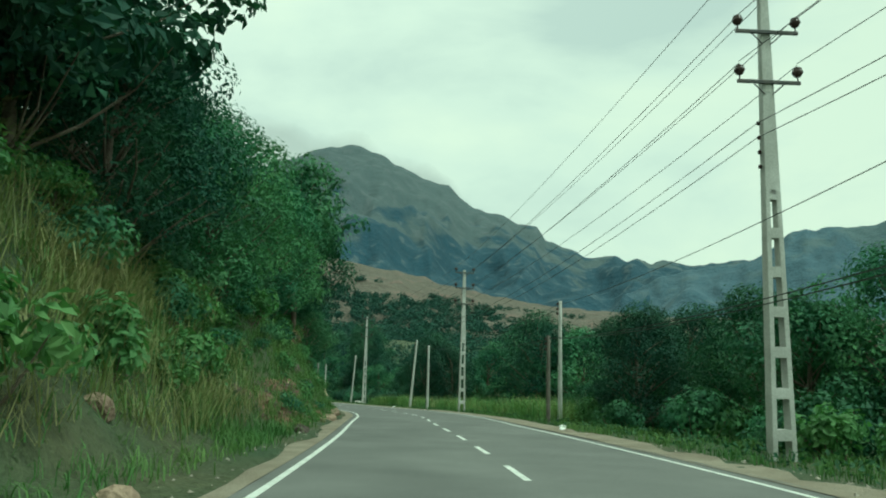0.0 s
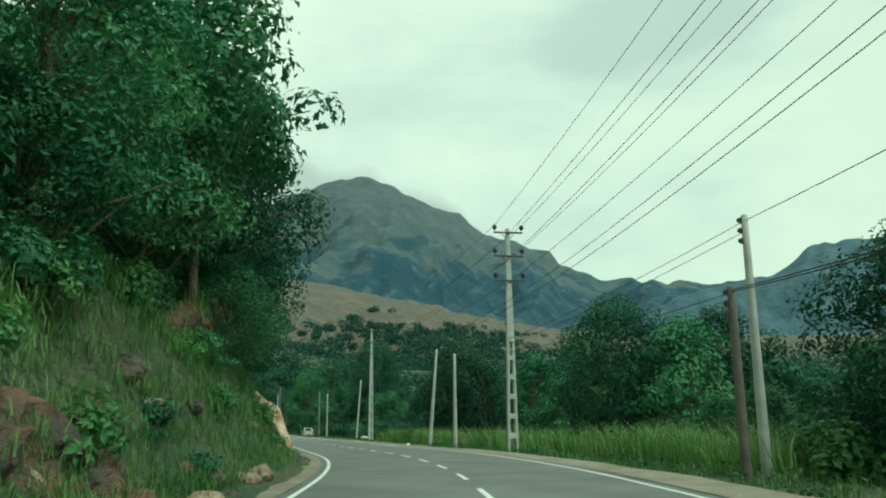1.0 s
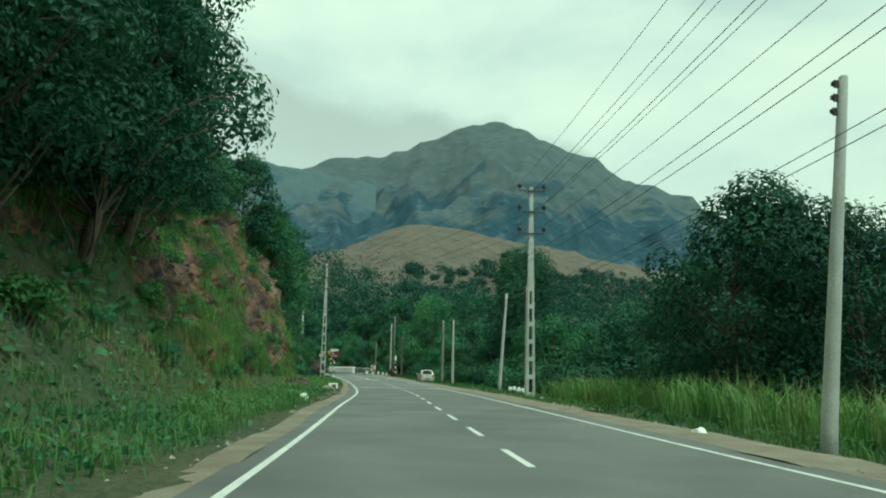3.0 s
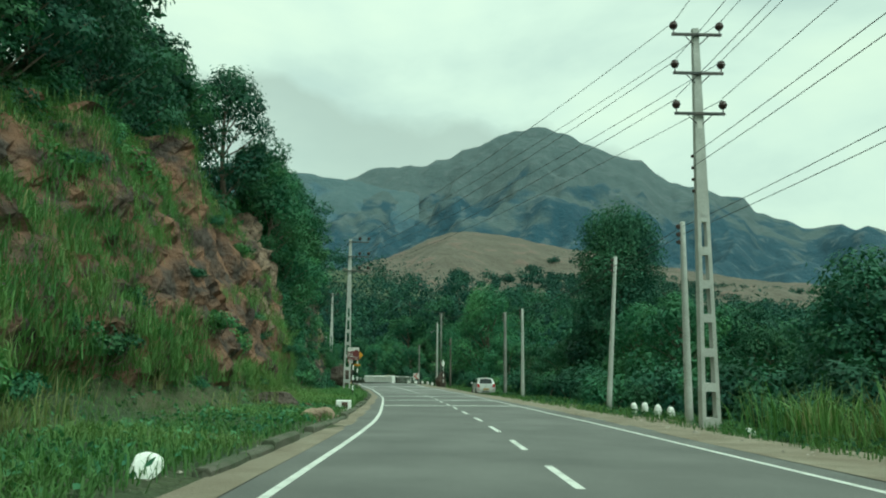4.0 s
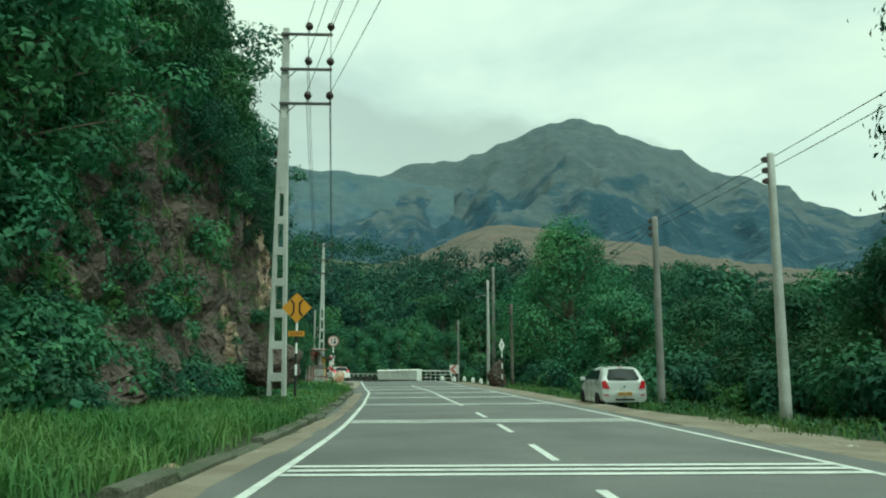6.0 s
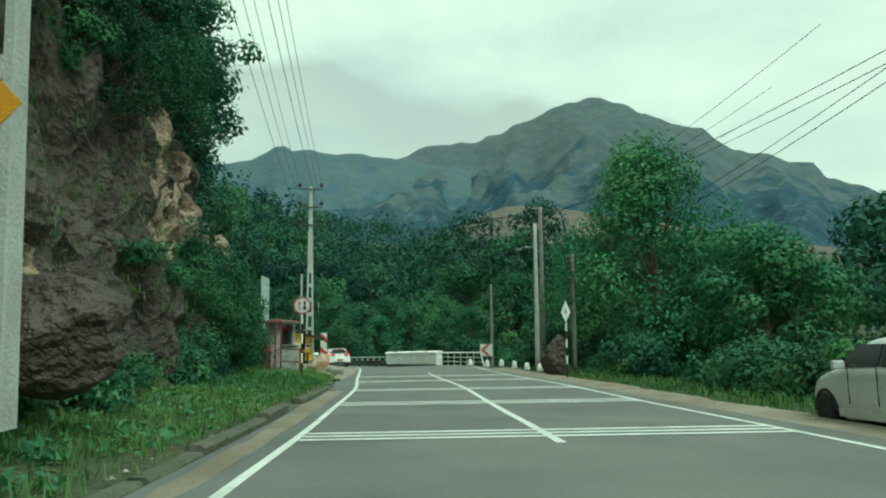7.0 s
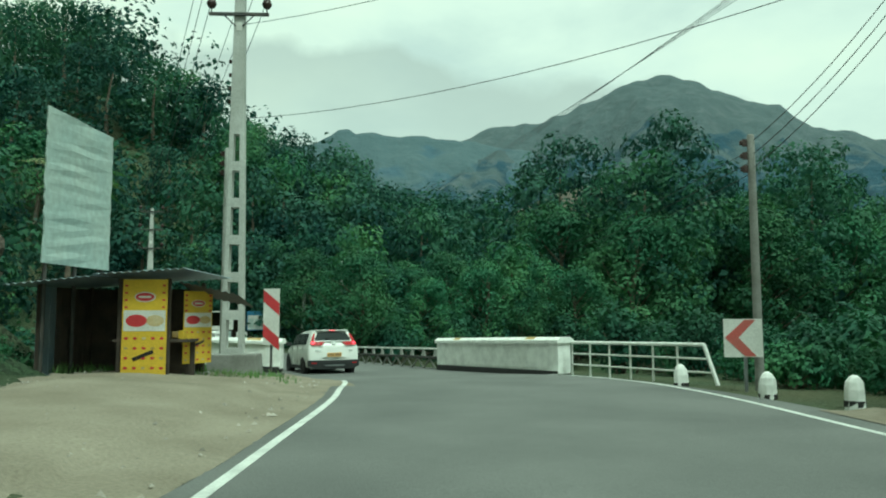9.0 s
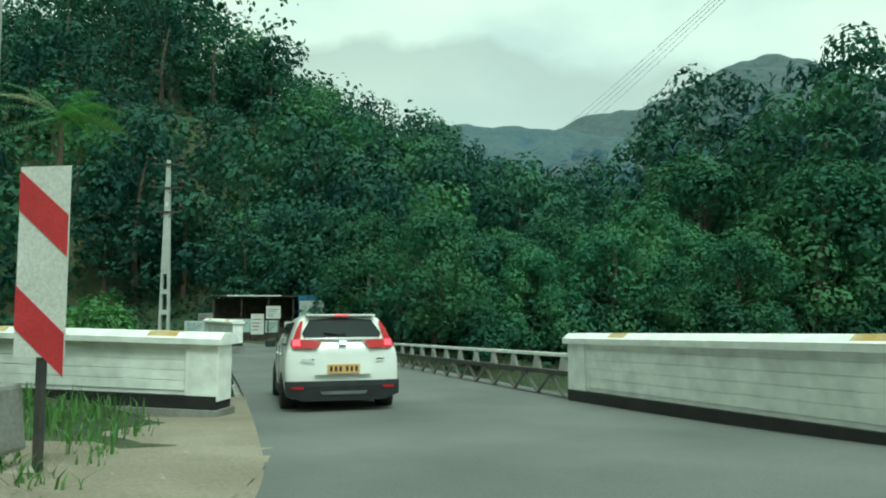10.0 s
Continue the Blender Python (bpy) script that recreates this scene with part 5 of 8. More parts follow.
    for sx in (-1, 1):
        if suv:
            up = [(sx * hw * 0.74, lz - 0.02), (sx * hw * 0.87, lz - 0.02), (sx * hw * 0.8, lz + 0.16), (sx * hw * 0.71, H - 0.14), (sx * hw * 0.675, H - 0.14)]
            lo = [(sx * hw * 0.36, lz - 0.02), (sx * hw * 0.88, lz + 0.01), (sx * hw * 0.91, lz - 0.1), (sx * hw * 0.84, lz - 0.145), (sx * hw * 0.46, lz - 0.135)]
        else:
            up = [(sx * hw * 0.62, belt - 0.28), (sx * hw * 0.9, belt - 0.26), (sx * hw * 0.93, belt - 0.02), (sx * hw * 0.78, belt + 0.03), (sx * hw * 0.72, belt - 0.06)]
            lo = None
        tl = panel("tail_lamp", up, 0.055, M_TAIL, ob, "red tail lamp")
        if lo:
            panel("lamp_bar", lo, 0.06, M_TAIL, tl, "red lower lamp")
            panel("brake_glow", [(sx * hw * 0.74, lz + 0.0), (sx * hw * 0.86, lz + 0.0), (sx * hw * 0.87, lz - 0.1), (sx * hw * 0.74, lz - 0.1)], 0.068, M_LIT, tl, "lit brake lamp")
        panel("reflector", [(sx * hw * 0.68, 0.5), (sx * hw * 0.88, 0.5), (sx * hw * 0.88, 0.46), (sx * hw * 0.68, 0.46)], 0.092 if suv else 0.08, M_TAIL, ob, "small red reflector")
    if suv:
        panel("chrome_strip", [(-hw * 0.66, lz + 0.0), (hw * 0.66, lz + 0.0), (hw * 0.66, lz + 0.03), (-hw * 0.66, lz + 0.03)], 0.06, M_CHROME, ob, "chrome strip")
        panel("emblem", [(-0.07, lz - 0.01), (0.07, lz - 0.01), (0.06, lz - 0.09), (-0.06, lz - 0.09)], 0.06, M_CHROME, ob, "plain chrome emblem")
        panel("badge", [(-hw * 0.72, 0.93), (-hw * 0.5, 0.93), (-hw * 0.5, 0.905), (-hw * 0.72, 0.905)], 0.06, M_CHROME, ob, "small badge bar")
        panel("badge", [(hw * 0.58, 0.93), (hw * 0.72, 0.93), (hw * 0.72, 0.91), (hw * 0.58, 0.91)], 0.06, M_CHROME, ob, "small badge bar")
        panel("plate_recess", [(-0.36, 0.89), (0.36, 0.89), (0.46, 0.68), (-0.46, 0.68)], 0.05, paint, ob)
        panel("rear_bumper", [(-hw * 0.985, 0.58), (hw * 0.985, 0.58), (hw * 0.98, 0.36), (hw * 0.7, 0.27), (-hw * 0.7, 0.27), (-hw * 0.98, 0.36)], 0.085, M_PLASTIC, ob, "black plastic lower bumper", thick=0.2)
        panel("skid_plate", [(-0.38, 0.42), (0.38, 0.42), (0.34, 0.37), (-0.34, 0.37)], 0.1, M_STEEL, ob, "silver skid trim")
        zp = 0.77
    else:
        panel("rear_bumper", [(-hw * 0.94, 0.62), (hw * 0.94, 0.62), (hw * 0.95, 0.34), (hw * 0.8, 0.24), (-hw * 0.8, 0.24), (-hw * 0.95, 0.34)], 0.075, paint, ob, "silver bumper", thick=0.14)
        panel("bumper_slot", [(-0.35, 0.36), (0.35, 0.36), (0.33, 0.29), (-0.33, 0.29)], 0.085, M_PLASTIC, ob, "dark lower slot")
        panel("emblem", [(-0.04, belt - 0.16), (0.04, belt - 0.16), (0.04, belt - 0.23), (-0.04, belt - 0.23)], 0.06, M_CHROME, ob, "plain chrome emblem")
        zp = 0.53
    pl = panel("number_plate", [(-0.26, zp + 0.07), (0.26, zp + 0.07), (0.26, zp - 0.07), (-0.26, zp - 0.07)], 0.1 if not suv else 0.07, M_PLATE, ob, "orange number plate with dark bars")
    for k in range(6):
        x = -0.2 + 0.075 * k + (0.03 if k > 2 else 0)
        panel("plate_bar", [(x - 0.02, zp + 0.04), (x + 0.02, zp + 0.04), (x + 0.02, zp - 0.04), (x - 0.02, zp - 0.04)], 0.104 if not suv else 0.074, M_PLASTIC, pl)
    b2 = bmesh.new()
    tube(b2, (-0.3, back_y(bt + 0.08) - 0.05, bt + 0.09), (0.02, back_y(bt + 0.02) - 0.06, bt + 0.05), 0.016, n=6)
    lathe(b2, [(0.03, 0), (0.03, 0.04)], 8, Matrix.Translation((0.02, back_y(bt) - 0.03, bt + 0.04)))
    part("rear_wiper", b2, M_PLASTIC, ob, "black rear wiper")
    b2 = bmesh.new()
    tube(b2, (0, back_y(H) + 0.25, H - 0.01), (0, back_y(H) + 0.12, H + 0.08), 0.012, 0.006, n=6)
    part("aerial", b2, M_PLASTIC, ob, "stub aerial")
    for sx in (-1, 1):
        def flank(z):
            k = (z - belt) / (H - 0.09 - belt)
            return sx * (hw * 0.965 + (hw * 0.785 - hw * 0.965) * k)
        wins = [(0.62 if suv else 0.55, 0.98 if suv else 0.8), (1.05 if suv else 0.86, L * 0.4), (L * 0.415, L * 0.62)]
        for k, (y0, y1) in enumerate(wins):
            b2 = bmesh.new()
            z0, z1 = belt + 0.05, H - 0.15
            f0 = 0.14 if k == 0 else 0.0
            f1 = 0.3 if k == 2 else 0.0
            pts = [(y0, z0), (y1 + (0.3 if k == 2 else 0), z0 - (0.03 if k == 2 else 0)), (y1 - 0.0 if k < 2 else y1 - 0.1, z1), (y0 + f0, z1)]
            a = [b2.verts.new((flank(z) + sx * 0.004, y, z)) for y, z in pts]
            b2.faces.new(a)
            e2 = bmesh.ops.extrude_face_region(b2, geom=b2.faces[:])
            bmesh.ops.translate(b2, verts=[v for v in e2["geom"] if isinstance(v, bmesh.types.BMVert)], vec=(-sx * 0.03, 0, 0))
            bmesh.ops.recalc_face_normals(b2, faces=b2.faces[:])
            part("side_window", b2, M_GLASS, ob, "dark side window")
        for y in (L * 0.33, L * 0.56):
            b2 = bmesh.new()
            box(b2, sx * (hw * 0.985), y, belt - 0.1, 0.05, 0.19, 0.035, 0.009)
            part("door_handle", b2, paint, ob)
        for y in (L * 0.205, L * 0.41, L * 0.62):
            b2 = bmesh.new()
            box(b2, sx * (hw * 0.992), y, (belt + 0.3) / 2 + 0.08, 0.012, 0.012, belt - 0.4)
            part("door_gap", b2, M_PLASTIC, ob)
        b2 = bmesh.new()
        box(b2, sx * (hw + 0.11), L * 0.635, belt + 0.07, 0.2, 0.1, 0.14, 0.03)
        part("wing_mirror", b2, paint if not suv else M_PLASTIC, ob, "wing mirror")
        b2 = bmesh.new()
        box(b2, sx * hw * 0.965, L * 0.46, g + 0.06, 0.05, L * 0.5, 0.14, 0.02)
        part("sill", b2, M_PLASTIC if suv else paint, ob)
        for y in ((L - wb) * 0.48, (L - wb) * 0.48 + wb):
            b2 = bmesh.new()
            mm = Matrix.Translation((sx * (hw - 0.1), y, wheel_r)) @ Matrix.Rotation(math.pi / 2 * sx, 4, "Y")
            lathe(b2, [(wheel_r * 0.62, -0.1), (wheel_r * 0.9, -0.115), (wheel_r, -0.08), (wheel_r, 0.08), (wheel_r * 0.9, 0.115), (wheel_r * 0.62, 0.1)], 28, mm)
            ty = part("tyre", b2, M_TYRE, ob, "black tyre", True)
            b2 = bmesh.new()
            lathe(b2, [(wheel_r * 0.62, 0.02), (wheel_r * 0.6, 0.1), (wheel_r * 0.5, 0.07), (wheel_r * 0.12, 0.09), (0.02, 0.1)], 20, mm)
            part("rim", b2, M_STEEL, ty, "grey wheel rim")
            b2 = bmesh.new()
            n = 20
            for k in range(n):
                a0, a1 = math.pi * k / n - 0.12, math.pi * (k + 1) / n - 0.12
                ro, ri = wheel_r * 1.24, wheel_r * 1.06
                vs = [b2.verts.new((sx * (hw * 0.985 + 0.012), y + r * math.cos(q), wheel_r + r * math.sin(q))) for r, q in ((ri, a0), (ro, a0), (ro, a1), (ri, a1))]
                b2.faces.new(vs)
            bmesh.ops.remove_doubles(b2, verts=b2.verts[:], dist=0.001)
            e2 = bmesh.ops.extrude_face_region(b2, geom=b2.faces[:])
            bmesh.ops.translate(b2, verts=[v for v in e2["geom"] if isinstance(v, bmesh.types.BMVert)], vec=(-sx * 0.3, 0, 0))
            bmesh.ops.recalc_face_normals(b2, faces=b2.faces[:])
            part("wheel_arch", b2, M_PLASTIC, ob, "dark wheel arch")
        if suv:
            b2 = bmesh.new()
            tube(b2, (sx * 0.38, -0.03, 0.34), (sx * 0.38, 0.2, 0.34), 0.05, n=12)
            part("exhaust", b2, M_DARKSTEEL, ob, "round tail pipe")
    return ob


car("suv", pose(-65.95, 194.14, -3.22, -2.2, 0, 50), 4.6, 1.855, 1.68, M_CARWHITE, "white compact suv with red tail lamps driving onto the bridge", 1.09, 0.36, 2.66, True)
car("hatchback", pose(-33.0, 154.95, -1.79, -2.0, 0, 23), 3.78, 1.695, 1.52, M_CARSILVER, "silver hatchback parked on the dirt shoulder", 0.98, 0.29, 2.46, False)

# ---- the roadside stall and its neighbours ----
stall = empty("food_stall", pose(-63.7, 182.8, -2.42, 0, 0, 27), "dark timber roadside stall with a tin roof and yellow banners", "stall")
bm = bmesh.new()
box(bm, 0, 1.2, -0.1, 3.0, 2.5, 0.3, 0.02)
part("floor_slab", bm, M_OLDCONC, stall, "concrete slab")
for x, y in ((-1.35, 0.1), (1.35, 0.1), (-1.35, 2.3), (1.35, 2.3), (0.35, 0.1)):
    bm = bmesh.new()
    box(bm, x, y, 1.05, 0.09, 0.09, 2.2, 0.008)
    part("post", bm, M_DARKWOOD, stall)
bm = bmesh.new()
box(bm, 0, 2.35, 1.0, 2.8, 0.05, 2.0)
part("back_wall", bm, M_DARKWOOD, stall, "dark plank wall")
for k in range(9):
    bm = bmesh.new()
    box(bm, -1.4, 0.2 + k * 0.25, 1.0, 0.03, 0.23, 2.0, 0.004)
    part("plank", bm, M_TIN if k < 3 else M_DARKWOOD, stall)


def tin_sheet(w, d, fall, m, parent, mat, name="roof_sheet"):
    bm = bmesh.new()
    n = int(w / 0.04)
    rows = []
    for j in (0, 1):
        rows.append([bm.verts.new(m @ Vector((-w / 2 + w * i / n, d * j, 0.018 * math.sin(i * math.pi / 2) - fall * j))) for i in range(n + 1)])
    for i in range(n):
        bm.faces.new((rows[0][i], rows[0][i + 1], rows[1][i + 1], rows[1][i]))
    e2 = bmesh.ops.extrude_face_region(bm, geom=bm.faces[:])
    bmesh.ops.translate(bm, verts=[v for v in e2["geom"] if isinstance(v, bmesh.types.BMVert)], vec=(0, 0, -0.006))
    bmesh.ops.recalc_face_normals(bm, faces=bm.faces[:])
    part(name, bm, mat, parent, "blue-grey corrugated tin sheet")


tin_sheet(1.9, 3.2, -0.0, Matrix.Translation((-0.85, -0.5, 2.1)) @ Matrix.Rotation(-0.1, 4, "Y"), stall, M_TIN)
tin_sheet(1.9, 3.2, 0.05, Matrix.Translation((0.95, -0.45, 2.28)) @ Matrix.Rotation(-0.06, 4, "Y"), stall, M_TIN)
tin_sheet(1.3, 1.4, 0.25, Matrix.Translation((2.15, 0.2, 1.95)) @ Matrix.Rotation(0.22, 4, "Y"), stall, M_DARKSTEEL, "side_awning")
bm = bmesh.new()
box(bm, 1.0, 0.4, 0.85, 1.6, 0.6, 0.06, 0.01)
box(bm, 1.0, 0.62, 0.42, 1.5, 0.04, 0.8)
part("counter", bm, M_DARKWOOD, stall, "dark counter")
for k in range(7):
    bm = bmesh.new()
    box(bm, 0.55 + 0.17 * k, 0.35 + 0.1 * (k % 2), 0.97, 0.13, 0.16, random.uniform(0.12, 0.24), 0.02)
    part("goods", bm, random.choice((M_OCHRE, M_PAPER, M_FADEDRED, M_YELLOW)), stall, "packet on the counter")


def banner(x, w, y, z0, z1, parent, tilt=0.0):
    m = Matrix.Translation((x, y, 0)) @ Matrix.Rotation(tilt, 4, "Z")
    bm = bmesh.new()
    plate(bm, rect(-w / 2, z0, w / 2, z1), 0, 0.012)
    bmesh.ops.transform(bm, matrix=m, verts=bm.verts[:])
    bn = part("banner", bm, M_YELLOW, parent, "yellow printed banner with red shapes")
    H = z1 - z0

    def shape(name, pts, off, mat, lab=""):
        b = bmesh.new()
        plate(b, pts, -0.014 - off, 0.003)
        bmesh.ops.transform(b, matrix=m, verts=b.verts[:])
        part(name, b, mat, bn, lab)

    def oval(cx, cz, rx, rz, n=18):
        return [(cx + rx * math.cos(2 * math.pi * k / n), cz + rz * math.sin(2 * math.pi * k / n)) for k in range(n)]

    zc = z1 - 0.17 * H
    shape("oval", oval(0, zc, w * 0.24, H * 0.05), 0, M_PAPER, "white oval")
    shape("oval", oval(0, zc, w * 0.21, H * 0.04), 0.004, M_RED, "red oval")
    shape("text_bar", rect(-w * 0.14, zc - 0.02, w * 0.14, zc + 0.02), 0.008, M_PAPER)
    shape("panel", rect(-w * 0.47, z0 + 0.5 * H, w * 0.47, z0 + 0.7 * H), 0, M_PAPER, "pale panel")
    shape("pack", oval(-w * 0.18, z0 + 0.6 * H, w * 0.24, H * 0.06), 0.004, M_RED, "red pack shape")
    shape("pack", oval(w * 0.24, z0 + 0.6 * H, w * 0.2, H * 0.055), 0.004, M_OCHRE, "orange pack shape")
    for i in range(5):
        for j in range(5):
            shape("small_mark", oval(-w * 0.4 + w * 0.2 * i, z0 + H * (0.05 + 0.095 * j), w * 0.05, H * 0.014, 8), 0, M_RED if (i + j) % 3 else M_OCHRE)
    shape("text_bar", [(-w * 0.26, z0 + 0.24 * H), (w * 0.2, z0 + 0.32 * H), (w * 0.24, z0 + 0.29 * H), (-w * 0.22, z0 + 0.21 * H)], 0.004, M_BLACK, "dark slanting bar")
    for i in range(4):
        for q in (-1, 1):
            shape("small_mark", rect(q * w * 0.42 - 0.03, z1 - H * (0.06 + 0.07 * i) - 0.02, q * w * 0.42 + 0.03, z1 - H * (0.06 + 0.07 * i) + 0.02), 0, M_RED)


banner(0.95, 0.92, -0.12, 0.0, 2.12, stall)
banner(1.75, 0.7, 0.75, 0.35, 1.9, stall, 0.9)

# tall faded hoarding
hoard = empty("hoarding", pose(-65.25, 183.35, -2.3, 0, 0, 116), "tall faded blank pale-green hoarding with torn edges on dark posts", "hoarding")
bm = bmesh.new()
n = 22
fr = []
for k in range(n + 1):
    z = 2.35 + 3.3 * k / n
    fr.append([bm.verts.new((-1.42 + random.uniform(-0.04, 0.02), 0, z)), bm.verts.new((-0.4, random.uniform(-0.02, 0.02), z)), bm.verts.new((0.5, random.uniform(-0.02, 0.02), z)), bm.verts.new((1.42 + random.uniform(-0.02, 0.05), 0, z))])
for a, b in zip(fr, fr[1:]):
    for i in range(3):
        bm.faces.new((a[i], a[i + 1], b[i + 1], b[i]))
e2 = bmesh.ops.extrude_face_region(bm, geom=bm.faces[:])
bmesh.ops.translate(bm, verts=[v for v in e2["geom"] if isinstance(v, bmesh.types.BMVert)], vec=(0, 0.03, 0))
bmesh.ops.recalc_face_normals(bm, faces=bm.faces[:])
part("sheet", bm, M_PALEBOARD, hoard, "faded pale sheet")
for x in (-1.2, 0.0, 1.2):
    bm = bmesh.new()
    tube(bm, (x, 0.08, -0.3), (x, 0.08, 5.6), 0.045, n=8)
    part("post", bm, M_DARKSTEEL, hoard)

# concrete kiosk
M_STAINCONC = material("stained_concrete", (0.4, 0.4, 0.37), (0.2, 0.2, 0.18), scale=2.2, rough=0.92, bump=0.35, fine=20, low=0.4, high=0.75)
booth = empty("concrete_kiosk", pose(-56.12, 172.2, -1.76, 0, 0, 45) @ Matrix.Scale(0.74, 4), "small weathered round-roofed concrete kiosk with an open hatch", "kiosk")
bm = bmesh.new()
box(bm, 0.1, 0.9, 0.35, 1.75, 1.7, 1.8, 0.03)
part("base_wall", bm, M_STAINCONC, booth, "stained pale concrete base")
bm = bmesh.new()
for k in range(3):
    box(bm, 0.1, 0.045, 0.32 + 0.3 * k, 1.72, 0.012, 0.012)
part("board_mark", bm, M_OLDCONC, booth, "thin shutter marks")


def drum_wall(bm, r0, r1, z0, z1, gaps, arch):
    """A round wall with arched openings between pairs of angles."""
    n, rows = 72, 14
    c = Vector((0, 0.95, 0))

    def is_open(a, z):
        for g0, g1 in gaps:
            if g0 <= a <= g1:
                w = abs(2 * (a - g0) / (g1 - g0) - 1)
                if z < z0 + (z1 - z0) * (0.7 + arch * math.sqrt(max(0.0, 1 - w * w))):
                    return True
        return False

    grid = {}

    def vert(i, j, k):
        key = (i % n, j, k)
        if key not in grid:
            a, r = 2 * math.pi * i / n, (r0, r1)[k]
            grid[key] = bm.verts.new(c + Vector((r * math.sin(a), -r * math.cos(a), z0 + (z1 - z0) * j / rows)))
        return grid[key]

    solid = {(i, j): not is_open(((i + 0.5) * 360 / n + 180) % 360 - 180, z0 + (z1 - z0) * (j + 0.5) / rows) for i in range(n) for j in range(rows)}
    for (i, j), ok in solid.items():
        if not ok:
            continue
        bm.faces.new((vert(i, j, 1), vert(i + 1, j, 1), vert(i + 1, j + 1, 1), vert(i, j + 1, 1)))
        bm.faces.new((vert(i + 1, j, 0), vert(i, j, 0), vert(i, j + 1, 0), vert(i + 1, j + 1, 0)))
        for di, dj, e in ((1, 0, ((i + 1, j), (i + 1, j + 1))), (-1, 0, ((i, j + 1), (i, j))), (0, 1, ((i + 1, j + 1), (i, j + 1))), (0, -1, ((i, j), (i + 1, j)))):
            if not solid.get(((i + di) % n, j + dj), False):
                (p, q) = e
                bm.faces.new((vert(*p, 1), vert(*p, 0), vert(*q, 0), vert(*q, 1)))


bm = bmesh.new()
drum_wall(bm, 0.76, 0.92, 1.22, 2.62, ((-8, 52), (66, 112), (150, 180)), 0.22)
bmesh.ops.recalc_face_normals(bm, faces=bm.faces[:])
part("drum", bm, M_STAINCONC, booth, "round concrete wall with arched openings")
bm = bmesh.new()
lathe(bm, [(0.72, 1.24), (0.72, 1.28), (0.02, 1.29)], 24, Matrix.Translation((0, 0.95, 0)))
part("inner_floor", bm, M_OLDCONC, booth, "dusty floor")
# dark sheet added as the kiosk's inner shade, blocking the view through
bm = bmesh.new()
box(bm, 0.05, 1.42, 1.92, 1.02, 0.04, 1.3, 0.005)
part("inner_shade_panel", bm, M_DARKWOOD, booth, "dark panel added for the shade inside")
bm = bmesh.new()
box(bm, 0.2, 1.0, 2.3, 0.9, 0.03, 0.26, 0.004)
part("cloth_strip", bm, M_FADEDRED, booth, "red cloth strip hanging inside")
bm = bmesh.new()
for k in range(5):
    tube(bm, (-0.05 + 0.15 * k, 0.16 + 0.02 * k, 1.24), (-0.05 + 0.15 * k, 0.16 + 0.02 * k, 2.3), 0.012, n=5)
part("bar", bm, M_DARKSTEEL, booth, "thin dark bars in the opening")
bm = bmesh.new()
lathe(bm, [(0.92, 2.56), (1.16, 2.62), (1.27, 2.67), (1.28, 2.75), (1.1, 2.79), (0.05, 2.84)], 40, Matrix.Translation((0, 0.95, 0)))
part("roof_slab", bm, M_STAINCONC, booth, "overhanging round slab")
bm = bmesh.new()
box(bm, 0.3, 0.06, 1.26, 1.0, 0.3, 0.07, 0.01)
part("sill", bm, M_OLDCONC, booth)

# red-flowered climber and weeds at the kiosk
climb = empty("flowering_climber", pose(-56.9, 171.3, -2.05), "climbing plant with red flowers beside a concrete kiosk", "climber")
rng_c = np.random.default_rng(71)


def petals(n, centre, rad, size, mat, name):
    d = rng_c.normal(size=(n, 3)) * np.array(rad) * 0.5 + np.array(centre)
    t = rng_c.normal(size=(n, 3))
    t /= np.linalg.norm(t, axis=1)[:, None]
    s2 = np.cross(t, rng_c.normal(size=(n, 3)))
    s2 /= np.linalg.norm(s2, axis=1)[:, None]
    v = np.stack([d - t * size, d + s2 * size * 0.6, d + t * size, d - s2 * size * 0.6], 1).reshape(-1, 3)
    tagged(part(name, mesh_np(name, v, np.arange(4 * n).reshape(-1, 4), mat), None, climb), "faded red flowers" if mat is M_FADEDRED else "", kind="stuff")


petals(420, (0.1, 0.1, 0.8), (0.6, 0.6, 1.0), 0.07, M_LEAF, "foliage")
petals(110, (0.25, 0.15, 1.15), (0.5, 0.5, 0.6), 0.045, M_FADEDRED, "flower")

# red pipe frame
frm = empty("steel_scaffold", pose(-54.33, 168.46, -1.95, 0, 0, 25), "red-oxide steel pipe frame standing against a kiosk", "scaffold")
for x, y in ((0, 0), (0, 1.9), (0, 3.3), (0.9, 3.0)):
    bm = bmesh.new()
    tube(bm, (x, y, -0.3), (x, y, 2.22 if x == 0 else 1.0), 0.038, n=8)
    part("upright", bm, M_RUSTRED, frm)
for z in (0.42, 0.98, 2.2):
    for a, b in (((0, 0), (0, 3.3)), ((0, 3.3), (0.9, 3.0))):
        if z > 2 and a != (0, 0):
            continue
        bm = bmesh.new()
        tube(bm, (*a, z), (*b, z + (0.1 if z > 2 else -0.04)), 0.034 if z > 2 else 0.02, n=8)
        part("crossbar", bm, M_RUSTRED, frm)
bm = bmesh.new()
tube(bm, (0, 1.0, 2.2), (0.9, 3.6, 2.2), 0.03, n=8)
part("brace", bm, M_RUSTRED, frm)

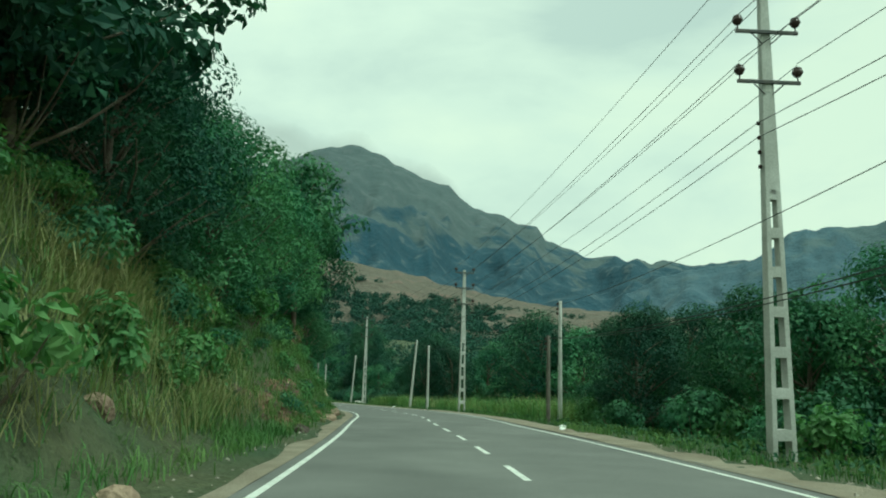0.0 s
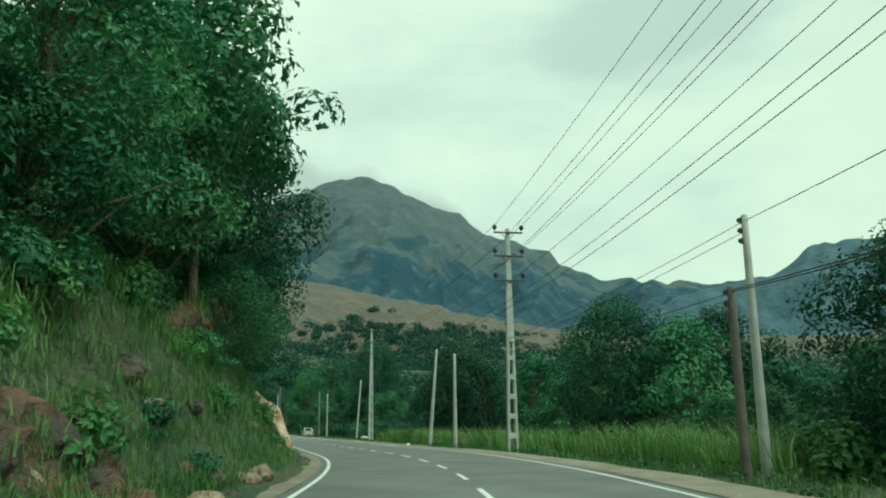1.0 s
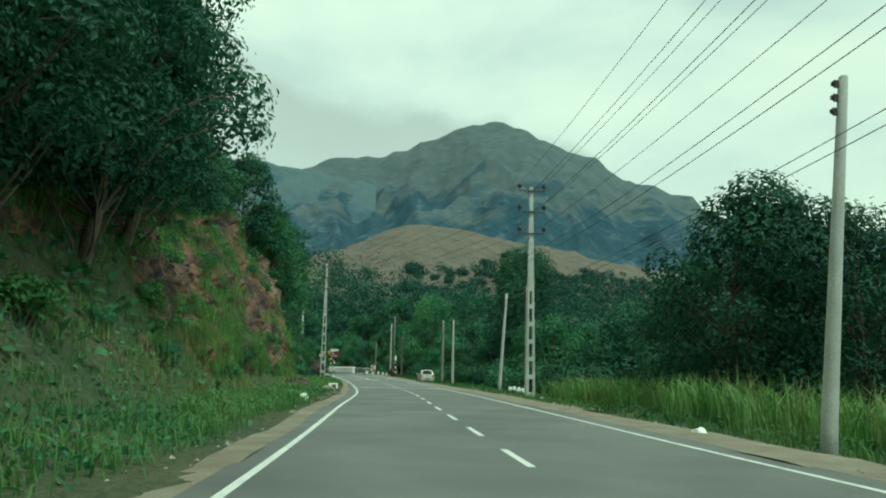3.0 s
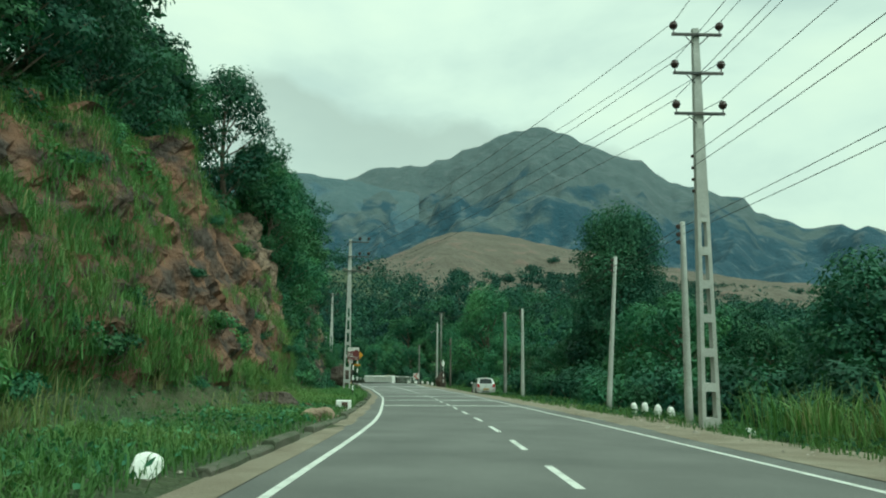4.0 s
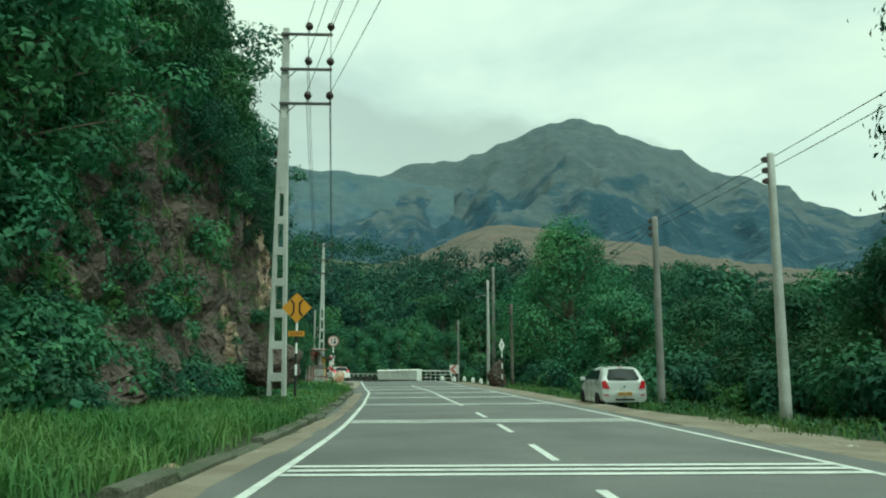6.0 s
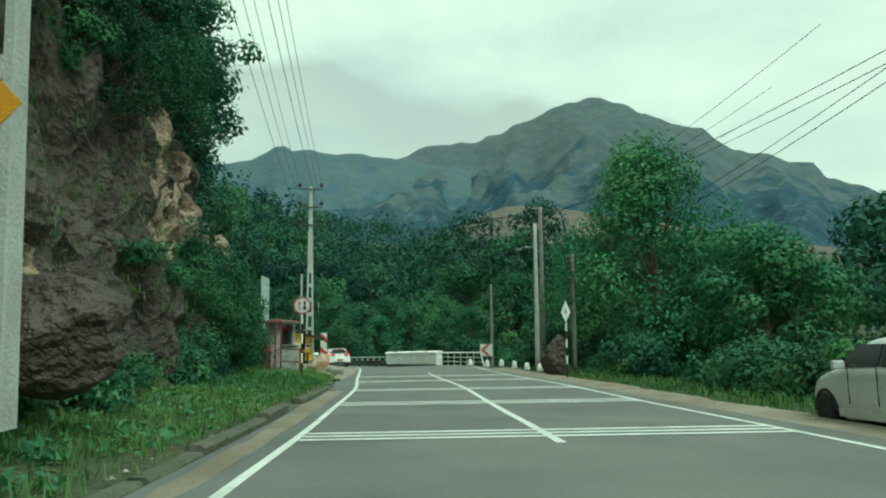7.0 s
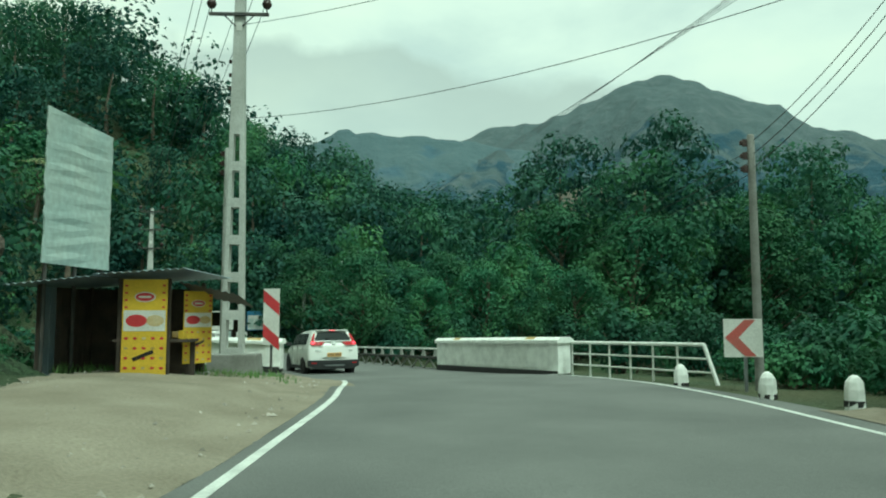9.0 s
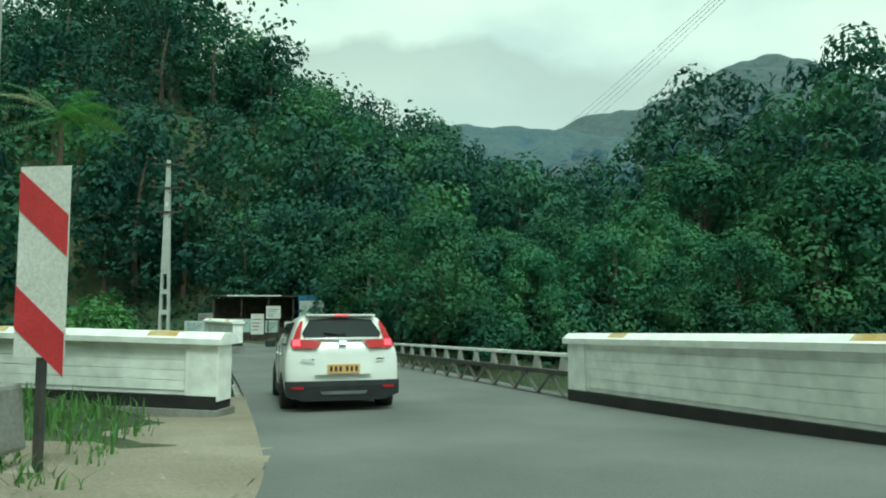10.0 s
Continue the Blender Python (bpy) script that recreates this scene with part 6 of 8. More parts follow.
# low broken concrete edge and litter by the boulder
bm = bmesh.new()
box(bm, 0, 0, 0, 0.8, 0.3, 0.22, 0.03)
tagged(part("concrete_block", bm, M_OLDCONC), "low broken concrete kerb block below a tan boulder", "block").matrix_world = pose(-54.6, 174.3, -2.14, 0, 3, 28)
bm = bmesh.new()
bmesh.ops.create_icosphere(bm, subdivisions=2, radius=0.16)
for v in bm.verts:
    v.co *= 1 + 0.35 * noise.noise(v.co * 9)
tagged(part("plastic_bag", bm, M_PAPER), "crumpled white plastic bag lying in the grass", "litter").matrix_world = pose(-52.1, 166.4, ground_z(-52.1, 166.4) + 0.08)

# far side of the bridge: notice boards
shop = empty("roadside_shop", pose(-95.9, 218.3, -3.75, 0, 0, 50), "dark open-fronted timber shop with a pale roof edge", "shop")
bm = bmesh.new()
box(bm, 0, 1.6, 1.4, 5.2, 0.08, 2.8)
part("back_wall", bm, M_DARKWOOD, shop)
bm = bmesh.new()
box(bm, 0, 0.5, 2.95, 5.6, 2.8, 0.07, 0.01)
part("roof", bm, M_DARKSTEEL, shop, "dark low roof")
bm = bmesh.new()
box(bm, 0, -0.92, 2.97, 3.4, 0.03, 0.09, 0.005)
part("roof_edge", bm, M_PAPER, shop, "pale roof edge strip")
for x in (-2.5, -0.8, 0.9, 2.5):
    bm = bmesh.new()
    box(bm, x, -0.7, 1.45, 0.09, 0.09, 2.95, 0.008)
    part("post", bm, M_DARKWOOD, shop)
for k in range(9):
    bm = bmesh.new()
    box(bm, -2.3 + 0.57 * k, 0.1, 0.45, 0.55, 0.03, 0.9, 0.005)
    part("counter_board", bm, M_DARKWOOD, shop)
for x, y, w, h, z, mat, lab in ((-92.6, 220.3, 1.7, 1.6, -2.35, M_BLUE, "blue and white notice board on posts beyond the bridge"), (-94.4, 217.3, 0.8, 1.3, -3.25, M_PAPER, "tall white printed notice board before a shop"),
                                (-95.3, 216.7, 1.35, 0.85, -3.12, M_PALEBOARD, "wide pale notice board before a shop"), (-93.6, 217.9, 0.9, 0.8, -2.25, M_PAPER, "pale printed notice board hung high"), (-93.7, 217.9, 0.86, 0.78, -3.13, M_PALEBOARD, "pale notice board below another one"),
                                (-93.0, 218.9, 0.87, 0.7, -3.15, M_PAPER, "small pale notice board on short posts"), (-96.7, 215.1, 0.9, 0.55, -2.45, M_OLDCONC, "grey notice board in deep shade"), (-96.9, 214.5, 1.3, 0.75, -3.12, M_PALEBOARD, "pale framed board beside a parapet")):
    nb = empty("notice_board", pose(x, y, 0, 0, 0, 50), lab, "notice board")
    bm = bmesh.new()
    plate(bm, rect(-w / 2, z, w / 2, z + h), 0, 0.03)
    pn = part("panel", bm, mat, nb)
    for q in (-0.35, 0.35):
        bm = bmesh.new()
        tube(bm, (w * q, 0.05, -4.2), (w * q, 0.05, z + h), 0.04, n=6)
        part("leg", bm, M_DARKSTEEL, nb)
    if mat is M_BLUE:
        bm = bmesh.new()
        plate(bm, rect(-w * 0.46, z + 0.08, w * 0.46, z + h * 0.78), -0.034, 0.004)
        part("white_field", bm, M_PAPER, pn, "white picture field")
        for i in range(3):
            bm = bmesh.new()
            plate(bm, rect(-w * 0.4 + i * 0.5, z + 0.2, -w * 0.4 + i * 0.5 + 0.38, z + h * 0.6), -0.04, 0.003)
            part("picture_patch", bm, M_PALEBOARD, pn)
    else:
        for i in range(4):
            bm = bmesh.new()
            plate(bm, rect(-w * 0.4, z + h * (0.2 + 0.17 * i), w * (0.05 + 0.09 * i), z + h * (0.235 + 0.17 * i)), -0.034, 0.003)
            part("text_bar", bm, M_BLACK, pn)

water = tagged(new("water", mesh_np("water", [(-170, 120, -6.9), (40, 120, -6.9), (40, 330, -6.9), (-170, 330, -6.9)], [(0, 1, 2, 3)], material("stream_water", (0.03, 0.045, 0.035), (0.05, 0.06, 0.04), scale=0.5, rough=0.15, bump=0.15, fine=5))), "dark shallow stream under the bridge", "water", kind="structure")


# ---- rock faces ----
M_CLIFF = material("streaked_rock", (0.3, 0.24, 0.18), (0.13, 0.115, 0.1), scale=0.9, rough=0.92, bump=0.9, fine=6, low=0.4, high=0.6)

LEDGES = {}


def rock_face(s0, s1, d0, d1, mat, push, seed, label, blocky=1.6, ns=90, nd=46):
    """Broken rock standing out of the left bank."""
    ss, dd = np.linspace(s0, s1, ns), np.linspace(d0, d1, nd)
    S, D = np.meshgrid(ss, dd, indexing="ij")
    wv = np.interp(S.ravel(), B_S, [b[1] for b in BANK])
    pts = np.array([road_at(s, -EDGE - d - w)[:2] for s, d, w in zip(S.ravel(), D.ravel(), wv)])
    z = land(pts[:, 0], pts[:, 1])
    nrm = np.array([[np.interp(s, AXS, AXN[:, 0]), np.interp(s, AXS, AXN[:, 1]), 0.45] for s in S.ravel()])
    nrm /= np.linalg.norm(nrm, axis=1)[:, None]
    P = np.column_stack([pts, z])
    a = (S.ravel() - s0) / (s1 - s0)
    b = (D.ravel() - d0) / (d1 - d0)
    rim = np.minimum(np.minimum(a, 1 - a) * 5, np.minimum(b, 1 - b) * 5)
    rim = smooth01(rim + 0.35 * fbm(S.ravel() / 2.5, z / 2.5, seed + 40))
    amount = np.empty(len(P))
    for i, p in enumerate(P):
        v = Vector(p) / blocky + Vector((seed * 3.1, 0, 0))
        c = noise.cell(v)
        c2 = noise.cell(v * 2.3)
        amount[i] = 0.45 * c + 0.25 * c2 + 0.55 * noise.fractal(v * 0.7, 1.0, 2.0, 4)
    P = P + nrm * ((push * (0.55 + 0.75 * amount) + 0.1) * rim - 0.35 * (1 - rim))[:, None]
    LEDGES[seed] = P[(rim > 0.35)]
    i = np.arange(len(P)).reshape(ns, nd)
    q = np.stack([i[:-1, :-1], i[:-1, 1:], i[1:, 1:], i[1:, :-1]], -1).reshape(-1, 4)
    me = mesh_np("rock_face", P, q, mat)
    return tagged(new("rock_face", me), label, "rock face", kind="structure")


rock_face(92, 142, 0.7, 8.5, M_ROCK, 1.0, 2, "red-brown broken rock cutting with dark hollows", ns=150, nd=64)
rock_face(127.0, 139.4, 1.2, 5.0, M_CUTEND, 0.85, 12, "tan and grey broken end of the rock cutting", blocky=0.9, ns=60, nd=44)
rock_face(24, 40, -0.3, 1.3, M_ROCK, 0.35, 6, "low red-brown stony cutting under shrubs", blocky=0.5, ns=70, nd=20)
rock_face(44, 62, 2.2, 4.6, M_ROCK, 0.5, 7, "reddish rock outcrop in the upper bank", blocky=0.7, ns=70, nd=26)
rock_face(72, 94, 3.6, 6.2, M_ROCK, 0.4, 8, "reddish rock outcrop under the trees", blocky=0.8, ns=80, nd=30)
rock_face(140, 178, -0.5, 3.0, M_GREYROCK, 0.9, 3, "steep dark grey-brown rock cliff", ns=150, nd=90)
rock_face(157.5, 161, 0.2, 1.3, M_TANROCK, 1.0, 9, "pale tan broken face of the cliff", blocky=1.1, ns=30, nd=40)
rock_face(166.2, 174.6, 0.75, 1.9, M_TANROCK, 1.15, 4, "pale tan broken face of the cliff", blocky=1.1, ns=60, nd=60)
rock_face(176, 199.5, -0.4, 2.6, M_CLIFF, 0.8, 5, "grey and tan rock cliff behind a kiosk", blocky=1.2, ns=130, nd=70)


# ---- plants ----
RNG = np.random.default_rng(7)


def leaves(centres, radii, n, size, rng, flat=0.45, droop=0.25, shell=0.78, aspect=0.5, tri=False):
    """n leaf blades on the shells of round clumps: folded four-cornered blades."""
    centres, radii = np.asarray(centres, float), np.asarray(radii, float)
    wgt = (radii.prod(1)) ** 0.62
    k = rng.choice(len(centres), n, p=wgt / wgt.sum())
    d = rng.normal(size=(n, 3))
    d[:, 2] = np.where(d[:, 2] < -0.3, d[:, 2] * 0.6, d[:, 2])
    d /= np.linalg.norm(d, axis=1)[:, None]
    r = shell + (1 - shell) * rng.random(n) ** 0.6 + 0.12 * rng.normal(size=n)
    p = centres[k] + d * radii[k] * r[:, None]
    nrm = d * 1.0 + np.array([0, 0, flat * 0.8]) + rng.normal(size=(n, 3)) * 0.27
    nrm /= np.linalg.norm(nrm, axis=1)[:, None]
    t = np.cross(nrm, rng.normal(size=(n, 3)))
    t[:, 2] -= droop
    t -= nrm * (t * nrm).sum(1)[:, None]
    t /= np.linalg.norm(t, axis=1)[:, None]
    s = np.cross(nrm, t)
    L = size * rng.uniform(0.6, 1.35, n)[:, None]
    W = L * aspect
    if tri:
        b = p - t * L * 0.25
        v = np.stack([b - s * W * 0.55, b + s * W * 0.55, p + t * L * 0.6 - nrm * L * 0.1], 1).reshape(-1, 3)
        return v, np.arange(3 * n).reshape(-1, 3)
    v = np.stack([p - t * L * 0.5, p + s * W * 0.5 + nrm * W * 0.12, p + t * L * 0.5 - nrm * L * 0.12, p - s * W * 0.5 + nrm * W * 0.12], 1).reshape(-1, 3)
    return v, np.arange(4 * n).reshape(-1, 4)


def limb(bm, a, b, r0, r1, bend, rng, n=5, seg=7):
    a, b = Vector(a), Vector(b)
    off = Vector(rng.normal(size=3)) * bend
    pts = [a.lerp(b, k / n) + off * math.sin(math.pi * k / n) for k in range(n + 1)]
    for k in range(n):
        q0, q1 = r0 + (r1 - r0) * k / n, r0 + (r1 - r0) * (k + 1) / n
        tube(bm, pts[k], pts[k + 1], q0, q1, seg, cap=False)
    return pts


def tree_proto(name, seed, height, spread, n_leaf, size, lobes, mat, label, trunk_r=0.2, low=0.35, cone=0.0, aspect=0.5, column=False, tri=True):
    """A tree with a tapered trunk, limbs to each clump of leaves, and gaps between the clumps."""
    rng = np.random.default_rng(seed)
    ob = empty("tree", Matrix(), label, "tree")
    bm = bmesh.new()
    crown0 = height * low
    pts = limb(bm, (0, 0, -0.6), (rng.normal() * 0.3, rng.normal() * 0.3, height * 0.82), trunk_r, trunk_r * 0.25, 0.3, rng, 6, 6)
    cs, rs = [], []
    for k in range(lobes):
        t = (k + rng.uniform(0.1, 0.9)) / lobes
        z = crown0 + (height * 0.9 - crown0) * t
        prof = (1 - cone * t) * (math.sin(math.pi * (0.18 + 0.74 * t)) if not column else 0.85 * math.sqrt(1 - 0.85 * t ** 2.4))
        a = k * 2.4 + rng.uniform(-0.5, 0.5)
        rad = spread * prof * rng.uniform(0.4 if not column else 0.55, 1.0 if not column else 0.86)
        c = (math.cos(a) * rad, math.sin(a) * rad, z)
        q = spread * rng.uniform(0.22, 0.4) * (1 - 0.45 * cone * t) * (1.5 if column else 1.0)
        cs.append(c)
        rs.append((q, q, q * rng.uniform(0.6, 0.85)))
        j = min(range(len(pts)), key=lambda i: abs(pts[i].z - (z - 0.25 * height)))
        limb(bm, pts[j], c, trunk_r * 0.28, 0.015, 0.25, rng, 3, 4)
    cs.append((0, 0, height * 0.9))
    rs.append((spread * 0.33, spread * 0.33, height * 0.1))
    part("trunk", bm, M_BARK, ob, "", True)
    v, f = leaves(cs, rs, n_leaf, size, rng, aspect=aspect, tri=tri)
    part("crown", mesh_np("crown", v, f, mat), None, ob)
    return ob


def bush_proto(name, seed, r, h, n_leaf, size, mat, label, aspect=0.5, lobes=13, name2="bush", tri=True):
    rng = np.random.default_rng(seed)
    ob = empty(name2, Matrix(), label, name2)
    cs, rs = [], []
    bm = bmesh.new()
    for k in range(lobes):
        a, q = rng.uniform(0, 6.28), r * rng.uniform(0, 0.75)
        c = (math.cos(a) * q, math.sin(a) * q, h * rng.uniform(0.3, 0.8) * (1 - 0.3 * q / r))
        w = r * rng.uniform(0.25, 0.45)
        cs.append(c)
        rs.append((w, w, h * rng.uniform(0.25, 0.4)))
        limb(bm, (c[0] * 0.3, c[1] * 0.3, -0.3), c, 0.035, 0.01, 0.15, rng, 2, 3)
    tagged(part("stem", bm, M_BARK, ob), kind="stuff")
    v, f = leaves(cs, rs, n_leaf, size, rng, aspect=aspect, shell=0.7, tri=tri)
    part("foliage", mesh_np("foliage", v, f, mat), None, ob)
    return ob


def grass_mesh(name, spots, n_each, hgt, spread, mat, rng, width=0.02, arch=0.5):
    """Arching blades in tufts, each of two joined pieces."""
    spots = np.repeat(np.asarray(spots, float), n_each, axis=0)
    n = len(spots)
    ang = rng.uniform(0, 2 * math.pi, n)
    off = rng.normal(size=(n, 2)) * spread
    base = spots + np.column_stack([off, np.zeros(n)])
    L = hgt * rng.uniform(0.45, 1.2, n)
    lean = rng.uniform(0.1, 1.0, n) * arch
    d = np.column_stack([np.cos(ang), np.sin(ang), np.zeros(n)])
    sd = np.column_stack([-np.sin(ang), np.cos(ang), np.zeros(n)]) * (width * rng.uniform(0.6, 1.4, n))[:, None]
    mid = base + d * (L * lean * 0.35)[:, None] + np.array([0, 0, 1]) * (L * 0.6)[:, None]
    tip = base + d * (L * lean)[:, None] + np.array([0, 0, 1]) * (L * (1 - 0.3 * lean))[:, None]
    v = np.stack([base - sd, base + sd, mid + sd * 0.8, mid - sd * 0.8, tip + sd * 0.1, tip - sd * 0.1], 1).reshape(-1, 3)
    i = np.arange(n)[:, None] * 6
    f = np.concatenate([i + np.array([[0, 1, 2, 3]]), i + np.array([[3, 2, 4, 5]])])
    return mesh_np(name, v, f, mat)


GRID_AWAY = pose(0, -400, -60)
PROTO = {}
PROTO["broad"] = [tree_proto("t", 11 + k, 8.5, 3.4, 7200, 0.28, 28, M_LEAF, "leafy green broadleaf tree on the bank", 0.2, low=0.2) for k in range(4)]
PROTO["dark"] = [tree_proto("t", 31 + k, 9.5, 3.8, 8200, 0.29, 30, M_LEAF_DARK, "dense dark green tree with drooping foliage", 0.24, low=0.16) for k in range(4)]
PROTO["broad2"] = [tree_proto("t", 15 + k, 8.5, 3.4, 2700, 0.45, 22, M_LEAF, "leafy green broadleaf tree set back from the road", 0.2, low=0.2) for k in range(3)]
PROTO["dark2"] = [tree_proto("t", 35 + k, 9.5, 3.8, 3000, 0.46, 22, M_LEAF_DARK, "dense dark green tree set back from the road", 0.24, low=0.16) for k in range(3)]
PROTO["high"] = [tree_proto("t", 41, 11.0, 4.2, 11000, 0.18, 40, M_LEAF_DARK, "dark tree with a high spreading crown over the bank", 0.22, low=0.52, aspect=0.55, tri=False)]
PROTO["tall"] = [tree_proto("t", 51 + k, 12.5, 5.4, 19000, 0.25, 50, M_LEAF, "tall tapering green tree beside the road", 0.26, low=0.1, cone=0.5, tri=False) for k in range(1)]
PROTO["vine"] = [tree_proto("t", 61, 15.5, 3.6, 48000, 0.22, 120, M_LEAF_DARK, "tall tree trunk wholly draped in dark creeper", 0.35, low=0.05, column=True, tri=False)]
PROTO["airy"] = [tree_proto("t", 71 + k, 9.0, 3.0, 3400, 0.28, 24, M_LEAF, "thin airy tree with open branches", 0.14, low=0.45) for k in range(2)]
PROTO["near"] = [tree_proto("t", 21 + k, 9.0, 3.6, 15000, 0.2, 44, M_LEAF_DARK, "dense dark green tree leaning over the bank", 0.2, low=0.2, aspect=0.5, tri=False) for k in range(3)]
PROTO["nearlight"] = [tree_proto("t", 25 + k, 8.0, 3.3, 12500, 0.19, 40, M_LEAF, "dense mid-green tree on the bank", 0.18, low=0.16, aspect=0.5, tri=False) for k in range(2)]
PROTO["bigleaf"] = [tree_proto("t", 76 + k, 8.5, 3.9, 5200, 0.36, 24, M_LEAF_DARK, "dark tree with large drooping leaves overhanging the road", 0.2, low=0.3, aspect=0.72, tri=False) for k in range(2)]
PROTO["bush"] = [bush_proto("b", 81 + k, 1.5, 1.9, 1600, 0.2, M_LEAF, "green leafy bush on the roadside bank") for k in range(4)]
PROTO["lightbush"] = [bush_proto("b", 91 + k, 1.3, 1.7, 800, 0.24, M_LEAF_LIGHT, "bright green broad-leaved shrub", 0.6, name2="shrub", tri=False) for k in range(3)]
PROTO["darkbush"] = [bush_proto("b", 101 + k, 1.7, 2.3, 1800, 0.21, M_LEAF_DARK, "dark green tangled thicket", name2="thicket") for k in range(4)]
PROTO["vinebush"] = [bush_proto("b", 111 + k, 1.3, 0.9, 1100, 0.17, M_LEAF, "low trailing green creeper on the rock", name2="creeper") for k in range(3)]
for group in PROTO.values():
    for ob in group:
        ob.matrix_world = GRID_AWAY
USED = set()


def put(kind, x, y, scale, rng, sink=0.1, z=None, group="", stretch=1.0):
    obs = PROTO[kind]
    src = obs[int(rng.integers(len(obs)))]
    zz = (ground_z(x, y) if z is None else z) - sink
    m = Matrix.LocRotScale((x, y, zz), Euler((radians(rng.uniform(-4, 4)), radians(rng.uniform(-4, 4)), rng.uniform(0, 6.28))), (scale, scale, scale * stretch))
    if src not in USED:
        USED.add(src)
        src.matrix_world = m
        ob = src
    else:
        ob = copy_thing(src, m)
        ob.matrix_world = m
    if group:
        ob["group"] = group
    return ob


def strew(kind, n, s0, s1, u0, u1, sc0, sc1, seed, group, gap=0.0, stretch=1.0):
    rng = np.random.default_rng(seed)
    placed = []
    tries = 0
    while len(placed) < n and tries < n * 12:
        tries += 1
        s, u = rng.uniform(s0, s1), rng.uniform(u0, u1)
        if any((s - a) ** 2 + (u - b) ** 2 < gap * gap for a, b in placed):
            continue
        placed.append((s, u))
        p = road_at(s, u)
        put(kind, p.x, p.y, rng.uniform(sc0, sc1), rng, group=group, stretch=stretch)


def row(kind, s0, s1, step, u, sc, seed, group, wob=0.7, stretch=1.0):
    """Trees in a rough row along the road."""
    rng = np.random.default_rng(seed)
    s = s0
    while s < s1:
        p = road_at(s, u + rng.uniform(-wob, wob))
        put(kind if isinstance(kind, str) else kind[int(rng.integers(len(kind)))], p.x, p.y, sc * rng.uniform(0.85, 1.15), rng, group=group, stretch=stretch)
        s += step * rng.uniform(0.8, 1.2)


def in_glade(x, y):
    """The open ground between the wing wall and the palm."""
    a, b = Vector((-70.0, 191.5)), Vector((-96.0, 205.0))
    t = max(0.0, min(1.0, (Vector((x, y)) - a).dot(b - a) / (b - a).length_squared))
    return (Vector((x, y)) - a.lerp(b, t)).length < 4.6


LB, LT, RB, RT = "bushes on the left bank", "trees on the left bank", "roadside bushes on the right", "trees on the right"
rng1 = np.random.default_rng(300)
# left bank, first stretch
strew("lightbush", 22, -4, 24, -9.6, -6.2, 0.5, 0.9, 201, LB, 1.0)
strew("bush", 14, 14, 40, -10.5, -7.6, 0.7, 1.1, 202, LB, 1.0)
strew("vinebush", 32, 24, 66, -9.4, -5.6, 0.4, 0.8, 255, LB, 0.7)
strew("lightbush", 22, 26, 64, -9.6, -6.0, 0.35, 0.7, 256, LB, 0.9)
strew("bush", 9, 36, 60, -10.6, -8.6, 0.6, 1.0, 252, LB, 1.2)
strew("lightbush", 16, 10, 60, -9.6, -6.8, 0.5, 0.9, 203, LB, 1.0)
strew("darkbush", 22, 0, 66, -14, -10.4, 1.0, 1.6, 204, LB, 1.2)
strew("vinebush", 14, 20, 66, -10.2, -7.0, 0.5, 0.9, 253, LB, 1.0)
strew("bush", 12, 58, 76, -12.6, -10.4, 0.8, 1.2, 257, LB, 1.0)
strew("nearlight", 15, 27, 62, -10.6, -8.3, 0.36, 0.52, 258, LB, 1.6)
strew("near", 6, 14, 60, -14, -11.4, 0.7, 0.95, 205, LT, 4.0)
strew("broad", 4, 20, 60, -17, -12.5, 0.75, 1.0, 206, LT, 4.0)
for kind, x, y, sc in (("bigleaf", -6.4, 14.6, 1.0), ("bigleaf", -7.4, 20.0, 0.9), ("near", -7.2, 24.5, 0.85), ("nearlight", -7.8, 31.0, 0.9), ("nearlight", -10.8, 49.0, 1.2), ("nearlight", -9.4, 43.0, 0.95), ("near", -12.2, 55.5, 1.15), ("near", -14.0, 61.5, 1.25), ("near", -15.6, 66.5, 1.2), ("high", -16.4, 71.4, 1.3), ("near", -18.4, 75.0, 1.2), ("nearlight", -10.2, 37.0, 1.0)):
    put(kind, x, y, sc, rng1, group=LT)
# wooded slope behind the grassy bank
row(("near", "nearlight"), 70, 98, 4.6, -12.8, 1.2, 401, LT)
for s, u, sc in ((85, -11.0, 1.15), (91, -10.8, 1.2), (96, -11.4, 1.2)):
    p = road_at(s, u)
    put("near", p.x, p.y, sc, rng1, group=LT)
row("near", 78, 100, 5.2, -12.2, 0.85, 402, LT, 0.5)
row("dark2", 68, 112, 5.5, -17.0, 1.15, 403, LT, 1.5)
strew("darkbush", 20, 62, 98, -14.0, -11.4, 0.8, 1.3, 208, LB, 1.2)
strew("lightbush", 9, 64, 98, -11.0, -9.0, 0.4, 0.7, 207, LB, 1.2)
strew("vinebush", 14, 62, 98, -11.6, -8.6, 0.5, 0.9, 254, LB, 1.0)
# above and on the red cutting
strew("lightbush", 14, 96, 122, -13, -8.8, 0.5, 0.9, 211, LB, 1.2)
strew("bush", 18, 139.5, 150, -12.5, -10.0, 0.6, 1.1, 311, LB, 0.8)
strew("vinebush", 30, 139, 152, -11.6, -9.2, 0.6, 1.1, 312, LB, 0.6)
strew("lightbush", 7, 139, 150, -11.2, -9.6, 0.5, 0.8, 313, LB, 1.0)
strew("bush", 16, 92, 136, -17, -13.6, 0.8, 1.3, 212, LB, 1.4)
row(("dark", "broad"), 98, 134, 4.4, -15.8, 0.85, 404, LT)
row("dark2", 104, 150, 6.0, -20.0, 1.0, 405, LT, 1.5)
put("airy", -9.7, 50.7, 1.3, np.random.default_rng(77), group=LT)
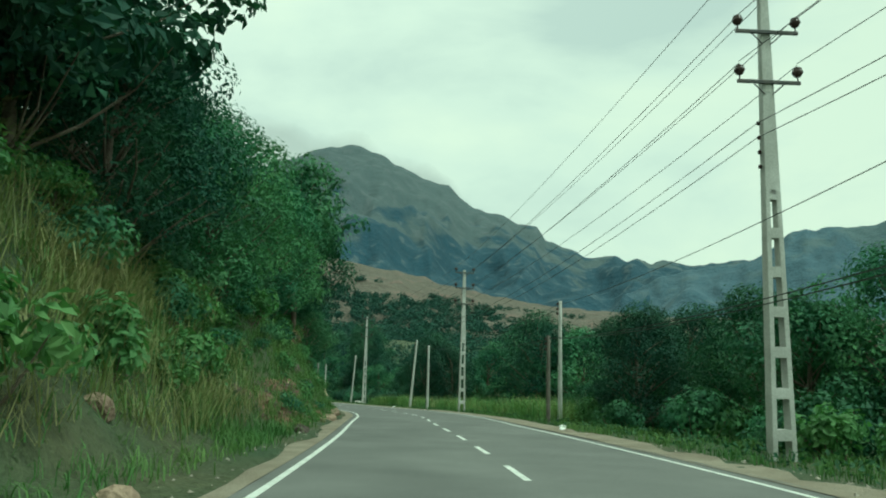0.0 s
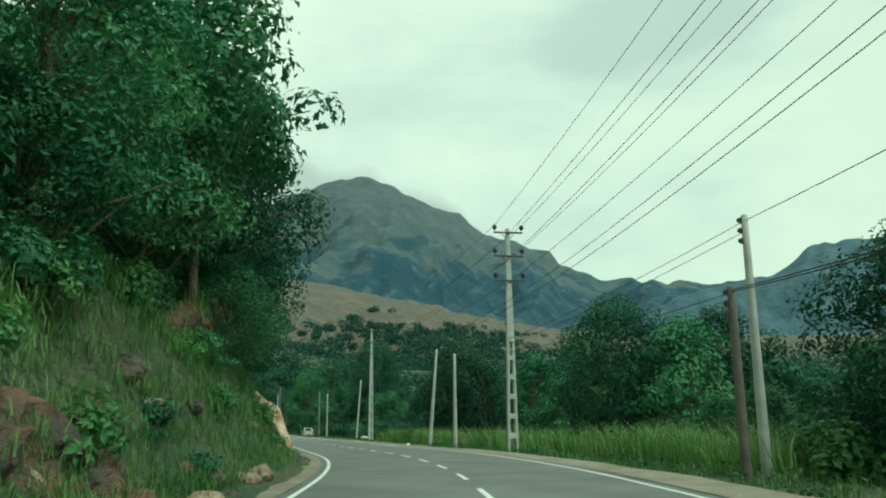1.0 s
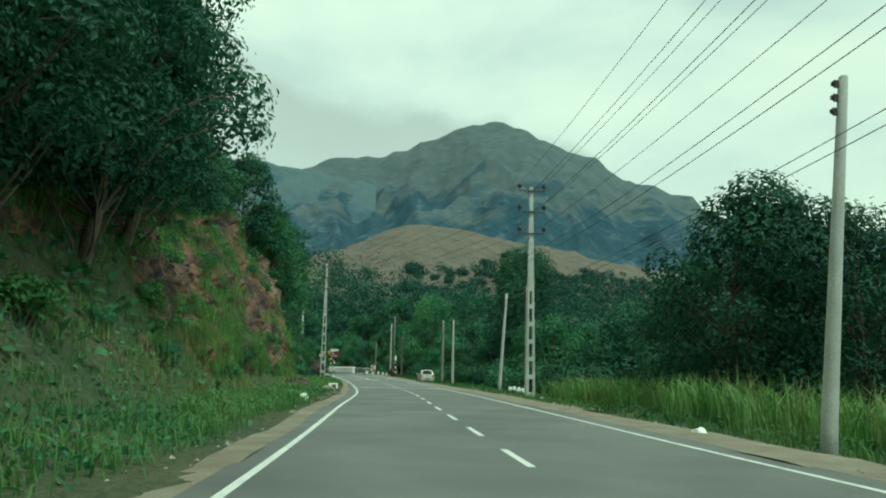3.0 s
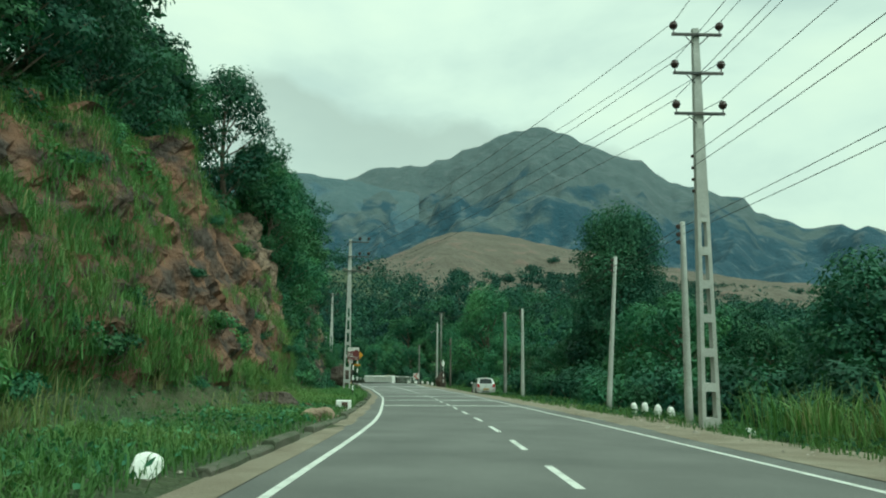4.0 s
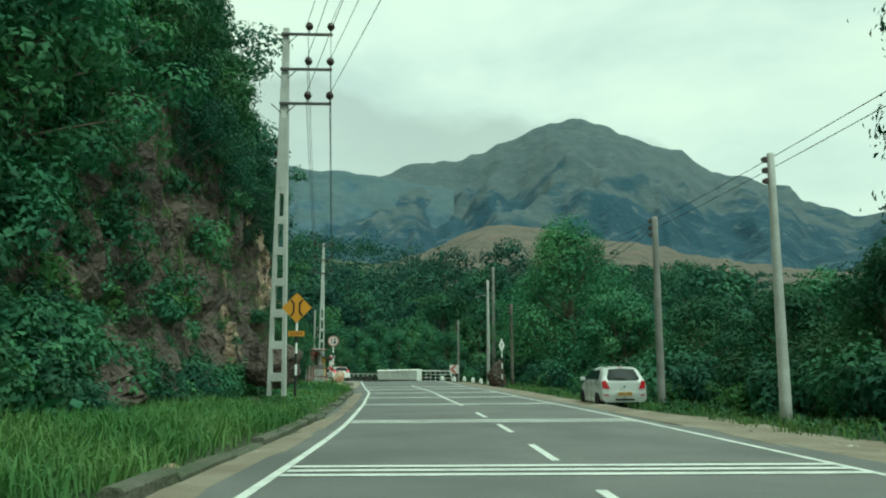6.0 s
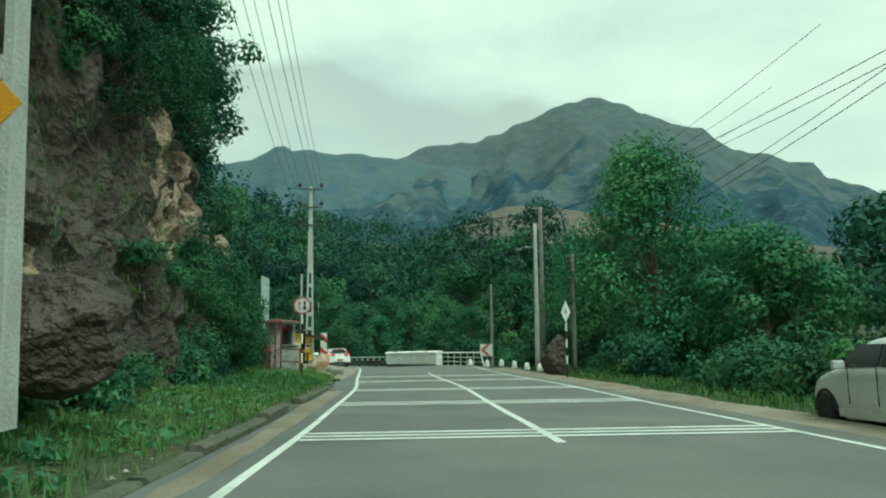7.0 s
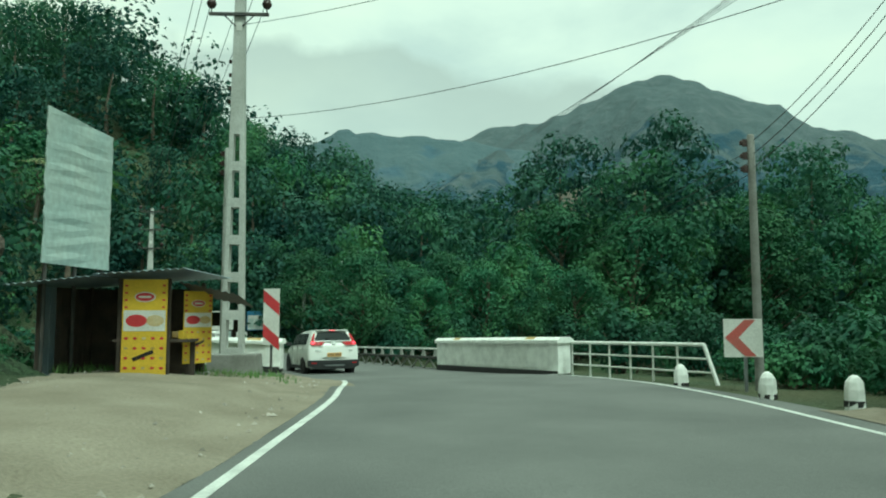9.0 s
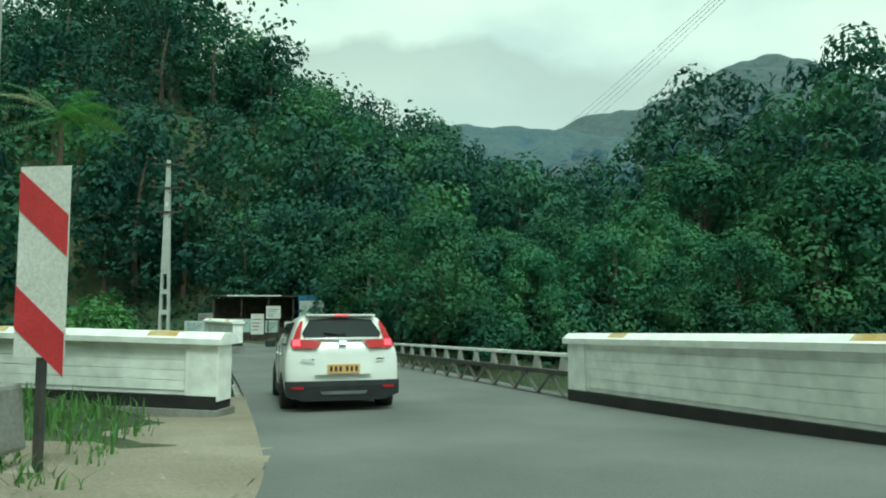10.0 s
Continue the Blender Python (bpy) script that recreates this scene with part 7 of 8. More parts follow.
put("nearlight", -9.3, 53.0, 0.5, np.random.default_rng(78), group=LT)
put("nearlight", -10.4, 56.6, 0.5, np.random.default_rng(79), group=LT)
# green slope between the cutting and the cliff
row(("broad", "nearlight", "broad"), 141, 160, 3.4, -10.8, 0.74, 406, LT, 0.5)
row(("nearlight", "broad", "dark"), 137, 164, 3.8, -13.2, 0.85, 407, LT, 0.6)
strew("vinebush", 34, 137, 160, -10.8, -8.8, 0.8, 1.3, 215, LB, 0.8)
strew("bush", 22, 136.5, 164, -10.4, -8.6, 0.6, 1.1, 216, LB, 1.0)
strew("lightbush", 6, 137, 158, -9.8, -8.6, 0.6, 0.9, 217, LB, 1.2)
# the cliff
strew("bush", 16, 150, 176, -9.6, -8.4, 0.4, 0.7, 319, LB, 1.0)
strew("airy", 5, 164, 176, -12.5, -11.2, 0.6, 0.8, 220, LT, 2.0)
for s, u, sc in ((156, -10.6, 0.7), (161, -10.4, 0.65), (166, -10.3, 0.6), (170.5, -10.3, 0.6), (175, -10.8, 0.6)):
    p = road_at(s, u)
    put("near", p.x, p.y, sc, rng1, group=LT)
for s, u, sc in ((171.6, -9.3, 0.5), (173.2, -9.0, 0.6), (174.6, -8.7, 0.55), (176.0, -8.6, 0.5), (177.2, -9.0, 0.5)):
    p = road_at(s, u)
    put("nearlight", p.x, p.y, sc, np.random.default_rng(int(s * 10)), group=LT)
row(("dark", "broad"), 160, 182, 3.6, -13.4, 0.95, 408, LT, 0.6)
for s, u, sc in ((176.2, -10.6, 0.55), (177.4, -11.6, 1.0), (180.0, -13.0, 1.05), (183.5, -15.6, 0.95), (178.4, -10.9, 0.5)):
    p = road_at(s, u)
    put("dark", p.x, p.y, sc, rng1, group=LT)
strew("bush", 12, 174.8, 179, -11.4, -8.9, 0.5, 0.9, 219, LB, 0.7)
strew("bush", 12, 176.5, 183, -11.4, -9.6, 0.5, 0.9, 419, LB, 0.7)
strew("vinebush", 18, 176, 184.5, -12.2, -10.2, 0.6, 1.1, 420, LB, 0.6)
strew("vinebush", 12, 176, 194, -15.2, -14.0, 0.7, 1.1, 223, LB, 1.0)
strew("bush", 5, 186, 194, -10.2, -9.4, 0.3, 0.5, 231, LB, 0.9)
strew("darkbush", 16, 194, 206, -22, -14.5, 0.9, 1.4, 224, LB, 1.4)
row(("dark", "broad"), 184, 206, 3.8, -17.0, 0.64, 409, LT, 1.0)
row("dark2", 180, 206, 4.4, -22.5, 0.7, 410, LT, 1.5)
# right side
strew("bush", 26, -4, 50, 9.0, 13.5, 0.7, 1.2, 230, RB, 1.5)
strew("lightbush", 14, 4, 50, 8.6, 12.5, 0.7, 1.1, 232, RB, 1.5)
strew("broad2", 12, -5, 60, 15, 32, 0.5, 0.8, 233, RT, 4.0)
strew("dark2", 7, 0, 64, 18, 38, 0.55, 0.85, 234, RT, 4.0)
strew("broad", 7, 30, 62, 13, 20, 0.45, 0.7, 235, RT, 3.0)
strew("bush", 18, 60, 100, 17, 24, 0.8, 1.3, 236, RB, 2.0)
strew("dark2", 12, 62, 112, 20, 44, 0.65, 0.95, 237, RT, 5.0)
strew("broad2", 12, 70, 125, 18, 40, 0.6, 0.95, 238, RT, 5.0)
for kind, x, y, sc in (("near", -4.8, 102.5, 1.18), ("near", -2.2, 99.5, 1.0), ("dark", -4.0, 113.0, 0.95), ("broad", 3.5, 108.0, 1.2), ("dark", 8.0, 104.0, 1.0), ("near", 6.8, 79.0, 1.22), ("broad", 10.5, 76.0, 1.1), ("dark", 14.5, 82.0, 1.1), ("broad", 13.5, 34.0, 0.75), ("nearlight", 14.0, 40.0, 0.95), ("nearlight", 16.5, 33.0, 1.0), ("near", 10.8, 48.5, 0.86), ("near", 14.0, 51.5, 0.9), ("dark", 4.0, 126.0, 1.2), ("vine", -20.9, 150.3, 1.1), ("tall", -41.0, 185.6, 1.16), ("dark", -38.0, 187.0, 0.95), ("broad", -37.2, 181.5, 0.85), ("broad", -34.5, 176.0, 0.8), ("broad", -42.5, 191.0, 0.95), ("dark", -45.5, 192.5, 0.8)):
    put(kind, x, y, sc, rng1, group=RT)
strew("darkbush", 34, 112, 172, 9.6, 13.5, 0.9, 1.4, 240, RB, 1.5)
strew("bush", 26, 108, 172, 9.0, 12.5, 0.8, 1.3, 241, RB, 1.4)
strew("dark", 8, 104, 168, 12.5, 20, 0.7, 1.0, 242, RT, 3.8)
strew("broad", 19, 106, 174, 11.5, 20, 0.65, 0.95, 243, RT, 3.8)
strew("dark2", 6, 150, 190, 20, 45, 0.8, 1.1, 244, RT, 5.0)
strew("lightbush", 16, 150, 184, 8.2, 11.5, 0.6, 0.95, 245, RB, 1.4)
strew("darkbush", 12, 166, 186, 8.6, 14, 0.9, 1.3, 246, RB, 1.6)
strew("darkbush", 20, 186, 203, 7.0, 13.5, 0.7, 1.2, 247, RB, 1.3)
strew("bush", 10, 184, 200, 6.6, 9.0, 0.5, 0.8, 248, RB, 1.2)

# woods across the stream: the front trees one by one, those behind as one mass
FAR_G = "trees across the stream"
b_mid = (road_at(BRIDGE[0]) + road_at(BRIDGE[1])) / 2
MASS = []


def across(n, kind, q0, q1, a0, a1, sc0, sc1, seed, gap, mass=True):
    """Trees by distance past the stream's middle, and to the right of the bridge."""
    rng = np.random.default_rng(seed)
    done, tries = [], 0
    d2 = Vector((BD.x, BD.y, 0)).normalized()
    n2 = Vector((d2.y, -d2.x, 0))
    while len(done) < n and tries < n * 15:
        tries += 1
        a = rng.uniform(a0, a1)
        q = rng.uniform(q0, q1) - 0.012 * max(a, 0) ** 1.35 + 0.2 * max(-a - 8, 0)
        if any((a - c) ** 2 + (q - d) ** 2 < gap * gap for c, d in done):
            continue
        p = b_mid + d2 * q + n2 * a
        _, u, _ = road_uv(p.x, p.y)
        if abs(u[0]) < 6.5 or in_glade(p.x, p.y):
            continue
        done.append((a, q))
        if mass:
            MASS.append((p.x, p.y, rng.uniform(sc0, sc1)))
        else:
            put(kind, p.x, p.y, rng.uniform(sc0, sc1), rng, group=FAR_G)


across(14, "broad", 14, 24, 5, 26, 0.7, 0.95, 360, 3.2, False)
across(18, "broad", 14, 24, 28, 75, 1.35, 1.75, 260, 3.2, False)
across(26, "darkbush", 12, 17, 4, 60, 1.2, 2.0, 262, 1.8, False)
across(12, "dark", 17, 38, 5, 30, 0.75, 1.0, 361, 3.6)
across(24, "dark", 17, 38, 34, 85, 1.6, 2.05, 261, 3.6)
across(34, "broad", 28, 64, 6, 95, 1.0, 1.35, 263, 4.5)
across(30, "dark", 34, 80, 8, 100, 1.0, 1.35, 264, 5.0)
across(34, "dark", 18, 70, -80, -7, 1.0, 1.4, 265, 4.2)

rng3 = np.random.default_rng(410)
spots = []
while len(spots) < 230:
    x, y = rng3.uniform(-205, -88), rng3.uniform(150, 320)
    _, u, _ = road_uv(x, y)
    if abs(u[0]) < 7.5 or ground_z(x, y) < -4.2 or math.hypot(x + 95.5, y - 217.5) < 4.5 or in_glade(x, y) or any((x - a) ** 2 + (y - b) ** 2 < 16 for a, b in spots):
        continue
    spots.append((x, y))
    MASS.append((x, y, rng3.uniform(0.85, 1.3)))
for k in range(16):
    MASS.append((-91 - 0.75 * k + rng3.uniform(-1, 1), 224.5 - 0.2 * k + rng3.uniform(-1.5, 1.5) + 3.0 * (k % 2), rng3.uniform(0.6, 0.9)))


def light_tree(seed, big=1.0):
    """A crown in few large leaf sprays on a plain trunk, for the mass of trees."""
    rng = np.random.default_rng(seed)
    cs, rs = [], []
    m = int(15 * big**1.6)
    for k in range(m):
        t = (k + rng.random()) / m
        a, rad = k * 2.4, big * 3.7 * math.sin(math.pi * (0.2 + 0.7 * t)) * rng.uniform(0.4, 1)
        q = rng.uniform(1.1, 1.9)
        cs.append((math.cos(a) * rad, math.sin(a) * rad, big * (1.4 + 7.6 * t)))
        rs.append((q, q, q * 0.72))
    v, f = leaves(cs, rs, int(2000 * big**1.8), 0.42, rng, aspect=0.66, tri=True, shell=0.86)
    bm = bmesh.new()
    limb(bm, (0, 0, -1), (0.3, 0.2, 7.5 * big), 0.24, 0.06, 0.3, rng, 5, 5)
    tv = np.array([w.co for w in bm.verts])
    bm.verts.index_update()
    tf = np.array([[w.index for w in fc.verts] for fc in bm.faces])
    bm.free()
    return v, f, tv, tf


LIGHT = [light_tree(900 + k) for k in range(5)]
BIG = [light_tree(950 + k, 1.6) for k in range(3)]
MIX = {"dark": (M_LEAF_DARK, "dense dark green tree crowns on the hill beyond the bridge"), "mid": (M_LEAF, "mid-green tree crowns among the woods beyond the bridge"), "deep": (M_FOREST, "deep bluish green tree crowns in the woods beyond the bridge")}
crowns = {k: ([], [], [0]) for k in MIX}
tvs, tfs, nt = [], [], 0
for k, (x, y, sc) in enumerate(MASS):
    v, f, tv, tf = LIGHT[k % 5] if sc < 1.4 else BIG[k % 3]
    sc = sc if sc < 1.4 else sc / 1.6
    a = k * 1.7
    high = 0.85 + 0.4 * ((k * 0.618) % 1)
    R = np.array([[math.cos(a), -math.sin(a), 0], [math.sin(a), math.cos(a), 0], [0, 0, high]]).T * sc
    o = np.array([x, y, ground_z(x, y) - 0.1])
    vs, fs, nv = crowns[("dark", "mid", "deep", "dark", "deep")[(k * 7) % 5]]
    vs.append(v @ R + o)
    fs.append(f + nv[0])
    nv[0] += len(v)
    tvs.append(tv @ R + o)
    tfs.append(tf + nt)
    nt += len(tv)
for key, (mat, lab) in MIX.items():
    tagged(new("hillside_trees", mesh_np("hillside_trees", np.concatenate(crowns[key][0]), np.concatenate(crowns[key][1]), mat)), lab, "woods", kind="stuff")
tagged(new("hillside_trunks", mesh_np("hillside_trunks", np.concatenate(tvs), np.concatenate(tfs), M_BARK)), "brown tree trunks in the shade of the woods", "woods", kind="stuff")

# undergrowth under the trees
rng4 = np.random.default_rng(515)


def undergrowth(label, P, size, lift, mat, per):
    P = np.repeat(P, per, axis=0)
    P = P + rng4.normal(size=P.shape) * np.array([size * 0.9, size * 0.9, 0.0])
    z = land(P[:, 0], P[:, 1]) + lift * rng4.random(len(P)) ** 1.5
    n = len(P)
    nrm = rng4.normal(size=(n, 3)) * 0.5 + np.array([0, 0, 0.8])
    nrm /= np.linalg.norm(nrm, axis=1)[:, None]
    t = np.cross(nrm, rng4.normal(size=(n, 3)))
    t /= np.linalg.norm(t, axis=1)[:, None]
    q = np.cross(nrm, t)
    c = np.column_stack([P[:, :2], z])
    L = size * rng4.uniform(0.6, 1.3, n)[:, None]
    v = np.stack([c - t * L * 0.5, c + q * L * 0.3, c + t * L * 0.5 - nrm * L * 0.1, c - q * L * 0.3], 1).reshape(-1, 3)
    tagged(new("undergrowth", mesh_np("undergrowth", v, np.arange(4 * n).reshape(-1, 4), mat)), label, "undergrowth", kind="stuff")


S_, U_ = rng4.uniform(58, 216, 5200), rng4.uniform(-30, -8.2, 5200)
keep = ~((S_ > 96) & (S_ < 137) & (U_ > -13.5)) & ~((S_ > 158) & (S_ < 201) & (U_ > -13.2)) & ~((S_ < 92) & (U_ > -9.2)) & ~((S_ > 194) & (U_ > -14))
undergrowth("low leafy undergrowth on the wooded slope", np.array([road_at(a, b)[:] for a, b in zip(S_[keep], U_[keep])]), 0.42, 0.8, M_LEAF, 7)
P = np.column_stack([rng4.uniform(-210, -112, 6000), rng4.uniform(150, 325, 6000), np.zeros(6000)])
sv, uv, _ = road_uv(P[:, 0], P[:, 1])
undergrowth("dark undergrowth on the hill beyond the bridge", P[(np.abs(uv) > 6.0) & (land(P[:, 0], P[:, 1]) > -4.5)], 0.95, 2.2, M_LEAF_DARK, 7)

P = np.column_stack([rng4.uniform(-114, -74, 3600), rng4.uniform(186, 250, 3600), np.zeros(3600)])
sv, uv, _ = road_uv(P[:, 0], P[:, 1])
undergrowth("leafy weeds and seedlings at the woods' edge", P[(np.abs(uv) > 6.0) & (land(P[:, 0], P[:, 1]) > -4.5) & (np.hypot(P[:, 0] + 95.5, P[:, 1] - 217.5) > 3.5)], 0.42, 1.1, M_LEAF_DARK, 8)

S_, U_ = rng4.uniform(60, 184, 2600), rng4.uniform(-9.6, -5.1, 2600)
undergrowth("broad-leaved weeds in the left verge", np.array([road_at(a, b)[:] for a, b in zip(S_, U_)]), 0.15, 0.22, M_LEAF, 6)
S_, U_ = rng4.uniform(-6, 190, 2600), rng4.uniform(6.2, 10.5, 2600)
undergrowth("broad-leaved weeds in the right verge", np.array([road_at(a, b)[:] for a, b in zip(S_, U_)]), 0.16, 0.3, M_LEAF, 6)

# palm
palm = empty("palm", pose(-95.6, 204.6, ground_z(-95.6, 204.6)), "coconut palm with drooping part-dry fronds", "palm")
bm = bmesh.new()
limb(bm, (0, 0, -0.5), (0.3, 0.2, 11.6), 0.22, 0.13, 0.25, RNG, 8, 9)
part("trunk", bm, M_BARK, palm)
for k in range(30):
    a, el = k * 2.4, RNG.uniform(-0.5, 0.9)
    L = RNG.uniform(3.2, 4.3)
    v, f = [], []
    for i in range(26):
        t = i / 25
        c = np.array([math.cos(a) * L * t * math.cos(el), math.sin(a) * L * t * math.cos(el), L * t * math.sin(el) - 1.5 * t * t]) + np.array([0.3, 0.2, 11.6])
        for sd in (-1, 1):
            w = 0.55 * math.sin(math.pi * min(0.08 + t * 0.95, 1)) + 0.05
            side = np.array([-math.sin(a), math.cos(a), -0.5]) * sd * w
            tip = c + side + np.array([math.cos(a), math.sin(a), -0.2]) * 0.25
            j = len(v)
            dd = np.array([math.cos(a), math.sin(a), 0]) * 0.03
            v += [c - dd, c + dd, tip]
            f.append((j, j + 1, j + 2))
    part("frond", mesh_np("frond", v, f, M_DRYGRASS if k in (3, 7, 12) else M_LEAF_LIGHT), None, palm, "dry yellow frond" if k in (3, 7, 12) else "")
for k in range(4):
    put("lightbush", -88.0 - 1.5 * k, 203.5 + 0.5 * k, 1.4, rng1, group=FAR_G)

# far woods as one mass of crowns
rng2 = np.random.default_rng(77)
vs, fs, count = [], [], 0
tries = 0
spots = []
while len(spots) < 1300 and tries < 60000:
    tries += 1
    az, r = radians(rng2.uniform(-88, 55)), 70 + 640 * rng2.random() ** 1.5
    x, y = -50 + math.sin(az) * r, 160 + math.cos(az) * r
    g = 4.4 + r * 0.012
    spots.append((x, y, r, g))
P = np.array([(a[0], a[1]) for a in spots])
S_, U_, _ = road_uv(P[:, 0], P[:, 1])
Z_ = land(P[:, 0], P[:, 1])
for (x, y, r, g), u, z in zip(spots, U_, Z_):
    if abs(u) < 34 or z < -5 or (-24 < math.degrees(math.atan2(x + 50, y - 160)) < 20 and r > 560):
        continue
    q = g * rng2.uniform(0.75, 1.25)
    hh = q * rng2.uniform(1.1, 2.1)
    lob = [(x + rng2.normal() * q * 0.45, y + rng2.normal() * q * 0.45, z + hh * rng2.uniform(0.55, 1.05)) for _ in range(5)]
    v, f = leaves(lob, [(q * 0.55, q * 0.55, q * 0.45)] * 5, 150 if r < 260 else 100, 0.6 + r * 0.0023, rng2, shell=0.7, aspect=0.7)
    vs.append(v)
    fs.append(f + count)
    count += len(v)
tagged(new("far_woods", mesh_np("far_woods", np.concatenate(vs), np.concatenate(fs), M_FOREST)), "dense dark green woods on the slopes across the valley", "woods", kind="stuff")

# hill woods: dark tree patches on the bare hill
vs, fs, count = [], [], 0
for _ in range(1700):
    az, r = radians(rng2.uniform(-27, 22)), rng2.uniform(820, 1540)
    x, y = O.x + math.sin(az) * r, O.y + math.cos(az) * r
    k = (r - 760) / 1040
    if fbm(np.array([x / 170]), np.array([y / 170]), 55)[0] + (0.55 - k) * 1.3 < -0.02:
        continue
    el = np.interp(math.degrees(az), [h[0] for h in HILL], [h[1] for h in HILL])
    z = math.tan(radians(el)) * 1800 * k**1.1
    q = rng2.uniform(10, 16)
    v, f = leaves([(x + rng2.normal() * 3, y + rng2.normal() * 3, z + q * rng2.uniform(0.1, 0.6)) for _ in range(4)], [(q * 0.6, q * 0.6, q * 0.5)] * 4, 90, 3.8, rng2, shell=0.7, aspect=0.7)
    vs.append(v)
    fs.append(f + count)
    count += len(v)
tagged(new("hill_woods", mesh_np("hill_woods", np.concatenate(vs), np.concatenate(fs), M_FOREST)), "dark tree patches on the grassy hill", "woods", kind="stuff")


# ---- grass ----
def grass_spots(n, s0, s1, u0, u1, rng):
    s, u = rng.uniform(s0, s1, n), rng.uniform(u0, u1, n)
    p = np.array([road_at(a, b)[:2] for a, b in zip(s, u)])
    return np.column_stack([p, land(p[:, 0], p[:, 1])])


for nm, lab, n, each, s0, s1, u0, u1, hgt, spr, mat, wd, arch in (
    ("roadside_grass", "rough green grass on the left bank and verge", 7200, 9, -8, 104, -12.5, -5.0, 0.34, 0.2, M_GRASS, 0.01, 1.2),
    ("roadside_grass", "long green grass on the steep bank", 3600, 9, 18, 68, -9.0, -5.2, 0.42, 0.2, M_GRASS, 0.011, 1.2),
    ("roadside_grass", "long green grass below the rock cutting", 5200, 9, 92, 176, -10.2, -4.9, 0.26, 0.2, M_GRASS, 0.009, 1.2),
    ("roadside_grass", "lush green grass on the slope under the cliff", 3600, 9, 124, 150, -10.0, -5.0, 0.46, 0.2, M_GRASS, 0.011, 1.2),
    ("dry_grass", "tall arching dry grass on the bank", 300, 34, 2, 26, -9.4, -6.0, 1.1, 0.24, M_DRYGRASS, 0.008, 1.7),
    ("dry_grass", "pale dry grass tufts on the rock cutting", 160, 30, 88, 132, -13.5, -7.2, 0.8, 0.15, M_DRYGRASS, 0.009, 1.0),
    ("roadside_grass", "rough grass beside the wing wall", 700, 8, 196, 207, -12, -4.6, 0.28, 0.12, M_GRASS, 0.013, 0.7),
    ("cane_grass", "tall green cane grass beside the road", 1300, 16, 44, 112, 7.4, 16.5, 1.5, 0.25, M_GRASS, 0.018, 0.9),
    ("cane_grass", "pale seeding cane grass beside the road", 420, 12, 44, 112, 7.6, 14.5, 1.7, 0.25, M_DRYGRASS, 0.012, 0.9),
    ("roadside_grass", "short green grass along the right verge", 2400, 8, -8, 190, 5.6, 9.5, 0.35, 0.12, M_GRASS, 0.013, 0.7),
    ("roadside_grass", "grass and weeds around the kiosk and cliff foot", 1100, 8, 172, 183.5, -11, -4.6, 0.3, 0.12, M_GRASS, 0.013, 0.7),
):
    tagged(new(nm, grass_mesh(nm, grass_spots(n, s0, s1, u0, u1, RNG), each, hgt, spr, mat, RNG, wd, arch)), lab, "grass", kind="stuff")


rng5 = np.random.default_rng(91)


def ledge_spots(seed, n, lowest=0.0, patch=2.2, cut=-0.1):
    """Places on a rock face, in patches, more of them low down."""
    P = LEDGES[seed]
    keep = fbm(P[:, 0] / patch + P[:, 1] / patch * 0.6, P[:, 2] / patch, seed + 60) > cut
    P = P[keep]
    w = np.exp(-(P[:, 2] - P[:, 2].min()) / 5.0) + lowest
    return P[rng5.choice(len(P), n, p=w / w.sum())] - np.array([0, 0, 0.06])


for seed, n, each, hgt, lab in ((2, 3800, 12, 0.55, "green grass tufts growing on the rock cutting"), (6, 260, 10, 0.3, "grass tufts among the stones of the bank"), (7, 420, 12, 0.4, "grass tufts on the reddish outcrop"), (8, 700, 12, 0.45, "grass tufts on the outcrop under the trees"), (3, 700, 10, 0.4, "grass tufts on the grey cliff")):
    tagged(new("rock_grass", grass_mesh("rock_grass", ledge_spots(seed, n, 0.25), each, hgt, 0.16, M_GRASS, rng5, 0.011, 1.2)), lab, "grass", kind="stuff")
tagged(new("dry_grass", grass_mesh("dry_grass", ledge_spots(2, 260, 0.5), 14, 0.6, 0.15, M_DRYGRASS, rng5, 0.008, 1.2)), "pale dry grass hanging from the rock cutting", "grass", kind="stuff")
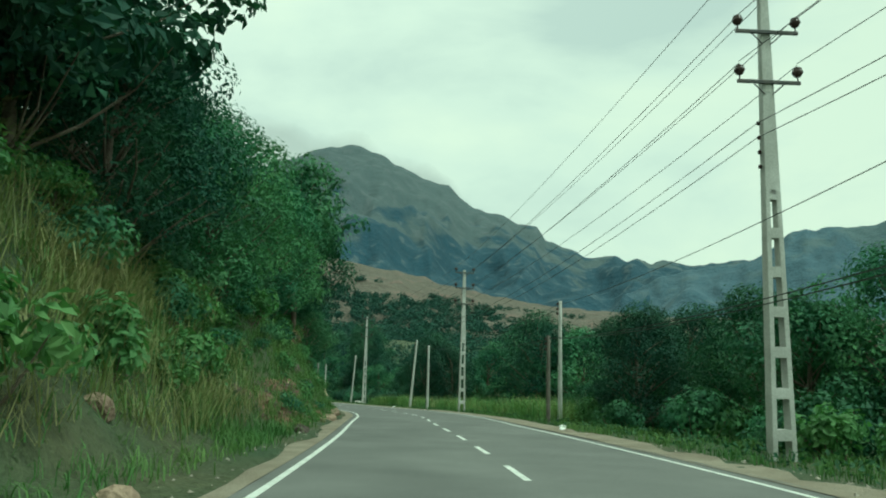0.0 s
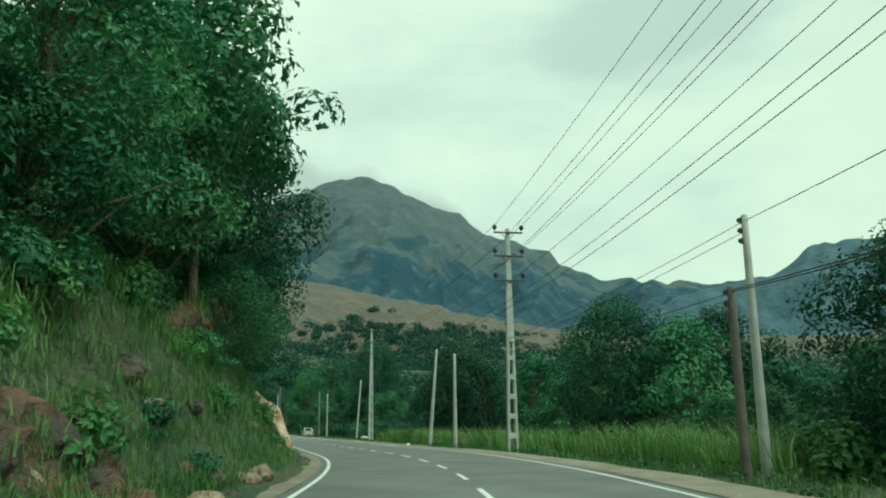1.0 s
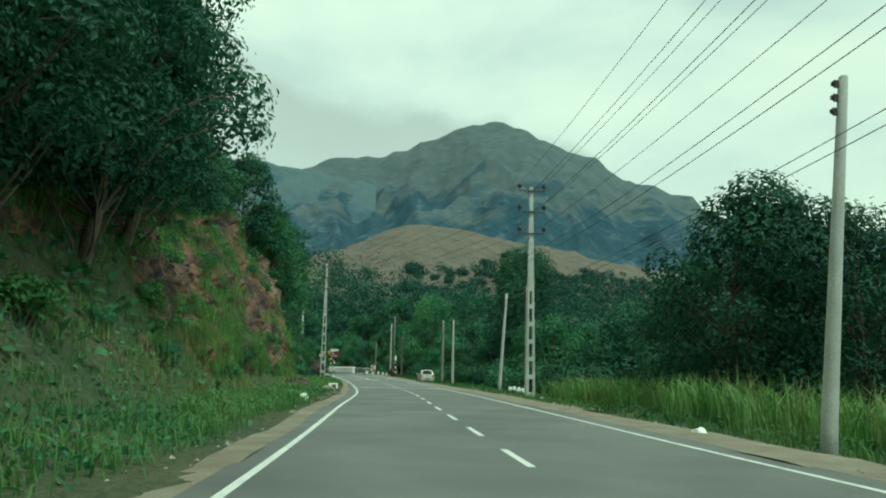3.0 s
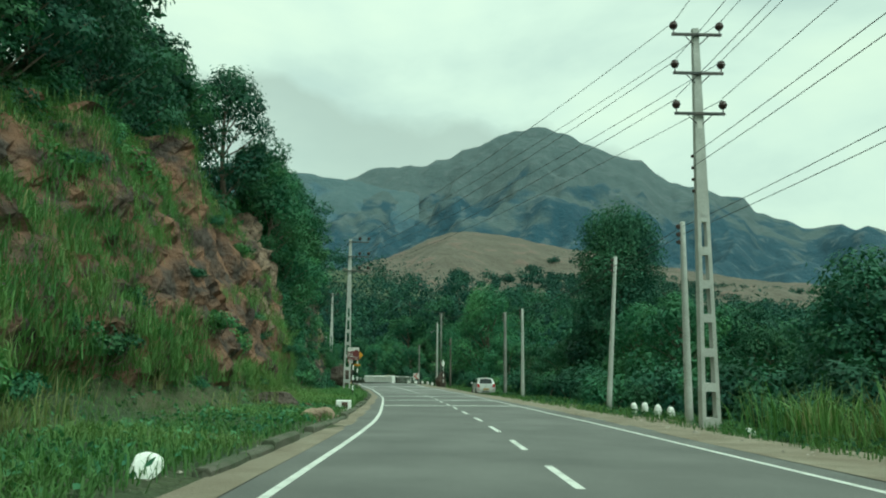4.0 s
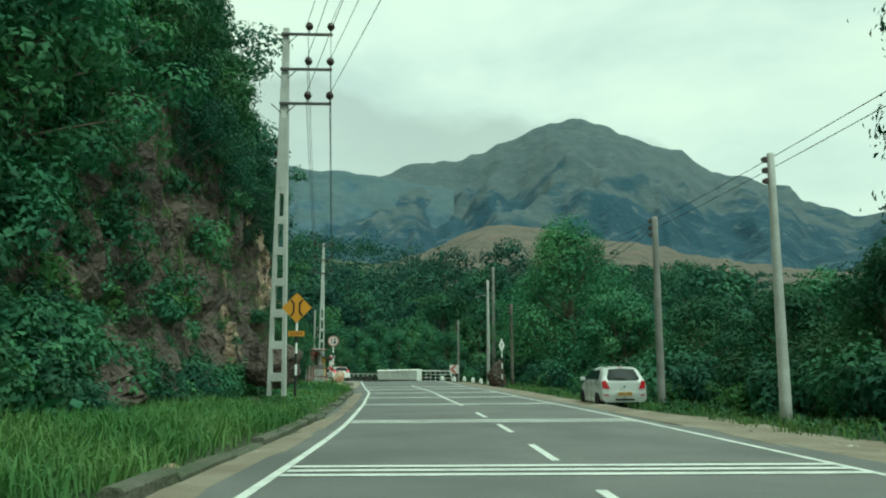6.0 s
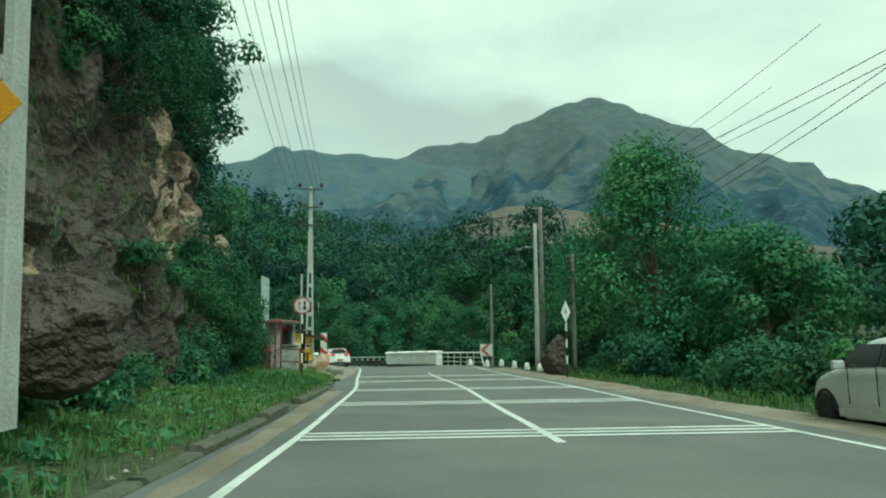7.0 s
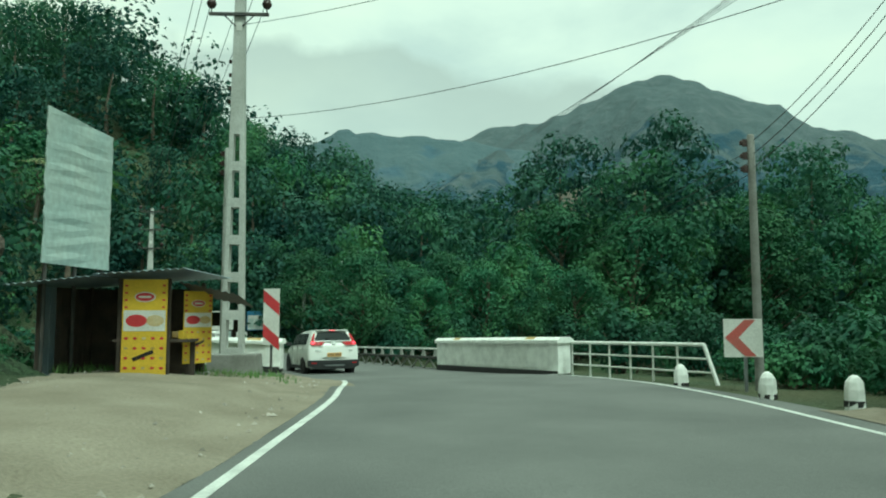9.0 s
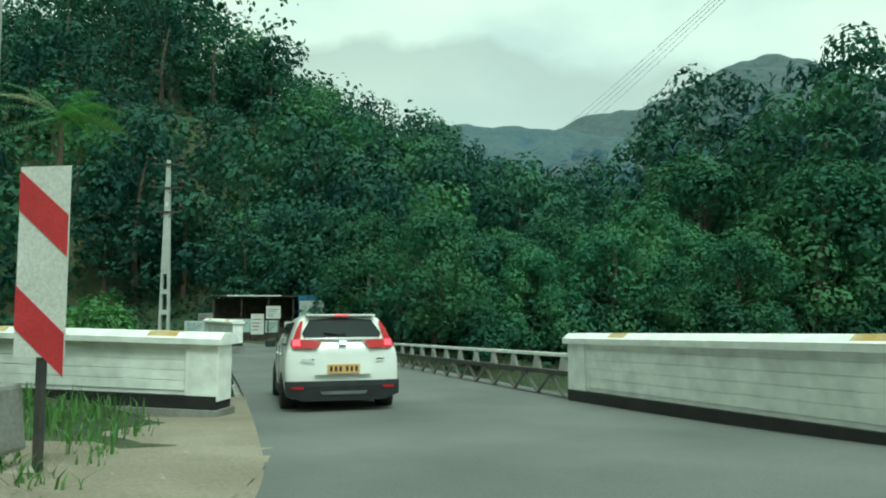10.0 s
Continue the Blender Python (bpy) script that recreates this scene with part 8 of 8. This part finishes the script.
for seed, kind, n, sc0, sc1 in ((2, "vinebush", 46, 0.4, 0.8), (2, "lightbush", 10, 0.35, 0.6), (7, "vinebush", 14, 0.4, 0.7), (8, "vinebush", 18, 0.4, 0.8), (3, "vinebush", 44, 0.5, 1.0), (3, "bush", 44, 0.4, 0.8), (3, "darkbush", 30, 0.4, 0.75), (5, "vinebush", 14, 0.4, 0.8), (5, "bush", 8, 0.3, 0.5)):
    for q in ledge_spots(seed, n, 0.6, 3.0, -0.2):
        put(kind, q[0], q[1], rng5.uniform(sc0, sc1), rng5, z=q[2], sink=0.15, group=LB)

M_STONE = material("loose_stone", (0.3, 0.27, 0.22), (0.42, 0.39, 0.34), scale=3.0, rough=0.9, bump=0.2, island=0.35)


# ---- gravel ----
def gravel(label, P, lo, hi, mat, rng):
    n = len(P)
    r = lo + (hi - lo) * rng.random(n) ** 3
    base = np.array([(1, 0, 0), (-0.5, 0.87, 0), (-0.5, -0.87, 0), (0.1, 0.1, 0.75)])
    a = rng.uniform(0, 6.28, n)
    v = np.empty((n, 4, 3))
    for k in range(4):
        q = base[k] * rng.uniform(0.7, 1.3, (n, 1))
        v[:, k, 0] = P[:, 0] + r * (q[:, 0] * np.cos(a) - q[:, 1] * np.sin(a))
        v[:, k, 1] = P[:, 1] + r * (q[:, 0] * np.sin(a) + q[:, 1] * np.cos(a))
        v[:, k, 2] = P[:, 2] + r * q[:, 2] - 0.1 * r
    i = np.arange(n)[:, None] * 4
    f = np.concatenate([i + np.array([[0, 1, 3]]), i + np.array([[1, 2, 3]]), i + np.array([[2, 0, 3]])])
    tagged(new("gravel", mesh_np("gravel", v.reshape(-1, 3), f, mat)), label, "gravel", kind="stuff")


for lab, n, s0, s1, u0, u1, dz in (("loose stones and crumbs on the dirt forecourt", 1500, 182, 203, -9.0, -3.9, 0.1), ("loose stones along the right shoulder", 2200, -6, 188, 4.3, 6.0, 0.03), ("loose stones along the left road edge", 1800, -6, 182, -4.9, -4.05, 0.02)):
    P = grass_spots(n, s0, s1, u0, u1, RNG)
    P[:, 2] += dz
    gravel(lab, P, 0.012, 0.07, M_STONE, RNG)
